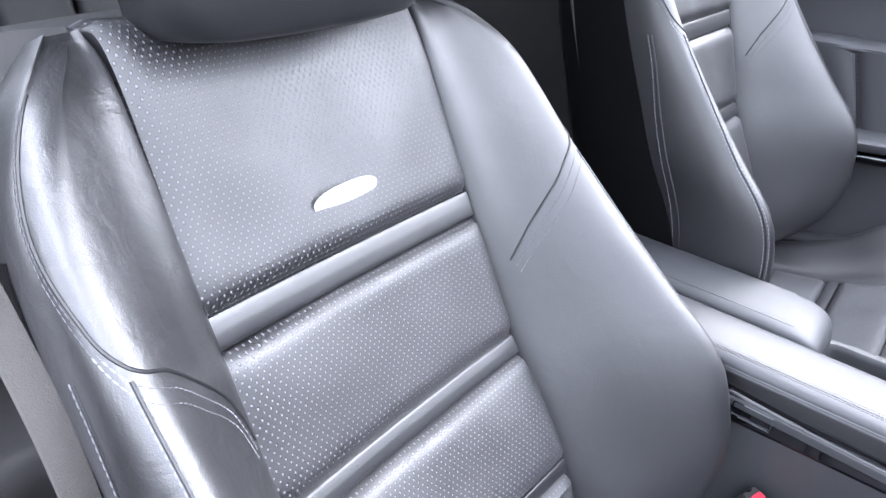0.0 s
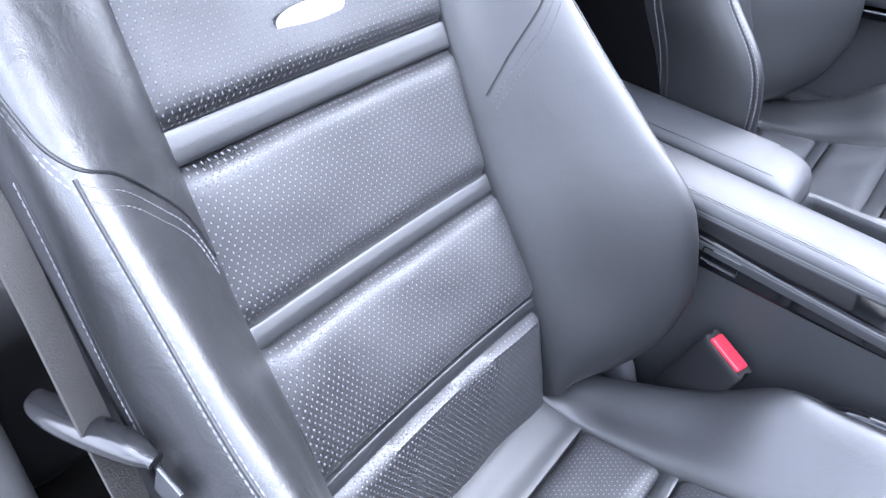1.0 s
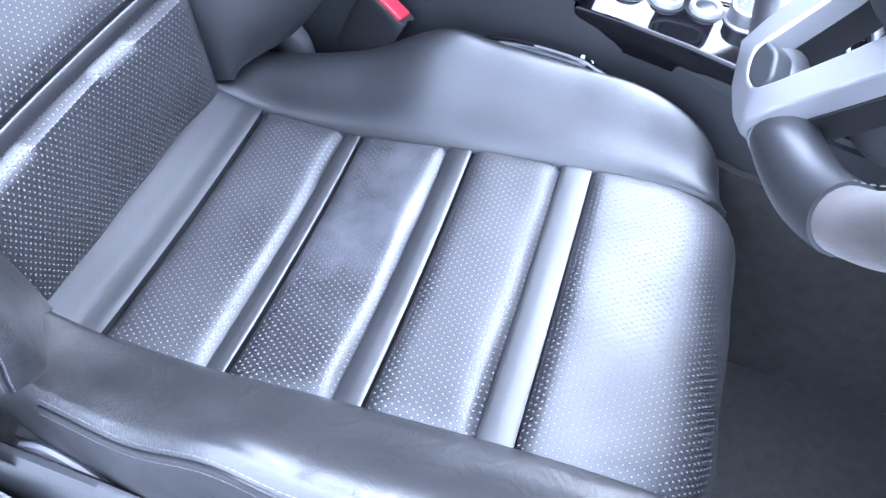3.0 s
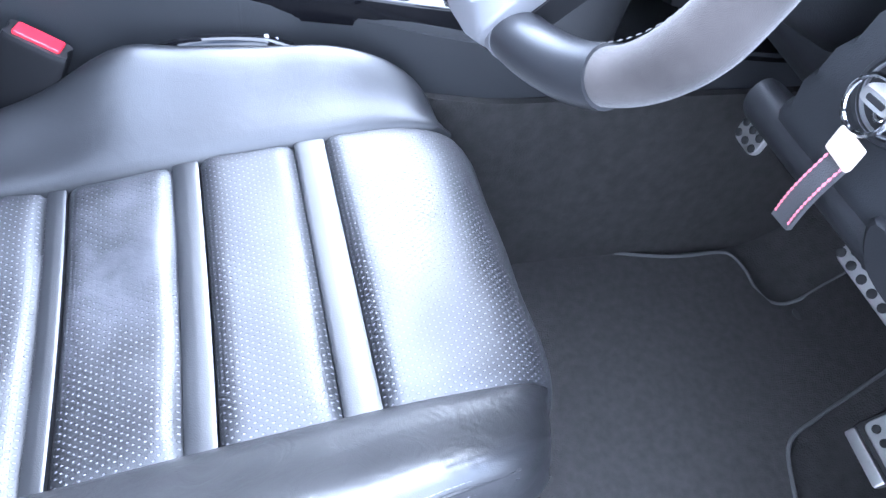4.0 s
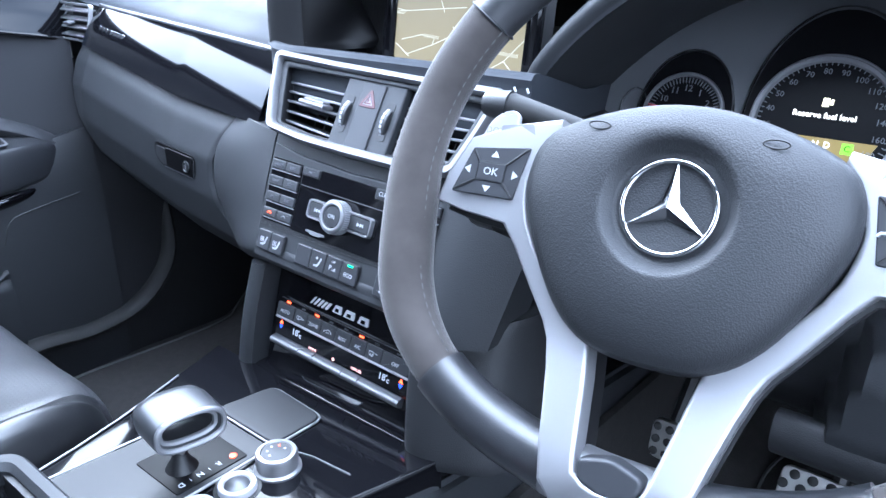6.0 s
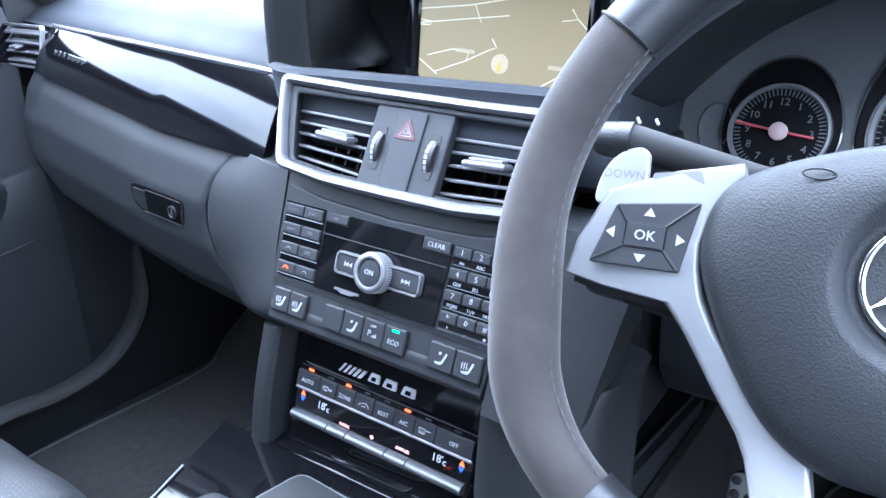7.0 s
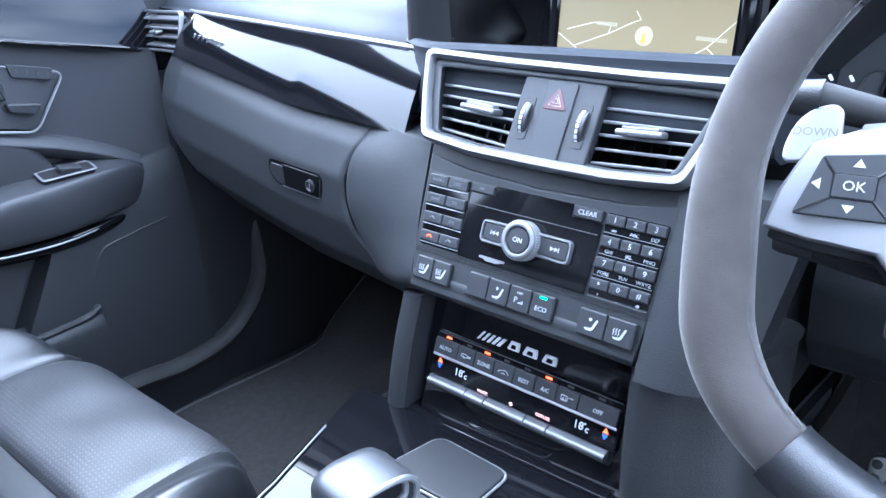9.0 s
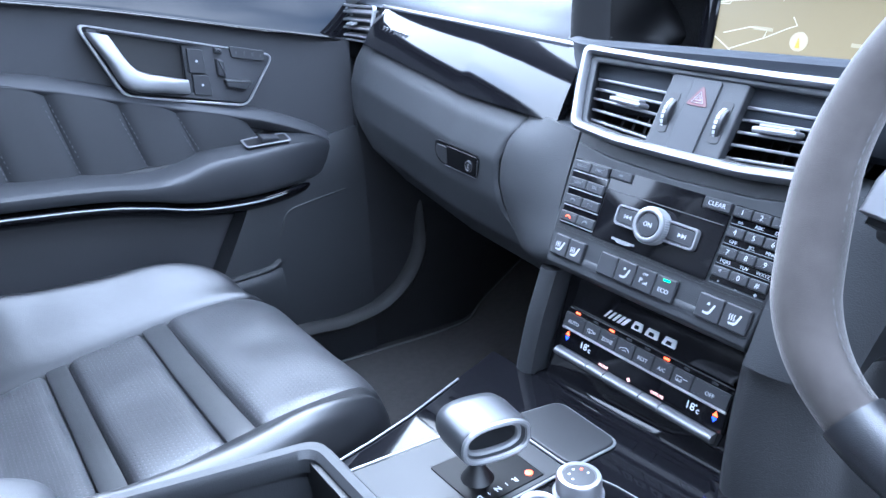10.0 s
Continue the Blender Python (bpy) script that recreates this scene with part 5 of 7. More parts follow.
def glove_face(u, v):
    """The parting line to the centre stack bows out; the far lower corner is rounded."""
    zz = 0.66 - float(np.interp(v, GZ, [0.0, 0.02, 0.055, 0.1, 0.145, 0.185, 0.215]))
    x0 = float(np.interp(zz, [0.445, 0.50, 0.54, 0.58, 0.631, 0.70], [-0.53, -0.60, -0.652, -0.682, -0.692, -0.688]))
    x1 = float(np.interp(zz, [0.445, 0.50, 0.524, 0.548, 0.581, 0.605, 0.622, 0.66], [-0.14, -0.172, -0.202, -0.229, -0.2445, -0.2455, -0.2405, -0.2145]))
    x = x0 + u * (x1 - x0)
    (_, _), (yb, zb) = trim_line(x)
    y = yb + float(np.interp(v, GZ, [-0.004, -0.018, -0.033, -0.037, -0.028, 0.004, 0.06]))
    z = zb - 0.003 - float(np.interp(v, GZ, [0.0, 0.02, 0.055, 0.1, 0.145, 0.185, 0.215]))
    edge = max(0, 1 - u * (x1 - x0) / 0.042)
    near = max(0, 1 - (1 - u) * (x1 - x0) / 0.006)
    return (x, y + 0.05 * edge ** 2 + 0.003 * near ** 2, z)


part("lid", surf(glove_face, 90, 40, (0, 0.03, 0)), soft, glove)
LM = face_on(-0.331, 0.4325, 0.5855, 4, -3) @ pose(0, 0, 0, 0, 0, -3)
# no hollow is cut: a flat dark plate paints the scoop's shade
scoop = rounded([(-0.046, -0.004), (-0.030, -0.0135), (0.050, -0.0135), (0.050, 0.0145), (-0.048, 0.0145)], 0.009)
part("latch_scoop_shade", slab(scoop, 0.003, LM @ pose(0, 0, -0.0015)), gate_black, glove, "flat dark plate for the shaded latch scoop")
part("recess_floor", slab(rounded([(-0.044, -0.002), (-0.028, -0.0115), (-0.012, -0.0115), (-0.018, 0.010), (-0.044, 0.010)], 0.007), 0.0012, LM @ pose(0, 0, 0.0010), lip=0.0006), hard, glove)
lat = part("latch", slab(rounded([(-0.014, -0.0115), (0.047, -0.0115), (0.047, 0.0125), (-0.019, 0.0125)], 0.003), 0.003, LM @ pose(0, 0, 0.0005), lip=0.0012), gate_black, glove, "black latch with a key lock")
part("latch_line", tube([LM @ Vector(p) for p in ((-0.020, -0.0130, 0.0025), (0.0485, -0.0130, 0.0025), (0.0490, 0.010, 0.0025))], 0.0007, 6), grey_satin, lat, "thin pale edge")
part("lock", lathe([(0.0072, 0), (0.0072, 0.0022), (0.0055, 0.003), (0.0045, 0.002), (0, 0.002)], 24, LM @ pose(0.034, -0.001, 0.0030)), hard, lat)
part("lock_slot", slab(box_poly(0.0016, 0.006), 0.0006, LM @ pose(0.034, -0.001, 0.0049)), silver, lat)
# closing panel between glove box and centre stack
CL = curve([(-0.2105, 0.453, 0.661), (-0.237, 0.433, 0.622), (-0.2415, 0.4245, 0.581), (-0.226, 0.4215, 0.548), (-0.199, 0.416, 0.522), (-0.168, 0.405, 0.506)], 31)
CR = curve([(-0.1205, 0.431, 0.652), (-0.1195, 0.421, 0.628), (-0.118, 0.408, 0.598), (-0.1155, 0.397, 0.570), (-0.1135, 0.386, 0.545), (-0.112, 0.381, 0.521)], 31)


def cheek_face(u, v):
    a, b = CL[int(round(v * 30))], CR[int(round(v * 30))]
    roll = max(0.0, 1 - u / 0.07) ** 2 * 0.004 + max(0.0, (v - 0.86) / 0.14) ** 2 * 0.012
    return (a[0] + (b[0] - a[0]) * u, a[1] + (b[1] - a[1]) * u - 0.006 * math.sin(math.pi * u) + roll, a[2] + (b[2] - a[2]) * u)


part("cheek", surf(cheek_face, 24, 30, (0, 0.05, 0)), soft, dash, "black soft cheek beside the audio panel")
part("cheek", surf(lambda u, v: (0.118 - 0.004 * v + (0.09 - 0.02 * v) * u, 0.431 - 0.055 * v + 0.02 * u * u - 0.004 * math.sin(math.pi * u), 0.648 - 0.135 * v), 20, 20, (0, 0.05, 0)), soft, dash, "black soft cheek beside the audio panel")
# inner carcass so that nothing is hollow, and the underside over the far footwell
part("carcass", rbox((-0.42, 0.82, 0.58), (0.62, 0.5, 0.26), 0.02), dark, dash)
part("carcass", rbox((0.03, 0.78, 0.55), (0.3, 0.5, 0.28), 0.02), dark, dash)
part("carcass", rbox((0.46, 0.86, 0.62), (0.54, 0.4, 0.2), 0.02), dark, dash)

# ---- navigation screen ----
nav = thing("navigation_screen", (0.012, 0.58, 0.72), "lit navigation screen showing a tan street map", "screen")
sm = face_on(0.0165, 0.567, 0.766, 8, 1) @ pose(0, 0, 0, 0, 0, -1)
part("frame", bezel(box_poly(0.200, 0.118), box_poly(0.166, 0.096), 0.006, sm @ pose(0, 0, -0.002), 0.006), gloss, nav)
part("housing", slab(box_poly(0.198, 0.116), 0.02, sm @ pose(0, 0, -0.022), r=0.006), dark, nav)
part("panel", slab(box_poly(0.166, 0.096), 0.001, sm), glow("map_ground", (0.40, 0.32, 0.18), 0.42), nav, "glowing tan map")
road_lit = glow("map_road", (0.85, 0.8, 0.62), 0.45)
for pts in (((-0.0825, -0.0315), (-0.062, -0.0440)), ((-0.066, -0.0425), (-0.031, -0.030), (-0.008, -0.0195), (-0.0005, -0.0168), (-0.0055, -0.0095)), ((-0.0735, -0.0275), (-0.046, -0.0205), (-0.0285, -0.0225), (-0.031, -0.030)),
            ((0.046, -0.0462), (0.061, -0.0375), (0.083, -0.0152)), ((0.061, -0.0375), (0.0735, -0.0478)), ((-0.083, -0.0005), (-0.073, -0.0005), (-0.070, 0.0025), (-0.083, 0.004)), ((-0.083, 0.001), (-0.02, 0.0075), (0.01, 0.0105)),
            ((-0.083, 0.0135), (-0.03, 0.018), (0.02, 0.026)), ((-0.025, 0.0185), (-0.018, 0.004)), ((0.068, 0.018), (0.074, 0.010), (0.060, 0.008)), ((0.074, 0.010), (0.083, 0.002)), ((-0.06, 0.044), (0.0, 0.030), (0.083, 0.036)), ((0.02, 0.026), (0.03, 0.046))):
    part("road", tube([sm @ Vector((a, b, 0.0012)) for a, b in pts], 0.00055, 4), road_lit, nav)
for a, b, w in ((-0.033, -0.0215, 0.020), (0.0640, -0.0305, 0.026)):
    part("street_name_bar", slab(box_poly(w, 0.0034), 0.0006, sm @ pose(a, b, 0.001, 0, 0, -3)), glow("map_label", (0.62, 0.55, 0.38), 0.42) if a < 0 else bpy.data.materials["map_label"], nav)
part("position_mark", lathe([(0.0085, 0), (0.0085, 0.0006), (0, 0.0008)], 28, sm @ pose(0.004, -0.0305, 0.001)), glow("map_mark", (0.7, 0.6, 0.42), 0.4), nav)
part("position_arrow", slab([(-0.0022, -0.005), (0.0022, -0.005), (0.0, 0.004)], 0.0006, sm @ pose(0.004, -0.0310, 0.002)), glow("map_arrow", (1.0, 0.25, 0.03), 1.2), nav)

# ---- instrument cluster ----
cluster = thing("instrument_cluster", (0.362, 0.62, 0.65), "instrument cluster with a speedometer, clock and rev counter", "instrument cluster")
cmx = face_on(0.362, 0.602, 0.705, 22)
# sweeping surround with three cut-outs is a plate with raised hoods before it
plate = part("surround", slab(curve([(-0.185, -0.05), (-0.195, -0.005), (-0.177, 0.056), (-0.115, 0.100), (0, 0.124), (0.115, 0.100), (0.177, 0.056), (0.195, -0.005), (0.185, -0.05), (0, -0.085)], 60, True), 0.004, cmx @ pose(0, 0, -0.012)), surround_grey, cluster, "satin grey dial surround")
dial_face = mat("dial_face", (0.005, 0.005, 0.006), 0.3, spec=0.12)


dial_ink = mat("dial_print", (0.13, 0.135, 0.145), 0.5)
hand_red = mat("hand_red", (0.55, 0.10, 0.11), 0.4)
hand_pale = mat("hand_pale", (0.55, 0.42, 0.40), 0.4)


def dial(x, y, r, hood, nums, a0, a1, needle, label, tick_n, size, high=1.37):
    d = part("dial", lathe([(r, 0), (r, 0.002), (0, 0.002)], 48, cmx @ pose(x, y, -0.007)), dial_face, cluster, label)
    part("dial_ring", tube([cmx @ Vector((x + r * math.cos(a), y + r * math.sin(a), -0.004)) for a in np.linspace(0, 2 * math.pi, 60, endpoint=False)], 0.0021, 6, True), silver, d)
    for k in range(tick_n + 1):
        a = radians(a0 + (a1 - a0) * k / tick_n)
        part("tick", rbox((0, 0, 0), (0.005, 0.0008, 0.0006), 0), dial_ink, d).matrix_basis = Matrix.Translation((-0.362, -0.62, -0.65)) @ cmx @ pose(x + (r - 0.005) * math.cos(a), y + (r - 0.005) * math.sin(a), -0.0046, 0, 0, math.degrees(a)) @ Matrix.Translation((0.362, 0.62, 0.65))
    for k, s in enumerate(nums):
        a = radians(a0 + (a1 - a0) * k / (len(nums) - 1))
        part("numeral", lettering(s, size, cmx @ pose(x + (r - 0.0125) * math.cos(a), y + (r - 0.0125) * math.sin(a), -0.0046)), dial_ink, d)
    if needle is not None:
        for a, m_, l in needle:
            part("needle", tube([cmx @ Vector((x, y, -0.002)), cmx @ Vector((x + l * math.cos(radians(a)), y + l * math.sin(radians(a)), -0.002))], 0.0011, 5), m_, d)
        part("needle_cap", lathe([(0.007, 0), (0.007, 0.003), (0.005, 0.0045), (0, 0.005)], 24, cmx @ pose(x, y, -0.004)), hand_pale, d)
    # chromed hood over the dial
    arc = [cmx @ Vector((x + hood * 1.02 * math.cos(a), y + (hood * high if math.sin(a) > 0 else hood) * math.sin(a), -0.006)) for a in np.linspace(radians(-50), radians(230), 50)]
    part("hood_rim", tube(arc, 0.0014, 6), chrome, d)
    part("hood_fill", slab([(x + hood * math.cos(a), y + (hood * (high - 0.03) if math.sin(a) > 0 else hood) * math.sin(a)) for a in np.linspace(0, 2 * math.pi, 50, endpoint=False)], 0.001, cmx @ pose(0, 0, -0.0085)), dial_face, d)
    return d


sp = dial(0.003, -0.005, 0.056, 0.064, ["20", "30", "40", "50", "60", "70", "80", "90", "100", "110", "120", "140", "160", "180", "200"], 205, -45, None, "speedometer with a message in its middle", 50, 0.0068, 1.52)
part("dial_scale", tube([cmx @ Vector((0.003 + 0.0545 * math.cos(a), -0.005 + 0.0535 * math.sin(a), -0.0035)) for a in np.linspace(radians(30), radians(215), 60)], 0.003, 6), mat("scale_ring", (0.15, 0.152, 0.16), 0.4), sp, "milky scale ring")
part("message", lettering("Reserve fuel level", 0.0069, cmx @ pose(0.003, 0.002, -0.0046)), glow("message_lit", (1, 0.9, 0.75), 2.2), sp)
part("fuel_sign", joined(slab(box_poly(0.005, 0.007), 0.0005, cmx @ pose(0.002, 0.013, -0.0047)), slab(box_poly(0.0022, 0.0045), 0.0005, cmx @ pose(0.0065, 0.0135, -0.0047))), glow("sign_lit", (1, 0.85, 0.5), 2.0), sp)
part("gear_band", slab([(-0.034, -0.034), (0.036, -0.034), (0.044, -0.016), (-0.042, -0.016)], 0.0005, cmx @ pose(0.003, 0, -0.0049)), glow("amber_band", (0.42, 0.3, 0.09), 0.36), sp, "amber gear display band")
for k, ch in enumerate("PRND"):
    part("gear_letter", lettering(ch, 0.0070, cmx @ pose(-0.016 + k * 0.0090, -0.0215, -0.0042)), glow("gear_lit", (1, 0.95, 0.85), 2.0) if k == 0 else bpy.data.materials["gear_lit"], sp)
part("mode_box", slab(box_poly(0.0085, 0.0085), 0.0006, cmx @ pose(0.0265, -0.0225, -0.0044)), glow("mode_lit", (0.25, 0.9, 0.02), 1.2), sp, "green drive-mode box")
part("mode_letter", lettering("C", 0.007, cmx @ pose(0.0265, -0.0225, -0.0036)), dial_face, sp)
dial(-0.114, -0.012, 0.036, 0.043, ["7", "8", "9", "10", "11", "12", "1", "2", "3", "4", "5", "6"], 240, -90, [(172, hand_red, 0.033), (-6, hand_red, 0.026), (172, hand_pale, 0.016)], "round clock with red hands", 60, 0.0082)
dial(0.119, -0.012, 0.040, 0.046, ["1", "2", "3", "4", "5", "6", "7"], 220, -40, [(215, lamp_white, 0.032)], "rev counter", 30, 0.0075)
part("small_gauge", bezel([(0.014 * math.cos(a), 0.02 * math.sin(a)) for a in np.linspace(0, 2 * math.pi, 24, endpoint=False)], [(0.012 * math.cos(a), 0.018 * math.sin(a)) for a in np.linspace(0, 2 * math.pi, 24, endpoint=False)], 0.002, cmx @ pose(-0.163, -0.012, -0.008)), chrome, cluster)
# visor over the dials
visor = thing("instrument_hood", (0.362, 0.6, 0.65), "black grained hood over the instruments", "instrument hood")
rows = []
for y, k, dz in ((0.515, 1.0, 0.0), (0.5, 1.015, 0.004), (0.505, 1.07, 0.012), (0.57, 1.1, 0.014), (0.75, 1.1, 0.0), (0.75, 1.0, -0.03), (0.62, 0.96, -0.012)):
    rows.append([(0.362 + k * px, y + 0.035 * (pz < 0.67) , 0.65 + (pz - 0.65) * k + dz) for px, pz in ((-0.228, 0.655), (-0.205, 0.715), (-0.15, 0.775), (-0.08, 0.815), (0, 0.83), (0.08, 0.815), (0.15, 0.775), (0.205, 0.715), (0.228, 0.655))])
rows = [list(r) for r in zip(*rows)]
part("hood", skin(rows, 40, 50), soft, visor)
part("hood_lip", tube(curve([(0.362 + 1.012 * px, 0.5035 + 0.035 * (pz < 0.67), 0.65 + (pz - 0.65) * 1.012 + 0.003) for px, pz in ((-0.228, 0.655), (-0.205, 0.715), (-0.15, 0.775), (-0.08, 0.815), (0, 0.83), (0.08, 0.815), (0.15, 0.775), (0.205, 0.715), (0.228, 0.655))], 60), 0.0015, 6), dark, visor, "dark sewn lip")

# ---- driver's lower panel ----
knee = thing("knee_panel", (0.56, 0.5, 0.45), "black lower dashboard panel with ignition and light switch", "panel")


def knee_face(u, v):
    x = 0.19 + 0.575 * u
    y = float(np.interp(v, [0, 0.08, 0.25, 0.5, 0.8, 1], [0.56, 0.49, 0.463, 0.458, 0.472, 0.485])) + 0.045 * max(0, 0.45 - u)
    z = float(np.interp(v, [0, 0.08, 0.25, 0.5, 0.8, 1], [0.455, 0.462, 0.5, 0.553, 0.612, 0.638])) + 0.018 * (u - 0.3)
    # the panel stands proud of the dark cavity beside the column
    y += 0.06 * min(1.0, max(0.0, (0.437 + 0.27 * (z - 0.511) - x) / 0.012))
    return (x, y, z)


part("panel", surf(knee_face, 72, 26, (0, 0.03, 0)), soft, knee)
part("lower_lip", skin([[(x, y, z + 0.02 * (x - 0.5)) for y, z in ((0.475, 0.47), (0.466, 0.495), (0.485, 0.505), (0.54, 0.46), (0.52, 0.445))] for x in (0.40, 0.5, 0.62, 0.77)], 24, 12), hard, knee)
part("trim_strip", skin([[(x, 0.468, z + 0.03 * (x - 0.5)) for z in (0.641, 0.670)] + [(x, 0.49, 0.676 + 0.03 * (x - 0.5)), (x, 0.50, 0.638 + 0.03 * (x - 0.5))] for x in (0.467, 0.6, 0.77)], 20, 12), gloss, knee, "piano-black gloss trim strip")
part("chrome_edge", tube([(0.470, 0.4665, 0.671), (0.62, 0.4655, 0.6755), (0.76, 0.4665, 0.680)], 0.0022, 8), silver, knee)
part("shelf", surf(lambda u, v: (0.46 + 0.31 * u, 0.476 + 0.14 * v, 0.673 + 0.008 * u - 0.020 * v), 12, 8, (0, 0, -0.006)), surround_grey, knee, "satin grey shelf before the dials")
im = face_on(0.516, 0.4605, 0.5795, 8, 8)
ring_of = lambda r: [(r * math.cos(a), r * math.sin(a)) for a in np.linspace(0, 2 * math.pi, 40, endpoint=False)]
ign = part("ignition_ring", bezel(ring_of(0.029), ring_of(0.0245), 0.006, im), hard, knee, "round ignition surround")
part("ignition_chrome", bezel(ring_of(0.0243), ring_of(0.0222), 0.0055, im), silver, ign, "thin chrome ring")
part("ignition_well", lathe([(0.0225, 0.003), (0.019, 0.0), (0.012, -0.002), (0, -0.002)], 32, im), dark, ign)
# light switch with a chrome ring
lm = face_on(0.623, 0.460, 0.597, 8, 10)
ls = part("light_switch_ring", bezel([(0.045 * math.cos(a), 0.045 * math.sin(a)) for a in np.linspace(0, 2 * math.pi, 48, endpoint=False)], [(0.040 * math.cos(a), 0.040 * math.sin(a)) for a in np.linspace(0, 2 * math.pi, 48, endpoint=False)], 0.005, lm), chrome, knee, "chrome ring of the light switch")
part("switch_face", lathe([(0.040, 0), (0.040, 0.002), (0, 0.003)], 40, lm), grey_satin, ls)
part("switch_knob", lathe([(0.022, 0), (0.021, 0.014), (0.017, 0.017), (0, 0.017)], 32, lm), silver, ls)
for k in range(5):
    a = radians(60 + k * 45)
    part("switch_mark", slab(box_poly(0.005, 0.003), 0.0006, lm @ pose(0.031 * math.cos(a), 0.031 * math.sin(a), 0.0026)), dark, ls)
bt = part("side_button", slab(box_poly(0.03, 0.026), 0.003, face_on(0.565, 0.4625, 0.621, 8, 8), r=0.004, lip=0.001), key_plastic, knee)
part("button_dot", lathe([(0.0022, 0), (0.0022, 0.0005), (0, 0.0006)], 12, face_on(0.566, 0.4595, 0.6205, 8, 8)), white_ink, bt)
hd = part("brake_release", skin([[(0.612 + x, y, z) for x, y, z in ((-0.06 * f, 0.463 - d, 0.518), (0.0, 0.461 - d, 0.518 + 0.002), (0.08 * f, 0.463 - d, 0.522), (0.08 * f, 0.47 - d, 0.49), (0.0, 0.468 - d, 0.484), (-0.05 * f, 0.47 - d, 0.486))] for f, d in ((1, -0.02), (1, 0.004), (0.9, 0.01))], 30, 12), hard, knee, "black parking brake release handle")
part("release_sign", bezel([(0.0062 * math.cos(a), 0.0052 * math.sin(a)) for a in np.linspace(0, 2 * math.pi, 24, endpoint=False)], [(0.0046 * math.cos(a), 0.0038 * math.sin(a)) for a in np.linspace(0, 2 * math.pi, 24, endpoint=False)], 0.0008, face_on(0.616, 0.452, 0.512, 0, 0)), white_ink, hd)
part("release_letter", lettering("P", 0.0052, face_on(0.616, 0.4518, 0.512, 0, 0)), white_ink, hd)

# key with ring and strap in the ignition
key = thing("car_key", (0.522, 0.44, 0.588), "silver car key with a ring and black strap with red stitching", "key")
part("key_body", skin([[tuple(im @ Vector((a * w, b * h, d))) for a, b in ((-1, -0.6), (-0.6, -1), (0.6, -1), (1, -0.6), (1, 0.6), (0.6, 1), (-0.6, 1), (-1, 0.6))] for d, w, h in ((-0.002, 0.010, 0.005), (0.012, 0.012, 0.0056), (0.020, 0.0125, 0.0056), (0.025, 0.0105, 0.0045))], 32, 14), bare, key, "silver end of the key")
part("key_face", slab(box_poly(0.014, 0.0045), 0.0015, im @ pose(0, 0, 0.0240), r=0.002, lip=0.0006), dark, key)
part("key_eye", bezel(ring_of(0.0045), ring_of(0.0028), 0.0022, im @ pose(0.006, -0.005, 0.0215)), chrome, key)
part("ring", tube([(0.526 + 0.0165 * math.cos(a), 0.424 + 0.003 * math.sin(a), 0.587 + 0.0165 * math.sin(a)) for a in np.linspace(0, 2 * math.pi, 40, endpoint=False)], 0.0017, 8, True), chrome, key)
clamp = part("clamp", rbox((0.533, 0.420, 0.561), (0.022, 0.006, 0.018), 0.002, turn=(0, 4, 0)), clamp_cream, key, "cream leather strap loop")
strap = part("strap", surf(lambda u, v: (0.5245 + 0.017 * u - 0.007 * v - 0.002 * v * v, 0.420 - 0.004 * math.sin(math.pi * v), 0.553 - 0.066 * v + 0.002 * u), 6, 12, (0, 0.004, 0)), mat("strap_leather", (0.05, 0.05, 0.052), 0.5, grain=0.4), key, "black leather strap")
for u in (0.09, 0.91):
    part("strap_stitching", stitches([(0.5245 + 0.017 * u - 0.007 * v - 0.002 * v * v, 0.4195 - 0.004 * math.sin(math.pi * v), 0.553 - 0.066 * v + 0.002 * u) for v in np.linspace(0.03, 0.97, 20)], 0.004, 0.0006, 0.0009), mat("pink_thread", (0.62, 0.16, 0.2), 0.7) if u < 0.5 else bpy.data.materials["pink_thread"], strap, "faded red stitching")


# ---- centre stack ----
stack = thing("centre_stack", (0.004, 0.42, 0.38), "black centre stack with vents, audio and climate controls", "centre stack")
XS = 0.0015
BASE = Vector((0.004, 0.42, 0.38))


def placed(name, bm, material, parent, m, label=""):
    """A part drawn at the origin and laid on a face of the stack by m."""
    bmesh.ops.transform(bm, matrix=m, verts=bm.verts)
    return part(name, bm, material, parent, label)


# vent head with its silver frame, wider at the top, foot bowed down
VM = face_on(XS, 0.4475, 0.686, 30, 1.5) @ pose(0, 0, 0, 0, 0, -2.2)


def mirrored(points):
    """A closed outline from its right half, listed from the top down to the middle of the foot."""
    return [(-x, y) for x, y in points] + [(0, points[-1][1] - 0.0006)] + points[::-1]


v_out = mirrored([(0.06, 0.0415), (0.148, 0.0435), (0.1365, 0.0), (0.1235, -0.0405), (0.065, -0.0465)])
v_in = mirrored([(0.06, 0.0338), (0.1385, 0.0352), (0.1285, 0.0), (0.1165, -0.0325), (0.065, -0.0375)])
v_gap = mirrored([(0.06, 0.0285), (0.1285, 0.0285), (0.1205, 0.0), (0.1105, -0.0305), (0.065, -0.0362)])
part("vent_frame", bezel(v_out, v_in, 0.012, VM, 0.009), silver, stack, "satin silver vent frame")
part("vent_lining", bezel(v_in, v_gap, 0.004, VM @ pose(0, 0, 0.001), 0.006), soft, stack)
part("vent_box", slab(v_out, 0.004, VM @ pose(0, 0, -0.045)), dark, stack)
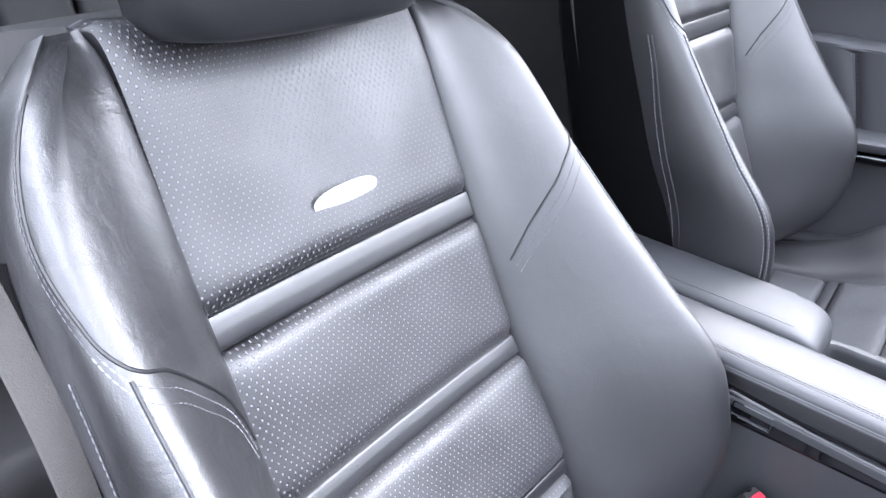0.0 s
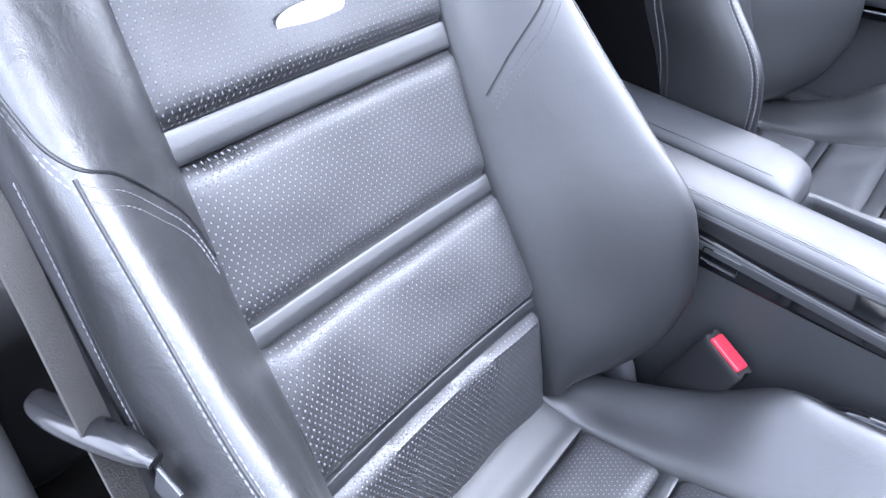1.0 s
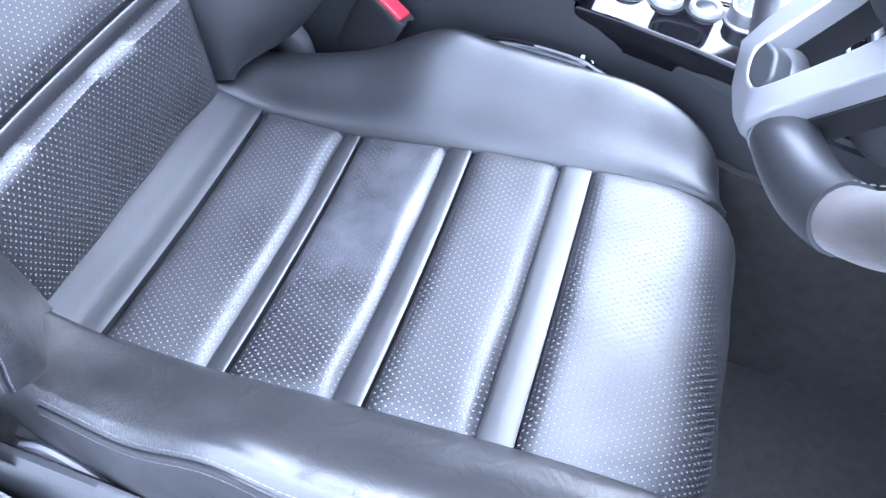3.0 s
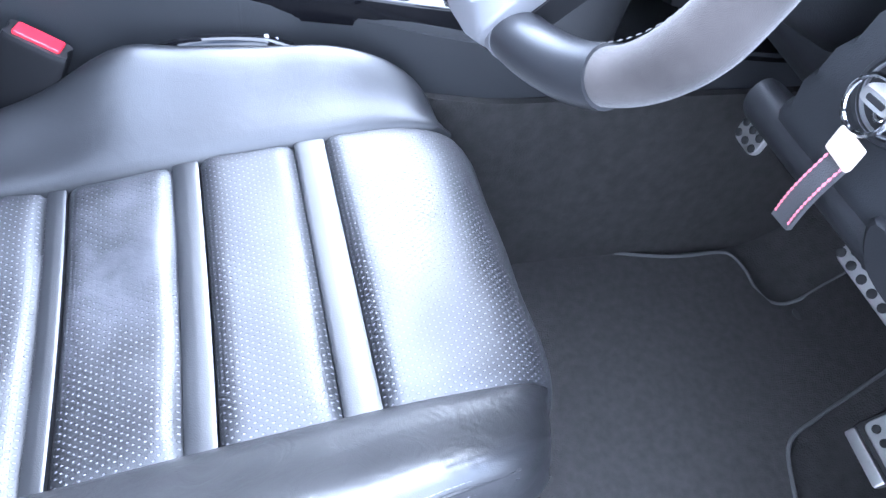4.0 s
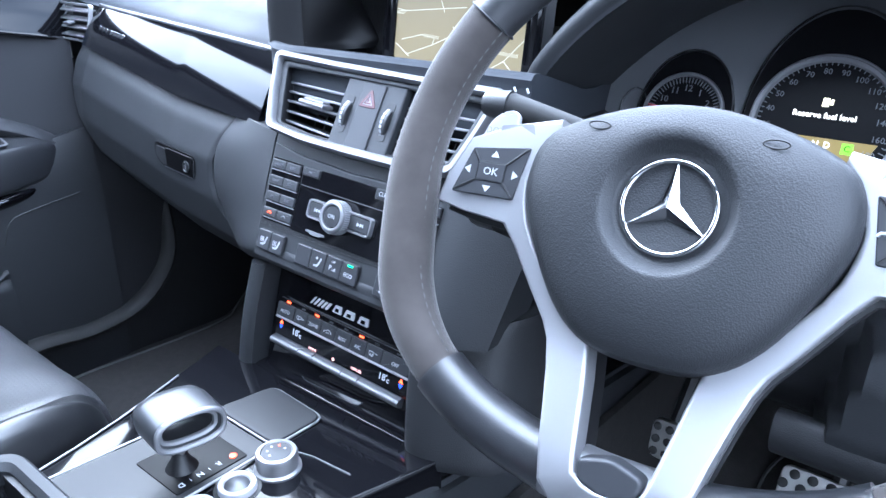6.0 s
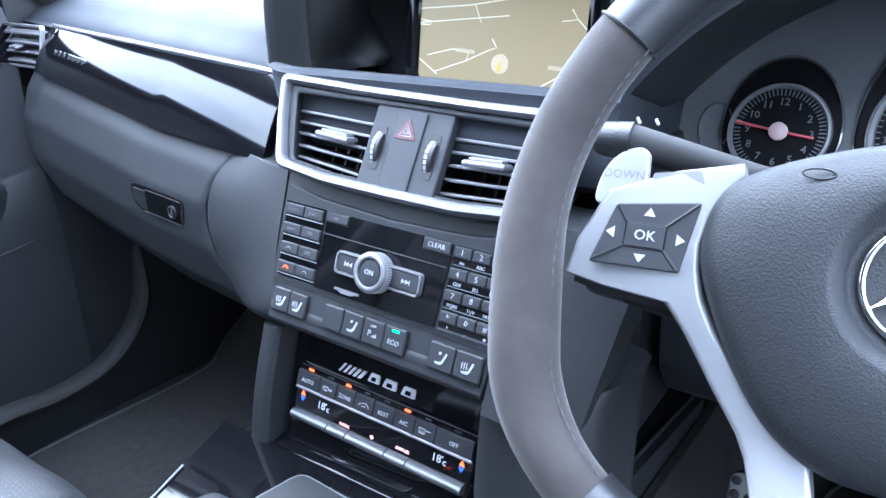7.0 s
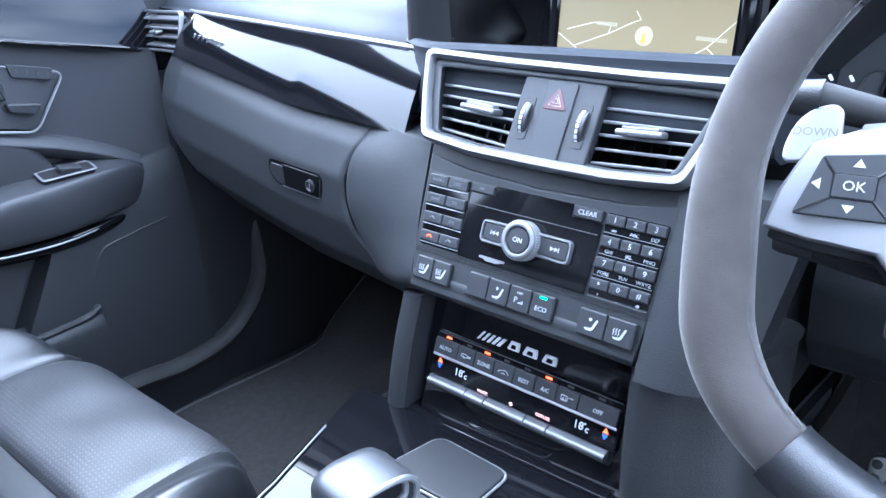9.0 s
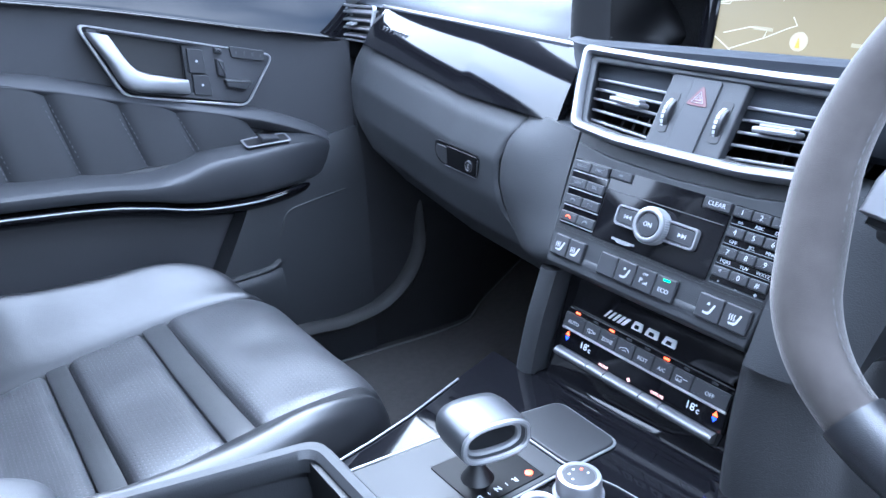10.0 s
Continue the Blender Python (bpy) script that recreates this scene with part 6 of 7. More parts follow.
for a, b in zip(v_in, v_in[1:] + v_in[:1]):
    c = Vector((*a, 0)).lerp(Vector((*b, 0)), 0.5)
    l = (Vector((*a, 0)) - Vector((*b, 0))).length
    ang = math.degrees(math.atan2(b[1] - a[1], b[0] - a[0]))
    placed("vent_wall", rbox((0, 0, 0), (l, 0.004, 0.045), 0), dark, stack, VM @ pose(c.x * 0.985, c.y * 0.97, -0.021, 0, 0, ang))
for s in (-1, 1):
    for xo, yo, yi in ((0.128, 0.0193, 0.0177), (0.1255, 0.0094, 0.007), (0.1235, -0.0005, -0.004), (0.1205, -0.0113, -0.0155), (0.1175, -0.0214, -0.0272)):
        a, b = Vector((s * 0.036, yi, 0)), Vector((s * xo, yo, 0))
        c, w = (a + b) / 2, (b - a).length
        lean_z = math.degrees(math.atan2((b - a).y * s, (b - a).x * s))
        sl = part("slat", rbox((0, 0, 0), (w, 0.0022, 0.016), 0.0009), dark, stack)
        sl.matrix_basis = Matrix.Translation(-BASE) @ VM @ pose(c.x, c.y - 0.002, -0.0155, 0, 0, lean_z) @ pose(0, 0, 0, 16) @ Matrix.Translation(BASE)
        part("slat_edge", rbox((0, 0.0002, 0.0085), (w, 0.0026, 0.0022), 0.0008), silver, sl, "silver slat edge")
    for k in range(6):
        placed("vane", rbox((0, 0, 0), (0.0015, 0.06, 0.014), 0), dark, stack, VM @ pose(s * (0.048 + k * 0.0145), -0.003, -0.032))
    placed("slat_tab", joined(rbox((0, 0, 0), (0.038, 0.0055, 0.016), 0.0022), rbox((0, 0.0035, -0.001), (0.03, 0.003, 0.010), 0.0012)), silver, stack, VM @ pose(s * 0.0755, -0.0035, -0.002, 16, 0, s * 3), "silver direction tab")
# middle block with the hazard switch and two thumb wheels
part("middle_block", slab([(-0.0385, -0.0415), (0.0385, -0.0415), (0.0385, 0.0295), (-0.0385, 0.0295)], 0.009, VM @ pose(0.0015, 0, -0.005), r=0.003, lip=0.002), soft, stack, "black block between the vents")
hz = part("hazard_switch", slab([(-0.0142, -0.039), (0.0142, -0.039), (0.0142, 0.027), (-0.0142, 0.027)], 0.0022, VM @ pose(0.0015, 0, 0.0037), r=0.0025, lip=0.001), key_plastic, stack, "black hazard switch")
tri = [(-0.0112, -0.0085), (0.0112, -0.0085), (0.0, 0.0105)]
part("hazard_key", slab(tri, 0.0008, VM @ pose(0.0003, 0.0115, 0.0058), r=0.0035, lip=0.0003), mat("hazard_red", (0.07, 0.02, 0.023), 0.4), hz)
for f in (0.52, 0.24):
    part("hazard_line", tube([VM @ Vector((a * f + 0.0003, b * f + 0.0102, 0.0067)) for a, b in tri], 0.0005, 5, True), white_ink, hz)
for s in (-1, 1):
    part("thumb_well", slab(box_poly(0.0105, 0.037), 0.0012, VM @ pose(0.0015 + s * 0.0265, -0.0065, 0.0034), r=0.003), dark, stack)
    tw = part("thumb_wheel", lathe([(0.012, -0.0042), (0.0185, -0.0038), (0.0192, -0.003), (0.0192, 0.003), (0.0185, 0.0038), (0.012, 0.0042)], 48, VM @ pose(0.0015 + s * 0.0265, -0.0065, -0.0100, 0, 90, 0)), hard, stack, "ribbed thumb wheel")
    for k in range(8):
        a = radians(42 + k * 13)
        placed("wheel_mark", rbox((0, 0, 0), (0.0026, 0.0032, 0.0008), 0), white_ink, tw, VM @ pose(0.0015 + s * 0.0265 - 0.001, -0.0065 + 0.0192 * math.cos(a), -0.0100 + 0.0192 * math.sin(a), math.degrees(a) - 90, 0, 0))

# audio panel
AM = face_on(XS, 0.401, 0.583, 22, 1) @ pose(0, 0, 0, 0, 0, -2.1)
part("audio_panel", slab([(-0.111, -0.0600), (0.111, -0.0600), (0.1165, -0.02), (0.1195, 0.062), (0.075, 0.056), (0, 0.053), (-0.075, 0.056), (-0.1195, 0.062), (-0.1165, -0.02)], 0.02, AM @ pose(0, 0, -0.0208), lip=0.003), soft, stack, "black audio control panel")
part("panel_upper", slab([(-0.1205, 0.050), (0.1205, 0.050), (0.1215, 0.079), (0.0, 0.066), (-0.1215, 0.079)], 0.02, AM @ pose(0, 0, -0.024)), soft, stack)
part("panel_foot", skin([[tuple(AM @ Vector((x, y, z))) for y, z in ((-0.056, -0.0012), (-0.0605, -0.004), (-0.063, -0.012), (-0.060, -0.04), (-0.04, -0.04), (-0.04, -0.004))] for x in (-0.1105, -0.05, 0.05, 0.1105)], 24, 8), soft, stack)
for y in (-0.0218, -0.0245):
    part("groove", rbox((0, 0, 0), (0.228, 0.0007, 0.001), 0), dark, stack).matrix_basis = Matrix.Translation(-BASE) @ AM @ pose(0, y, -0.0006) @ Matrix.Translation(BASE)
part("seat_recess", slab(box_poly(0.236, 0.0006), 0.0004, AM @ pose(0, -0.0232, -0.0008)), key_plastic, stack)
disp = part("display", slab([(-0.0645, -0.0198), (0.0605, -0.0198), (0.0625, 0.0362), (0.0345, 0.0362), (0.0345, 0.0468), (-0.0400, 0.0468), (-0.0400, 0.0370), (-0.0650, 0.0370)], 0.0014, AM @ pose(0, 0, -0.0006), lip=0.0003), gloss, stack, "gloss black radio fascia")
part("disc_slot", tube([AM @ Vector((x, 0.0272, 0.0012)) for x in (-0.064, 0.0, 0.0605)], 0.0005, 5), key_plastic, disp)
part("card_slot", joined(slab(rounded([(-0.0130, -0.0012), (0.0130, -0.0012), (0.0130, 0.0008), (-0.0130, 0.0008)], 0.0006), 0.0012, AM @ pose(-0.0285, -0.0145, 0.0008)), slab(rounded([(-0.006, -0.0028), (0.005, -0.0028), (0.009, -0.001), (-0.009, -0.001)], 0.0012), 0.002, AM @ pose(-0.0275, -0.0145, 0.0008))), silver, disp)


def key_cap(x, y, w, h, text="", size=0.0055, parent=None, m=AM):
    k = part("button", slab(box_poly(w, h), 0.0030, m @ pose(x, y, -0.0002), r=0.0012, lip=0.0011), key_plastic, parent or stack)
    if text:
        part("button_word", lettering(text, size, m @ pose(x, y, 0.0029)), white_ink, k)
    return k


faint_ink = mat("dim_print", (0.10, 0.105, 0.115), 0.5)
left_words = (("RADIO", "DISC"), ("NAVI", "TEL"), ("", "SYS"), ("", ""))
part("key_field", slab([(-0.1085, -0.0188), (-0.0650, -0.0188), (-0.0682, 0.0465), (-0.1138, 0.0465)], 0.0006, AM @ pose(0, 0, -0.0004), r=0.001), gloss, stack)
for r in range(4):
    for c in range(2):
        x, y = -0.1017 + c * 0.0222 + 0.0011 * r, 0.0402 - r * 0.0169
        k = key_cap(x, y, 0.0213, 0.0096)
        if left_words[r][c]:
            part("button_word", lettering(left_words[r][c], 0.0042, AM @ pose(x, y, 0.0029)), faint_ink, k)
        else:
            part("button_sign", tube([AM @ Vector((x + a, y + b, 0.0030)) for a, b in ((-0.0028, -0.0008), (-0.0012, 0.0010), (0.0012, 0.0010), (0.0028, -0.0008))], 0.0006, 5), lamp_red if (r, c) == (3, 0) else faint_ink, k)
    part("key_rule", rbox((0, 0, 0), (0.043, 0.0009, 0.0008), 0), paint_silver, stack).matrix_basis = Matrix.Translation(-BASE) @ AM @ pose(-0.0906 + 0.0011 * r, 0.0341 - r * 0.0169, 0.0004) @ Matrix.Translation(BASE)
ej = key_cap(-0.0530, 0.0418, 0.0245, 0.0082)
part("button_sign", slab(box_poly(0.004, 0.0016), 0.0004, AM @ pose(-0.053, 0.0418, 0.0028)), faint_ink, ej)
key_cap(0.0490, 0.0417, 0.0258, 0.0092, "CLEAR", 0.0056)
pads = (("1", "oo"), ("2", "ABC"), ("3", "DEF"), ("4", "GHI"), ("5", "JKL"), ("6", "MNO"), ("7", "PQRS"), ("8", "TUV"), ("9", "WXYZ"), ("*", "+"), ("0", "_"), ("#", ""))
part("keypad", slab([(0.0640, -0.0178), (0.1135, -0.0178), (0.1147, 0.0462), (0.0645, 0.0462)], 0.0006, AM @ pose(0, 0, -0.0004), r=0.001), gloss, stack)
for i, (a, b) in enumerate(pads):
    r, c = divmod(i, 3)
    x, y = 0.0728 + c * 0.0167 - 0.0003 * r, 0.0413 - r * 0.0168
    k = key_cap(x, y, 0.0158, 0.0086, a, 0.0062)
    if b:
        part("button_word", lettering(b, 0.0040, AM @ pose(x, y - 0.0077, 0.0004)), white_ink, k)
    else:
        part("button_sign", slab([(-0.0015, 0), (0, -0.0015), (0.0015, 0), (0, 0.0015)], 0.0004, AM @ pose(x, y - 0.0077, 0.0003)), white_ink, k)
for r in range(4):
    part("key_rule", rbox((0, 0, 0), (0.0485, 0.0006, 0.0006), 0), faint_ink, stack).matrix_basis = Matrix.Translation(-BASE) @ AM @ pose(0.0892 - 0.0003 * r, 0.0311 - r * 0.0168, 0.0003) @ Matrix.Translation(BASE)
# tuning dial with its two side keys
part("dial_frame", bezel(box_poly(0.087, 0.0195), box_poly(0.0825, 0.0150), 0.005, AM @ pose(0.0, 0.008, 0.0006), 0.0045), silver, disp, "silver frame of the skip keys")
for s in (-1, 1):
    part("skip_key", slab(box_poly(0.0275, 0.0142), 0.004, AM @ pose(s * 0.0270, 0.008, 0.0006), r=0.002, lip=0.001), key_plastic, disp)
    sign = [slab([(-0.0022, 0), (0.0012, -0.0019), (0.0012, 0.0019)] if s < 0 else [(0.0022, 0), (-0.0012, 0.0019), (-0.0012, -0.0019)], 0.0004, AM @ pose(s * 0.0285 + d, 0.008, 0.0047)) for d in (-0.0019, 0.0019)]
    sign.append(slab(box_poly(0.0007, 0.0038), 0.0004, AM @ pose(s * 0.0285 + s * 0.0045, 0.008, 0.0047)))
    part("skip_sign", joined(*sign), white_ink, disp)
DIAL = AM @ pose(-0.001, 0.008, 0.0008)
dl = part("tuning_dial", lathe([(0.0163, 0), (0.0163, 0.010), (0.0155, 0.0125), (0.0138, 0.0135), (0.0120, 0.0132), (0.0112, 0.0118), (0.0112, 0)], 48, DIAL), silver, disp, "ribbed silver dial")
for a in range(48):
    placed("dial_rib", rbox((0.0164, 0, 0.0058), (0.0007, 0.0011, 0.0095), 0), paint_silver, dl, DIAL @ pose(0, 0, 0, 0, 0, a * 7.5))
part("dial_button", lathe([(0.0110, 0), (0.0110, 0.0105), (0.010, 0.0118), (0, 0.0124)], 32, DIAL), key_plastic, dl)
part("dial_word", lettering("ON", 0.0058, DIAL @ pose(0, 0, 0.0126)), white_ink, dl)


def seat_sign(x, y, parent, dots=0, bars=3):
    """A small seat seen from the side, with heat waves or an air dot over it."""
    back = [(0.0042, 0.0052), (0.0056, 0.0046), (0.0030, -0.0026), (0.0012, -0.0044), (-0.0036, -0.0044), (-0.0046, -0.0028), (-0.0012, -0.0026), (0.0012, -0.0018)]
    part("seat_sign", slab(back[::-1], 0.0003, AM @ pose(x, y, 0.0031)), white_ink, parent)
    if dots:
        part("air_sign", lathe([(0.0013, 0), (0.0013, 0.0003), (0, 0.0004)], 10, AM @ pose(x - 0.0008, y + 0.0042, 0.0031)), white_ink, parent)
        return
    for k in range(bars):
        part("heat_sign", tube([AM @ Vector((x - 0.0046 + k * 0.0021 + d, y + h, 0.0033)) for d, h in ((0.0006, 0.0040), (-0.0003, 0.0022), (0.0005, 0.0004), (-0.0002, -0.0012))], 0.00042, 4), white_ink, parent)


for x0, n, w, words in ((-0.1063, 2, 0.0197, "ss"), (-0.0467, 4, 0.02155, " aPe"), (0.0618, 2, 0.0239, "as")):
    part("switch_well", slab(box_poly(n * w + 0.0012, 0.0222), 0.0006, AM @ pose(x0 + n * w / 2, -0.0396, -0.0005), r=0.002), dark, stack)
    for i in range(n):
        x, y = x0 + (i + 0.5) * w, -0.0396
        k = part("switch", slab(box_poly(w - 0.0007, 0.0208), 0.0036, AM @ pose(x, y, -0.0006), r=0.0018, lip=0.0014), key_plastic, stack)
        if words[i] in "sa":
            seat_sign(x, y - 0.001, k, dots=words[i] == "a")
        elif words[i] == "P":
            part("button_word", lettering("OFF", 0.0032, AM @ pose(x, y + 0.0052, 0.0031)), white_ink, k)
            part("button_word", lettering("P", 0.0068, AM @ pose(x - 0.003, y - 0.001, 0.0031)), white_ink, k)
            for d, h in ((0.0003, 0.0012), (0.002, 0.002), (0.0037, 0.003)):
                part("button_sign", slab(box_poly(0.0010, h), 0.0003, AM @ pose(x + d, y - 0.0034 + h / 2, 0.0031)), white_ink, k)
        elif words[i] == "e":
            part("button_word", lettering("ECO", 0.0056, AM @ pose(x, y - 0.002, 0.0031)), white_ink, k)
            placed("eco_lamp", rbox((0, 0, 0), (0.0065, 0.0018, 0.001), 0.0003), lamp_green, k, AM @ pose(x + 0.0005, y + 0.0075, 0.0031), "green lamp")

# climate panel below, in gloss black
CM = face_on(XS, 0.3975, 0.468, 15, 1) @ pose(0, 0, 0, 0, 0, -2.4)
part("climate_panel", slab([(-0.109, -0.075), (0.109, -0.075), (0.109, 0.055), (-0.109, 0.055)], 0.008, CM @ pose(0, 0, -0.012)), gloss, stack, "gloss black climate panel")
part("climate_head", slab([(-0.0995, -0.0345), (0.0965, -0.0345), (0.0965, 0.0085), (-0.0995, 0.0085)], 0.006, CM @ pose(0, 0, -0.0065), r=0.003, lip=0.0015), gloss, stack, "gloss black block of the climate keys")
part("brow_rule", tube([CM @ Vector((a, 0.0075, -0.0008)) for a in (-0.096, 0.0, 0.094)], 0.0006, 6), key_plastic, stack)
edges_x = (-0.0985, -0.0707, -0.0507, -0.0291, -0.0076, 0.0147, 0.0362, 0.0577, 0.0945)
names = ("AUTO", "rear", "ZONE", "car", "REST", "A/C", "screen", "OFF")


def sign_lines(kind):
    """Outlines of the small climate symbols."""
    if kind == "car":
        return [[(-0.0055, -0.0012), (-0.0045, 0.0008), (-0.002, 0.0012), (0.0, 0.0024), (0.0026, 0.0022), (0.0048, 0.0006), (0.0056, -0.0012)], [(-0.002, -0.0014), (0.0012, -0.0002), (0.0022, -0.0014)]]
    if kind == "rear":
        return [[(-0.0045, 0.0022), (-0.0052, -0.0004), (-0.002, -0.0012), (0.0018, -0.0004), (0.0012, 0.0022), (-0.0045, 0.0022)], [(-0.003, -0.0022), (-0.0022, 0.001), (-0.0012, -0.0022)], [(0.0022, 0.0012), (0.0056, 0.0012)], [(0.0022, 0.0), (0.0056, 0.0)]]
    return [[(-0.0055, 0.0024), (-0.0055, -0.0018), (0.0005, -0.0018), (0.0005, 0.0024), (-0.0055, 0.0024)], [(-0.0042, -0.0028), (-0.0034, 0.0008), (-0.0024, -0.0028)], [(-0.0012, -0.0028), (-0.0006, 0.0008)], [(0.0016, 0.0016), (0.0060, 0.0016)]]


for i, t in enumerate(names):
    xa, xb = edges_x[i], edges_x[i + 1]
    x, w = (xa + xb) / 2, xb - xa
    k = part("button", slab(box_poly(w - 0.0008, 0.0150), 0.0036, CM @ pose(x, -0.0052, -0.0004, -6), r=0.0010, lip=0.0009), key_plastic, stack)
    if t.isupper():
        part("button_word", lettering(t, 0.0052, CM @ pose(x, -0.0056, 0.0036, -6)), white_ink, k)
    else:
        part("button_sign", joined(*[tube([CM @ Vector((x + a, -0.0056 + b, 0.0034)) for a, b in line], 0.00042, 4) for line in sign_lines(t)]), white_ink, k)
    lit = i in (0, 2, 5)
    placed("lamp", rbox((0, 0, 0), (0.0062, 0.0022, 0.0012), 0.0005), lamp_red if lit else key_plastic, k, CM @ pose(x, 0.0046, -0.0004), "red lamp" if lit else "")
part("chrome_line", tube([CM @ Vector((a, -0.0138, 0.0028)) for a in (-0.0975, -0.05, 0.0, 0.05, 0.0945)], 0.0013, 8), spoke_silver, stack)
dsp = part("climate_display", slab([(-0.0985, -0.0345), (0.0945, -0.0345), (0.0945, -0.0148), (-0.0985, -0.0148)], 0.0012, CM @ pose(0, 0, -0.0008)), gloss, stack, "gloss black climate display")
rose = glow("rose_print", (1, 0.5, 0.45), 1.0)
for tx in (-0.0675, 0.0605):
    part("temperature", lettering("18", 0.0100, CM @ pose(tx, -0.0243, 0.0006)), lamp_white, dsp)
    part("temperature", lettering("c", 0.0085, CM @ pose(tx + 0.0082, -0.0252, 0.0006)), lamp_white, dsp)
    part("temperature", lathe([(0.0009, 0), (0.0009, 0.0004), (0, 0.0005)], 10, CM @ pose(tx + 0.0058, -0.0210, 0.0005)), lamp_white, dsp)
for ax in (-0.0903, 0.0850):
    part("warmer_key", slab([(-0.0026, 0), (0.0026, 0), (0, 0.0048)], 0.0006, CM @ pose(ax, -0.0215, 0.0004)), lamp_red, dsp)
    part("cooler_key", slab([(-0.0026, 0), (0.0, -0.0044), (0.0026, 0)], 0.0006, CM @ pose(ax, -0.0228, 0.0004)), lamp_blue, dsp)
part("display_word", lettering("MODE", 0.0040, CM @ pose(-0.0382, -0.0325, 0.0006)), rose, dsp)
part("display_word", lettering("DIFFUSE", 0.0040, CM @ pose(0.0265, -0.0308, 0.0006)), rose, dsp)
part("fan_sign", joined(*[slab([(0, 0), (0.0012, 0.0016), (0.0, 0.0021), (-0.0008, 0.0012)][::-1], 0.0004, CM @ pose(-0.0068, -0.0318, 0.0005, 0, 0, a)) for a in (0, 90, 180, 270)]), rose, dsp)
for xa, xb in zip((-0.0985, -0.0540, -0.0320, 0.0118, 0.0345), (-0.0540, -0.0320, 0.0118, 0.0345, 0.0905)):
    part("bar_key", skin([[tuple(CM @ Vector((xx, -0.0405 + 0.78 * a, b - 0.002))) for a, b in ((0.0060, 0.0), (0.0052, 0.006), (0.0015, 0.0095), (-0.003, 0.0088), (-0.0055, 0.005), (-0.006, 0.0))] for xx in (xa + 0.0005, (xa + xb) / 2, xb - 0.0005)], 24, 5), bar_silver, stack, "satin grey rocker bar")
part("bar_bed", slab([(-0.0995, -0.0490), (0.0920, -0.0490), (0.0950, -0.0345), (-0.0995, -0.0345)], 0.003, CM @ pose(0, 0, -0.0055), r=0.002), dark, stack)
# raised chrome maker's plate: slanting bars and three plain blocks
for k in range(5):
    placed("plate_bar", rbox((0, 0, 0), (0.0026 + 0.0003 * k, 0.0085, 0.0014), 0.0004), badge_silver, stack, CM @ pose(-0.0515 + k * 0.0056, 0.0180, -0.003) @ Matrix(((1, 0.75, 0, 0), (0, 1, 0, 0), (0, 0, 1, 0), (0, 0, 0, 1))))
for a, w in ((-0.0160, 0.0125), (0.0013, 0.0150), (0.0212, 0.0150)):
    blk = part("plate_block", slab([(-w / 2, -0.0042), (w / 2, -0.0042), (w / 2, 0.0042), (-w / 2 + 0.003, 0.0042)], 0.0014, CM @ pose(a, 0.0190, -0.0038), r=0.0012, lip=0.0005), badge_silver, stack)
    part("block_gap", slab([(-w * 0.2, -0.0022), (w * 0.22, -0.0022), (w * 0.22, 0.0016), (-w * 0.12, 0.0016)], 0.0004, CM @ pose(a, 0.0187, -0.0025), r=0.0005), gloss, blk)
# ash-tray lid and slope down to the console
part("tray_slope", skin([[(XS + sx, y, z) for y, z in ((0.415, 0.43), (0.409, 0.425), (0.405, 0.404), (0.399, 0.3995), (0.37, 0.3985), (0.36, 0.38), (0.41, 0.38))] for sx in (-0.12, -0.06, 0.0, 0.06, 0.12)], 24, 12), gloss, stack)
part("tray_lid", slab(rounded([(-0.055, -0.012), (0.035, -0.012), (0.042, 0.012), (-0.062, 0.012)], 0.01), 0.002, face_on(XS, 0.391, 0.4085, 40), lip=0.0006), gloss, stack, "gloss black ashtray lid")
part("tray_edge", tube([face_on(XS, 0.391, 0.4085, 40) @ Vector((a, b, 0.002)) for a, b in rounded([(-0.055, -0.012), (0.035, -0.012), (0.042, 0.012), (-0.062, 0.012)], 0.01)], 0.0006, 4, True), key_plastic, stack)
# upright legs at both sides of the climate panel, the near one running on as a grained cheek
part("leg", skin([[(-x0 + a, y0 + b, z) for a, b in ((0.013, 0.012), (0.012, 0.0), (0.004, -0.004), (-0.009, 0.0), (-0.012, 0.02), (-0.012, 0.1), (0.013, 0.1))] for z, x0, y0 in ((0.365, 0.135, 0.364), (0.40, 0.133, 0.367), (0.46, 0.127, 0.376), (0.516, 0.121, 0.390))], 36, 16), soft, stack, "black grained upright leg")
part("leg", skin([[(x0 + a, y0 + b, z) for a, b in ((-0.012, 0.012), (-0.010, -0.002), (0.004, -0.006), (0.03, 0.002), (0.07, 0.03), (0.075, 0.1), (-0.012, 0.1))] for z, x0, y0 in ((0.388, 0.126, 0.368), (0.40, 0.125, 0.366), (0.43, 0.123, 0.370), (0.46, 0.121, 0.376), (0.516, 0.119, 0.390), (0.53, 0.12, 0.40))], 36, 16), hard, stack, "black grained cheek beside the climate panel")


# ---- far door ----
door = thing("door_panel", (-0.75, 0.0, 0.1), "closed black car door with a leather armrest and silver handle", "car door")
DXP = -0.722


def door_face(u, v):
    y = -0.62 + 1.12 * u
    top = float(np.interp(y, [-0.6, -0.2, 0.1, 0.35, 0.475, 0.515], [0.83, 0.81, 0.774, 0.727, 0.704, 0.697])) + 0.003
    z = 0.10 + (top - 0.10) * v
    x = DXP - 0.012 * math.sin(math.pi * v) + 0.02 * max(0, (u - 0.9) / 0.1) ** 2
    return (x, y, z)


part("panel", surf(door_face, 40, 24, (-0.06, 0, 0)), door_skin_lit, door)
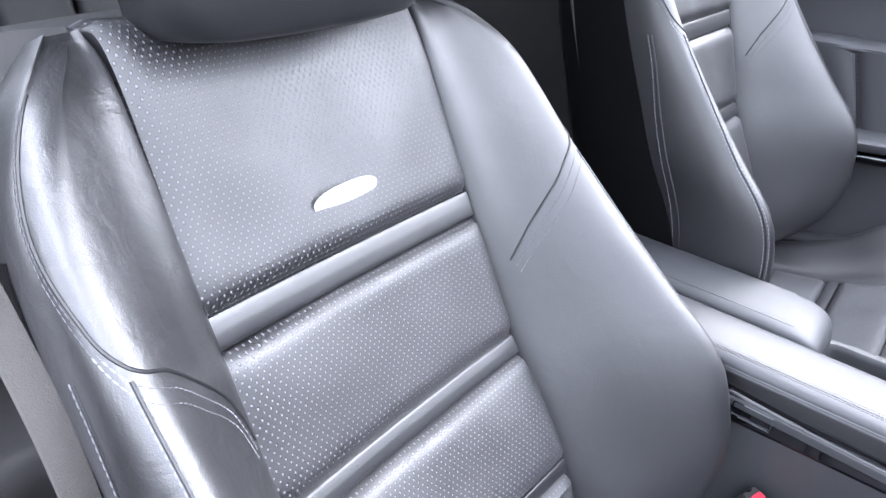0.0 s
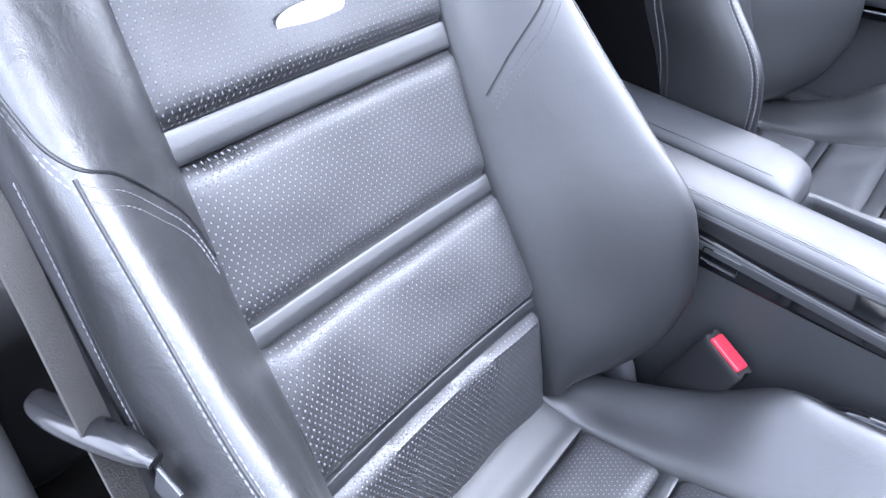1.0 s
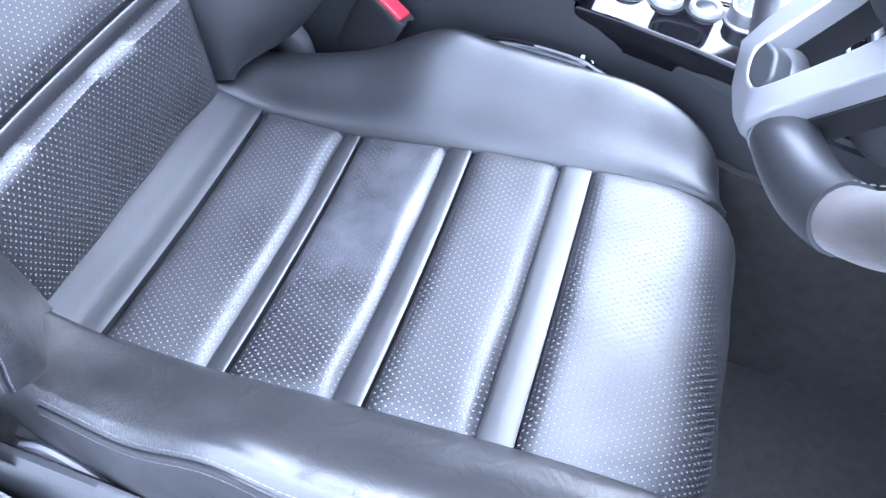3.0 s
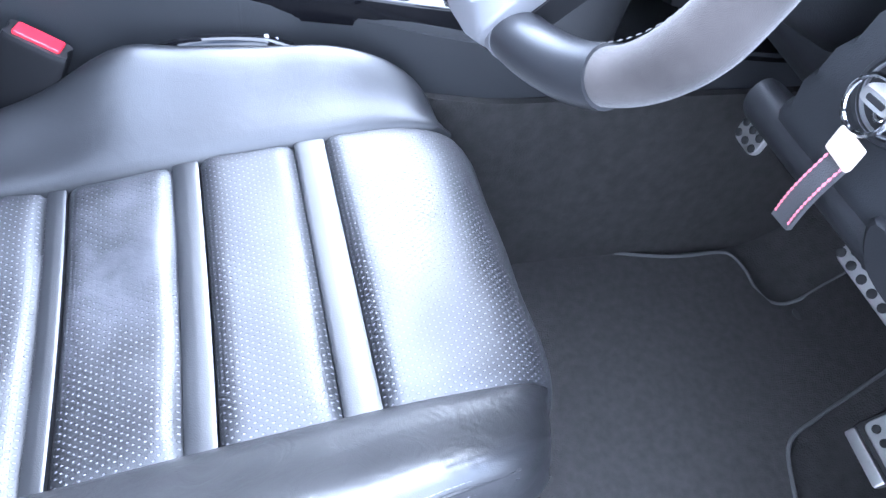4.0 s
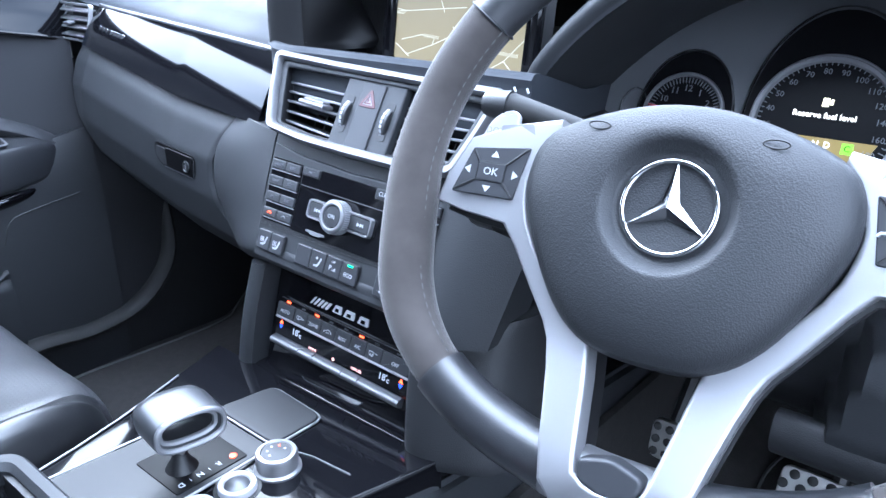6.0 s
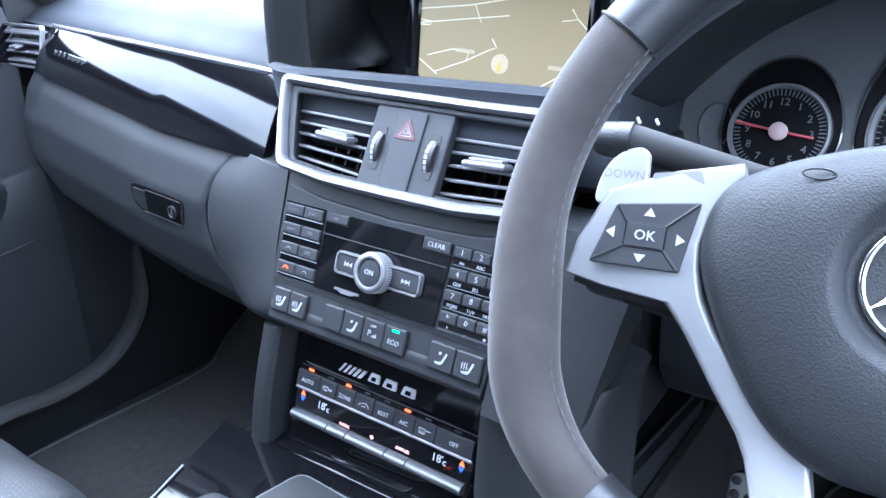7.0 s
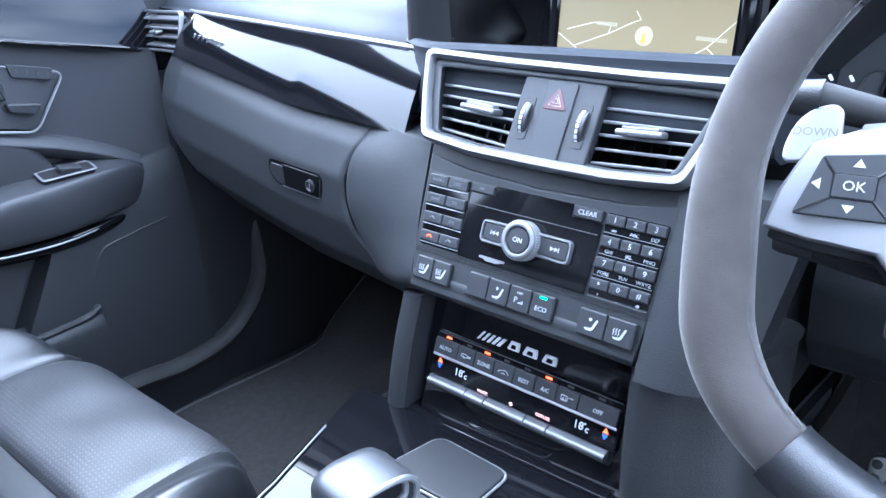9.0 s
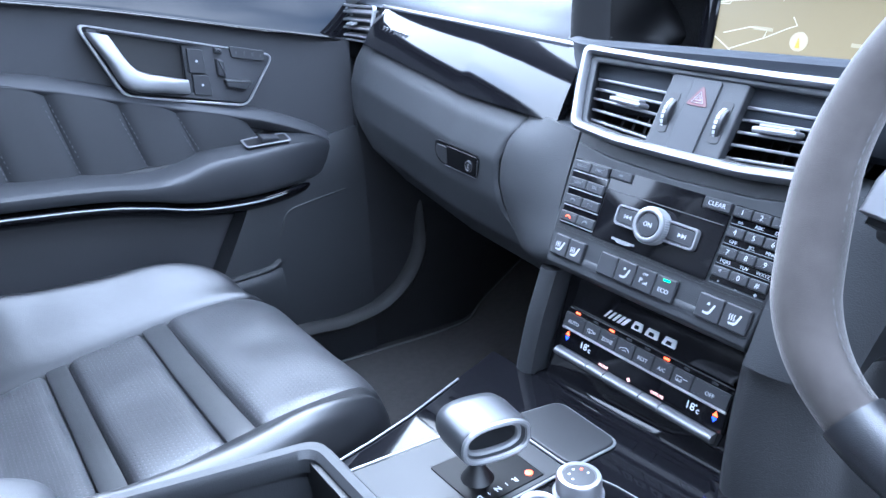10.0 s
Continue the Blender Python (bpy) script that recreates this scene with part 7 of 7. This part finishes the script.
# gloss strip along the top, and the sill under the window
part("trim_strip", skin([[(DXP + a, y, z0 + b) for a, b in ((0.012, 0.0), (0.012, 0.004), (0.0016, 0.035), (-0.012, 0.070), (-0.026, 0.104), (-0.03, 0.105), (-0.05, 0.1), (-0.05, 0.0))] for y, z0 in ((-0.6, 0.83), (-0.2, 0.810), (0.1, 0.774), (0.35, 0.727), (0.475, 0.704), (0.515, 0.697))], 48, 30), gloss, door, "piano-black gloss door trim")
part("window_sill", skin([[(DXP + a, y, z0 + b) for a, b in ((-0.028, -0.002), (-0.024, 0.018), (-0.05, 0.03), (-0.09, 0.03), (-0.09, -0.04), (-0.045, -0.04))] for y, z0 in ((-0.62, 0.935), (-0.2, 0.916), (0.1, 0.879), (0.35, 0.831), (0.5, 0.806))], 30, 20), soft, door)
part("trim_edge", tube([(DXP + 0.0125, y, z0 - 0.001) for y, z0 in curve([(-0.6, 0.83), (-0.2, 0.810), (0.1, 0.774), (0.35, 0.727), (0.475, 0.704), (0.515, 0.697)], 40)], 0.0025, 6), dark, door)
# leather panel with slanting pleats
seams = [-0.50, -0.385, -0.28, -0.18, -0.095, -0.012, 0.075, 0.163, 0.238, 0.34]
for y0, y1 in zip(seams, seams[1:]):
    def pleat(u, v, y0=y0, y1=y1):
        y = y0 + (y1 - y0) * u - 0.033 * v
        top = float(np.interp(y, [-0.5, 0.0, 0.22, 0.34], [0.75, 0.688, 0.628, 0.594]))
        low = float(np.interp(y, [-0.5, 0.15, 0.2, 0.33], [0.545, 0.535, 0.545, 0.56]))
        ease = 1 - (2 * u - 1) ** 4
        return (DXP + 0.018 + 0.006 * ease, y, low - 0.01 + (top - low + 0.01) * v)
    part("leather_pleat", surf(pleat, 14, 14, (-0.03, 0, 0)), hide_arm, door, "pleated black leather")
    for k in (-0.004, 0.004):
        part("stitching", stitches([(DXP + 0.0205, y0 + k - 0.033 * v, 0.545 + v * (float(np.interp(y0, [-0.5, 0.0, 0.22, 0.34], [0.75, 0.688, 0.628, 0.594])) - 0.55)) for v in np.linspace(0, 1, 20)], 0.0045, 0.003, 0.0006), thread, door)
part("shoulder", skin([[(DXP + a, y, z0 + b) for a, b in ((0.0, -0.02), (0.023, -0.008), (0.020, 0.0), (0.004, 0.010), (-0.02, 0.010))] for y, z0 in ((-0.6, 0.762), (-0.2, 0.714), (0.0, 0.69), (0.12, 0.66), (0.22, 0.632), (0.34, 0.598), (0.42, 0.565), (0.455, 0.545))], 24, 40), door_skin_lit, door)
part("front_cover", skin([[(-0.80, y, 0.55), (-0.745 + a, y, 0.55), (-0.742 + a, y, zt), (-0.80, y, zt)] for y, a, zt in ((0.516, 0.0, 0.85), (0.53, 0.003, 0.86), (0.66, 0.006, 0.84), (0.8, 0.008, 0.82))], 16, 10), hard, door, "black cover ahead of the window")
# arm rest: long pad that swells into the pull ahead
rows = []
for y, zt, zb, w in ((-0.55, 0.585, 0.554, 0.065), (-0.2, 0.572, 0.543, 0.065), (0.05, 0.556, 0.526, 0.065), (0.14, 0.546, 0.511, 0.065), (0.19, 0.549, 0.498, 0.064), (0.24, 0.560, 0.490, 0.062), (0.31, 0.562, 0.487, 0.058), (0.38, 0.564, 0.491, 0.05), (0.43, 0.558, 0.499, 0.036), (0.465, 0.54, 0.515, 0.012)):
    m_ = 0.5 * (zt + zb)
    rows.append([(DXP - 0.02, y, zb), (DXP - 0.02, y, zt), (DXP + 0.3 * w, y, zt + 0.003), (DXP + 0.78 * w, y, zt - 0.006), (DXP + 0.95 * w, y, zt - 0.012), (DXP + w, y, m_ + 0.2 * (zt - m_)), (DXP + 0.97 * w, y, m_ - 0.5 * (m_ - zb)), (DXP + 0.86 * w, y, zb + 0.001), (DXP + 0.4 * w, y, zb)])
part("arm_rest", skin(rows, 54, 60), hide_arm, door, "padded black leather armrest")
part("pull_cup", rbox((DXP + 0.012, 0.10, 0.545), (0.03, 0.18, 0.016), 0.006), dark, door)
under = [(-0.55, 0.552), (-0.2, 0.541), (0.05, 0.523), (0.14, 0.508), (0.19, 0.495), (0.24, 0.487), (0.31, 0.484), (0.38, 0.488), (0.44, 0.497)]
part("chrome_line", tube(curve([(DXP + (0.056 if y < 0.3 else 0.056 - (y - 0.3) * 0.2), y, z - 0.006) for y, z in under], 60), 0.0014, 6), silver, door)
part("gloss_fillet", skin([[(DXP + a * f, y, z0 - 0.001 + b) for a, b in ((0.052, 0.0), (0.048, -0.018), (0.0, -0.03), (-0.01, 0.0))] for (y, z0), f in zip(under, (1, 1, 1, 1, 1, 0.97, 0.92, 0.75, 0.45))], 20, 30), gloss, door)
wm = Matrix.Translation((DXP + 0.034, 0.333, 0.5655)) @ pose(0, 0, 0, 18, 0, 90)
ws = part("window_switch_rim", bezel(box_poly(0.075, 0.028), box_poly(0.068, 0.021), 0.0012, wm, 0.006), silver, door, "chrome rimmed window switch")
part("window_switch", rbox((0, 0, 0), (0.03, 0.016, 0.010), 0.003), key_plastic, ws).data.transform(Matrix.Translation(Vector((0.75, 0, -0.1))) @ wm @ pose(0.004, 0, 0.002, 0, 10, 0) @ Matrix.Translation(Vector((-0.75, 0, 0.1))))
part("switch_well", slab(box_poly(0.070, 0.024), 0.012, wm @ pose(0, 0, -0.0115), r=0.004), dark, ws)
# handle plate
HM = Matrix.Translation((DXP + 0.014, 0.0, 0.0)) @ Matrix(((0, 0, 1, 0), (1, 0, 0, 0), (0, 1, 0, 0), (0, 0, 0, 1)))
plate_o = [(0.142, 0.653), (0.318, 0.617), (0.370, 0.690), (0.096, 0.756)]
plate_i = [(0.1460, 0.6565), (0.3165, 0.6205), (0.3660, 0.6885), (0.1020, 0.752)]
part("plate_frame", bezel(plate_o, plate_i, 0.0035, HM, 0.016), spoke_silver, door, "silver frame round the door handle")
cup = [(0.158, 0.668), (0.234, 0.651), (0.234, 0.717), (0.126, 0.743)]
part("plate", bezel(plate_i, cup, 0.022, HM @ pose(0, 0, -0.0205), 0.010), door_skin_lit, door)
part("handle_cup", slab(rounded([(0.150, 0.664), (0.238, 0.645), (0.238, 0.720), (0.120, 0.748)], 0.01), 0.001, HM @ pose(0, 0, -0.0165)), dark, door)
part("door_handle", skin([[(DXP + 0.011 + a, y, z) for a, y, z in r] for r in (
    [(0.006, 0.108, 0.742), (0.016, 0.110, 0.744), (0.016, 0.133, 0.738), (0.006, 0.132, 0.737)],
    [(0.008, 0.128, 0.705), (0.022, 0.130, 0.706), (0.023, 0.152, 0.700), (0.008, 0.152, 0.699)],
    [(0.008, 0.148, 0.668), (0.026, 0.150, 0.668), (0.026, 0.170, 0.683), (0.008, 0.168, 0.684)],
    [(0.008, 0.200, 0.655), (0.025, 0.200, 0.656), (0.025, 0.202, 0.674), (0.008, 0.202, 0.674)],
    [(0.006, 0.232, 0.649), (0.014, 0.232, 0.650), (0.014, 0.232, 0.666), (0.006, 0.232, 0.666)])], 24, 40), silver, door, "satin silver door handle")
for a, b in (((0.237, 0.711), (0.261, 0.677)), ((0.240, 0.674), (0.266, 0.645))):
    part("lock_button", slab(rounded([(a[0], b[1]), (b[0], b[1] - 0.004), (b[0] - 0.002, a[1] - 0.004), (a[0], a[1])], 0.002), 0.004, HM @ pose(0, 0, 0.001), lip=0.001), key_plastic, door)
    part("button_sign", lathe([(0.0018, 0), (0.0018, 0.0006), (0, 0.0008)], 10, HM @ pose((a[0] + b[0]) / 2, (a[1] + b[1]) / 2 - 0.002, 0.005)), white_ink, door)
part("memory_keys", slab(rounded([(0.302, 0.692), (0.350, 0.682), (0.354, 0.697), (0.299, 0.709)], 0.003), 0.004, HM @ pose(0, 0, 0.001), lip=0.001), key_plastic, door)
for k in range(4):
    part("key_mark", slab(box_poly(0.002, 0.004), 0.0005, HM @ pose(0.309 + k * 0.0125, 0.6985 - k * 0.0027, 0.005)), grey_satin, door)
part("seat_switch", slab(rounded([(0.288, 0.650), (0.318, 0.642), (0.330, 0.655), (0.285, 0.663)], 0.005), 0.010, HM, lip=0.003), key_plastic, door, "seat-shaped cushion switch")
part("seat_switch", slab(rounded([(0.277, 0.668), (0.289, 0.665), (0.288, 0.690), (0.276, 0.694)], 0.004), 0.010, HM, lip=0.003), key_plastic, door, "seat-shaped backrest switch")
part("seat_switch", slab(rounded([(0.276, 0.700), (0.287, 0.698), (0.287, 0.707), (0.276, 0.709)], 0.003), 0.010, HM, lip=0.003), key_plastic, door, "seat-shaped headrest switch")
# lower pocket
part("pocket_face", skin([[(DXP + a, y, z) for a, z in ((0.02, 0.12), (0.045, 0.16), (0.05, 0.3), (zt_a, zt), (0.0, zt), (-0.01, 0.12))] for y, zt, zt_a in ((-0.6, 0.345, 0.045), (0.0, 0.345, 0.045), (0.3, 0.352, 0.045), (0.33, 0.36, 0.03))], 30, 30), soft, door, "black door pocket")
part("pocket_lip", tube([(DXP + 0.043, y, z) for y, z in curve([(-0.6, 0.352), (0.0, 0.352), (0.28, 0.357), (0.33, 0.368)], 30)], 0.005, 8), hard, door)
part("speaker_panel", skin([[(DXP + a, y + dy * (0.53 - z) * 0.55, z) for a, z in ((0.03, 0.10), (0.04, 0.3), (0.036, zt), (0.0, zt + 0.01), (-0.01, 0.10))] for y, zt, dy in ((0.325, 0.472, -1), (0.345, 0.487, -1), (0.40, 0.503, -0.6), (0.5, 0.515, 0))], 30, 16), soft, door, "black speaker panel")
part("speaker_line", tube(curve([(DXP + 0.041, 0.335, 0.41), (DXP + 0.041, 0.352, 0.445), (DXP + 0.041, 0.39, 0.455), (DXP + 0.041, 0.46, 0.464)], 30), 0.0012, 5), dark, door)
# side wall ahead of the door, and the sweeping sill trim of the far footwell
setting("wall_kick_far", skin([[(-0.75, y, 0.02), (-0.70 + a, y, 0.02), (-0.69 + a, y, 0.3), (-0.70 + a, y, 0.6), (-0.75, y, 0.62)] for y, a in ((0.5, 0.0), (0.75, 0.02), (1.05, 0.06))], 24, 12), hard, "black kick panel of the far footwell", "wall")
setting("sill_sweep", tube(curve([(-0.675, -0.4, 0.22), (-0.675, 0.2, 0.225), (-0.675, 0.34, 0.233), (-0.675, 0.43, 0.225), (-0.675, 0.51, 0.236), (-0.675, 0.565, 0.272), (-0.677, 0.596, 0.319), (-0.690, 0.606, 0.37), (-0.705, 0.61, 0.42)], 80), 0.02, 12, flat=0.6), rubber, "black sill trim sweeping up the footwell", "sill")
# out of view; added to darken the driver's footwell from the side
setting("wall_kick_near", rbox((0.76, 0.8, 0.3), (0.03, 0.6, 0.62), 0.01), hard, "unseen black kick panel that blocks side light from the near footwell", "wall")

# ---- driver's footwell ----
foot_mat = thing("floor_mat", (0.36, 0.5, 0.01), "black carpet floor mat with a piped edge", "floor mat")
outline = [(0.118, 0.26), (0.134, 0.456), (0.147, 0.511), (0.179, 0.597), (0.204, 0.689), (0.207, 0.760), (0.216, 0.782), (0.245, 0.790), (0.28, 0.788), (0.306, 0.797), (0.315, 0.83), (0.309, 0.88), (0.31, 0.95), (0.36, 0.985), (0.43, 0.96), (0.446, 0.905), (0.465, 0.83), (0.487, 0.76), (0.515, 0.70), (0.60, 0.66), (0.635, 0.6), (0.635, 0.26)]
fine_line = [tuple(p) for p in curve(outline, 160, True)]


FLOOR_LINE = [tuple(p[1:]) for p in curve(floor_rows(0), 40)]


def rise(y):
    """The mat's underside follows the floor up to the toe board."""
    return 0.004 + max(-0.002, float(np.interp(y, [p[0] for p in FLOOR_LINE], [p[1] for p in FLOOR_LINE]))) + 0.004 * min(1.0, max(0.0, (y - 0.6) / 0.1))


bm = slab(fine_line, 0.008)
for v in bm.verts:
    v.co.z += rise(v.co.y) - 0.004
part("mat", bm, mat_cloth, foot_mat)
part("piping", tube([(x, y, rise(y) + 0.004) for x, y in fine_line], 0.0028, 6, True), mat("mat_piping", (0.06, 0.06, 0.06), 0.8), foot_mat, "grey piped edge")
part("fixing", lathe([(0.012, 0), (0.012, 0.004), (0, 0.005)], 20, pose(0.335, 0.83, 0.010)), rubber, foot_mat)

# the far footwell's floor is raised; its mat runs up the toe board
def far_rise(y):
    return 0.146 + 0.55 * max(0.0, y - 0.70) + 0.6 * max(0.0, y - 0.66) ** 2


setting("floor_far", surf(lambda u, v: (-0.715 + 0.515 * u, 0.24 + 0.76 * v, far_rise(0.24 + 0.76 * v)), 8, 30, (0, 0, -0.1)), carpet, "black carpet on the raised floor of the far footwell", "floor")
far_mat = thing("floor_mat", (-0.43, 0.5, 0.15), "black carpet floor mat with a piped edge before the far seat", "floor mat")
far_line = [tuple(p) for p in curve(rounded([(-0.676, 0.25), (-0.668, 0.44), (-0.652, 0.60), (-0.651, 0.68), (-0.672, 0.735), (-0.655, 0.86), (-0.26, 0.86), (-0.225, 0.6), (-0.215, 0.25)], 0.03, 4), 140, True)]
bm = slab(far_line, 0.006)
for v in bm.verts:
    v.co.z += far_rise(v.co.y)
part("mat", bm, mat_cloth, far_mat)
part("piping", tube([(x, y, far_rise(y) + 0.006) for x, y in far_line], 0.0026, 6, True), bpy.data.materials["mat_piping"], far_mat, "grey piped edge")


def pedal(name, label, centre, w, h, tilt, cols, rows_, stud_r, arm_to, stagger=True):
    p = thing(name, centre, label, "pedal")
    m = face_on(*centre, tilt)
    part("pad", slab(box_poly(w, h), 0.008, m, r=0.012, lip=0.002), bare, p, "brushed steel pad")
    for r in range(rows_):
        for c in range(cols):
            x = (c - (cols - 1) / 2) * w / cols + (w / cols * 0.25 * (1 if r % 2 else -1) if stagger else 0)
            y = (r - (rows_ - 1) / 2) * h / rows_ * 0.94
            part("stud", lathe([(stud_r, 0), (stud_r, 0.0022), (stud_r * 0.7, 0.003), (0, 0.003)], 12, m @ pose(x, y, 0.0075)), rubber, p)
    part("arm", tube([centre, Vector(centre).lerp(Vector(arm_to), 0.5) + Vector((0, 0.03, 0)), arm_to], 0.009, 8), dark, p)
    return p


pedal("brake_pedal", "steel brake pedal with black rubber studs", (0.418, 0.785, 0.21), 0.125, 0.062, 28, 6, 4, 0.0062, (0.43, 0.93, 0.55))
pedal("parking_brake_pedal", "small steel parking brake pedal with rubber studs", (0.262, 0.648, 0.313), 0.042, 0.048, 12, 3, 3, 0.0048, (0.262, 0.8, 0.55), False)
acc = thing("accelerator_pedal", (0.555, 0.87, 0.05), "long steel accelerator pedal with black rubber studs", "pedal")
am2 = Matrix.Translation((0.548, 0.868, 0.095)) @ Euler((radians(90 - 32), 0, radians(-5))).to_matrix().to_4x4() @ pose(0, 0, 0, 0, 0, 0)
part("base", slab(box_poly(0.084, 0.235), 0.008, am2 @ pose(0, 0, -0.008), r=0.01, lip=0.003), rubber, acc)
part("pad", slab([(-0.036, -0.1), (0.032, -0.1), (0.036, 0.1), (-0.028, 0.1)], 0.006, am2, r=0.012, lip=0.002), bare, acc, "brushed steel pad")
part("hinge", rbox((0, 0, 0), (0.078, 0.022, 0.018), 0.004), bare, acc, "steel hinge plate").data.transform(Matrix.Translation((-0.555, -0.87, -0.05)) @ am2 @ pose(0.002, -0.119, 0.0) @ Matrix.Translation((0.555, 0.87, 0.05)))
for r in range(9):
    for c in range(3):
        part("stud", lathe([(0.0058, 0), (0.0058, 0.0022), (0.004, 0.003), (0, 0.003)], 12, am2 @ pose(-0.0205 + c * 0.0195 + (0.005 if r % 2 else -0.002) + r * 0.0004, -0.086 + r * 0.0212, 0.0056)), rubber, acc)

# ---- seat belt at the near pillar ----
belt = thing("seat_belt", (0.64, -0.3, 0.2), "grey-brown seat-belt webbing hanging beside the driver's seat", "seat belt")
line = curve([(0.662, -0.52, 1.05), (0.655, -0.464, 0.95), (0.646, -0.394, 0.79), (0.645, -0.352, 0.70), (0.645, -0.326, 0.57), (0.645, -0.279, 0.40), (0.642, -0.249, 0.28), (0.632, -0.222, 0.22), (0.624, -0.196, 0.17)], 60)
def web(u, v):
    p = line[min(59, int(round(v * 59)))]
    k = min(1.0, max(0.0, (p[2] - 0.26) / 0.2))
    return (p[0] + k * (0.010 + 0.022 * (u - 0.5)) + (1 - k) * 0.006 * (u - 0.5), p[1] + 0.022 * k + (u - 0.5) * (0.044 * (1 - k) + 0.012 * k), p[2] + (u - 0.5) * 0.018 * (1 - k))


part("webbing", surf(web, 6, 59, (0.001, -0.0012, 0)), webbing, belt)
part("tongue", tube(curve([(0.652, -0.402, 0.546), (0.657, -0.385, 0.553), (0.660, -0.35, 0.566), (0.658, -0.31, 0.576), (0.652, -0.275, 0.579), (0.648, -0.258, 0.576)], 30), lambda f: 0.0125 * math.sin(math.pi * min(max(f, 0.04), 0.96)) ** 0.35, 14, flat=0.7), mat("tongue_plastic", (0.012, 0.012, 0.013), 0.22, vary=0.1), belt, "dark belt tongue with a steel end")
part("tongue_blade", rbox((0.649, -0.252, 0.556), (0.003, 0.022, 0.03), 0.001, turn=(-25, 0, 0)), grey_satin, belt)
part("anchor_cover", skin([[(x0 + a, y, z) for a, z in ((-0.010, 0.08), (-0.009, zt), (0.006, zt - 0.004), (0.011, 0.08))] for y, zt, x0 in ((-0.235, 0.2, 0.616), (-0.2, 0.215, 0.617), (-0.15, 0.2, 0.622), (-0.11, 0.16, 0.626))], 20, 16), pale_plastic, belt, "pale plastic anchor cover")
# long grey trim box beside the seat, with a fine groove and small print on its outer face
side_trim = thing("side_trim", (0.655, -0.3, 0.11), "grey plastic trim box beside the driver's seat", "trim box")
rows = []
for y, x0, k in ((-0.415, 0.636, 0.75), (-0.405, 0.637, 0.93), (-0.39, 0.638, 1.0), (-0.28, 0.648, 1.0), (-0.18, 0.659, 1.0)):
    c = 0.178
    rows.append([(x0 + a, y, c + (z - c) * k) for a, z in ((0.0, 0.117), (0.0, 0.18), (0.001, 0.232), (0.004, 0.237), (0.016, 0.236), (0.021, 0.230), (0.026, 0.18), (0.028, 0.122), (0.024, 0.115))])
part("body", skin(rows, 54, 40), sill_grey, side_trim)
part("groove", tube([(0.6660, -0.385, 0.128), (0.677, -0.28, 0.128), (0.688, -0.18, 0.128)], 0.0014, 6), pale_plastic, side_trim, "thin pale edge line")
part("end_joint", tube([(0.6405, -0.375, 0.2375), (0.655, -0.374, 0.2365), (0.6625, -0.373, 0.231)], 0.001, 5), dark, side_trim)
for k in range(5):
    part("print_bar", rbox((0.6715 + k * 0.0011, -0.315 + k * 0.011, 0.172), (0.0012, 0.005, 0.0028), 0, turn=(0, 0, -6)), white_ink, side_trim)

# ---- rear bench, glimpsed between the seats ----
bench = thing("rear_bench", (0, -1.15, 0.0), "black leather rear bench behind the front seats", "rear seat")
part("cushion", rbox((0, -1.0, 0.25), (1.3, 0.5, 0.3), 0.06, 4), hide, bench)
for k in range(10):
    part("backrest_panel", rbox((-0.585 + k * 0.13, -1.25, 0.62), (0.128, 0.16, 0.62), 0.018, 3, (12, 0, 0)), hide, bench)
setting("wall_far_rear", rbox((-0.74, -0.98, 0.60), (0.06, 0.8, 1.2), 0.02), roof_cloth, "dark rear door lining at the far side", "wall")
setting("wall_near_rear", rbox((0.74, -0.98, 0.60), (0.06, 0.72, 1.2), 0.02), roof_cloth, "dark rear door lining at the near side", "wall")
setting("pillar_front_far", tube([(-0.74, 0.62, 0.78), (-0.68, 0.32, 1.03), (-0.58, 0.0, 1.2)], 0.04, 10), trim_cloth, "grey windscreen pillar at the far side", "pillar")
setting("pillar_front_near", tube([(0.76, 0.66, 0.78), (0.69, 0.34, 1.03), (0.58, 0.0, 1.2)], 0.04, 10), trim_cloth, "grey windscreen pillar at the near side", "pillar")
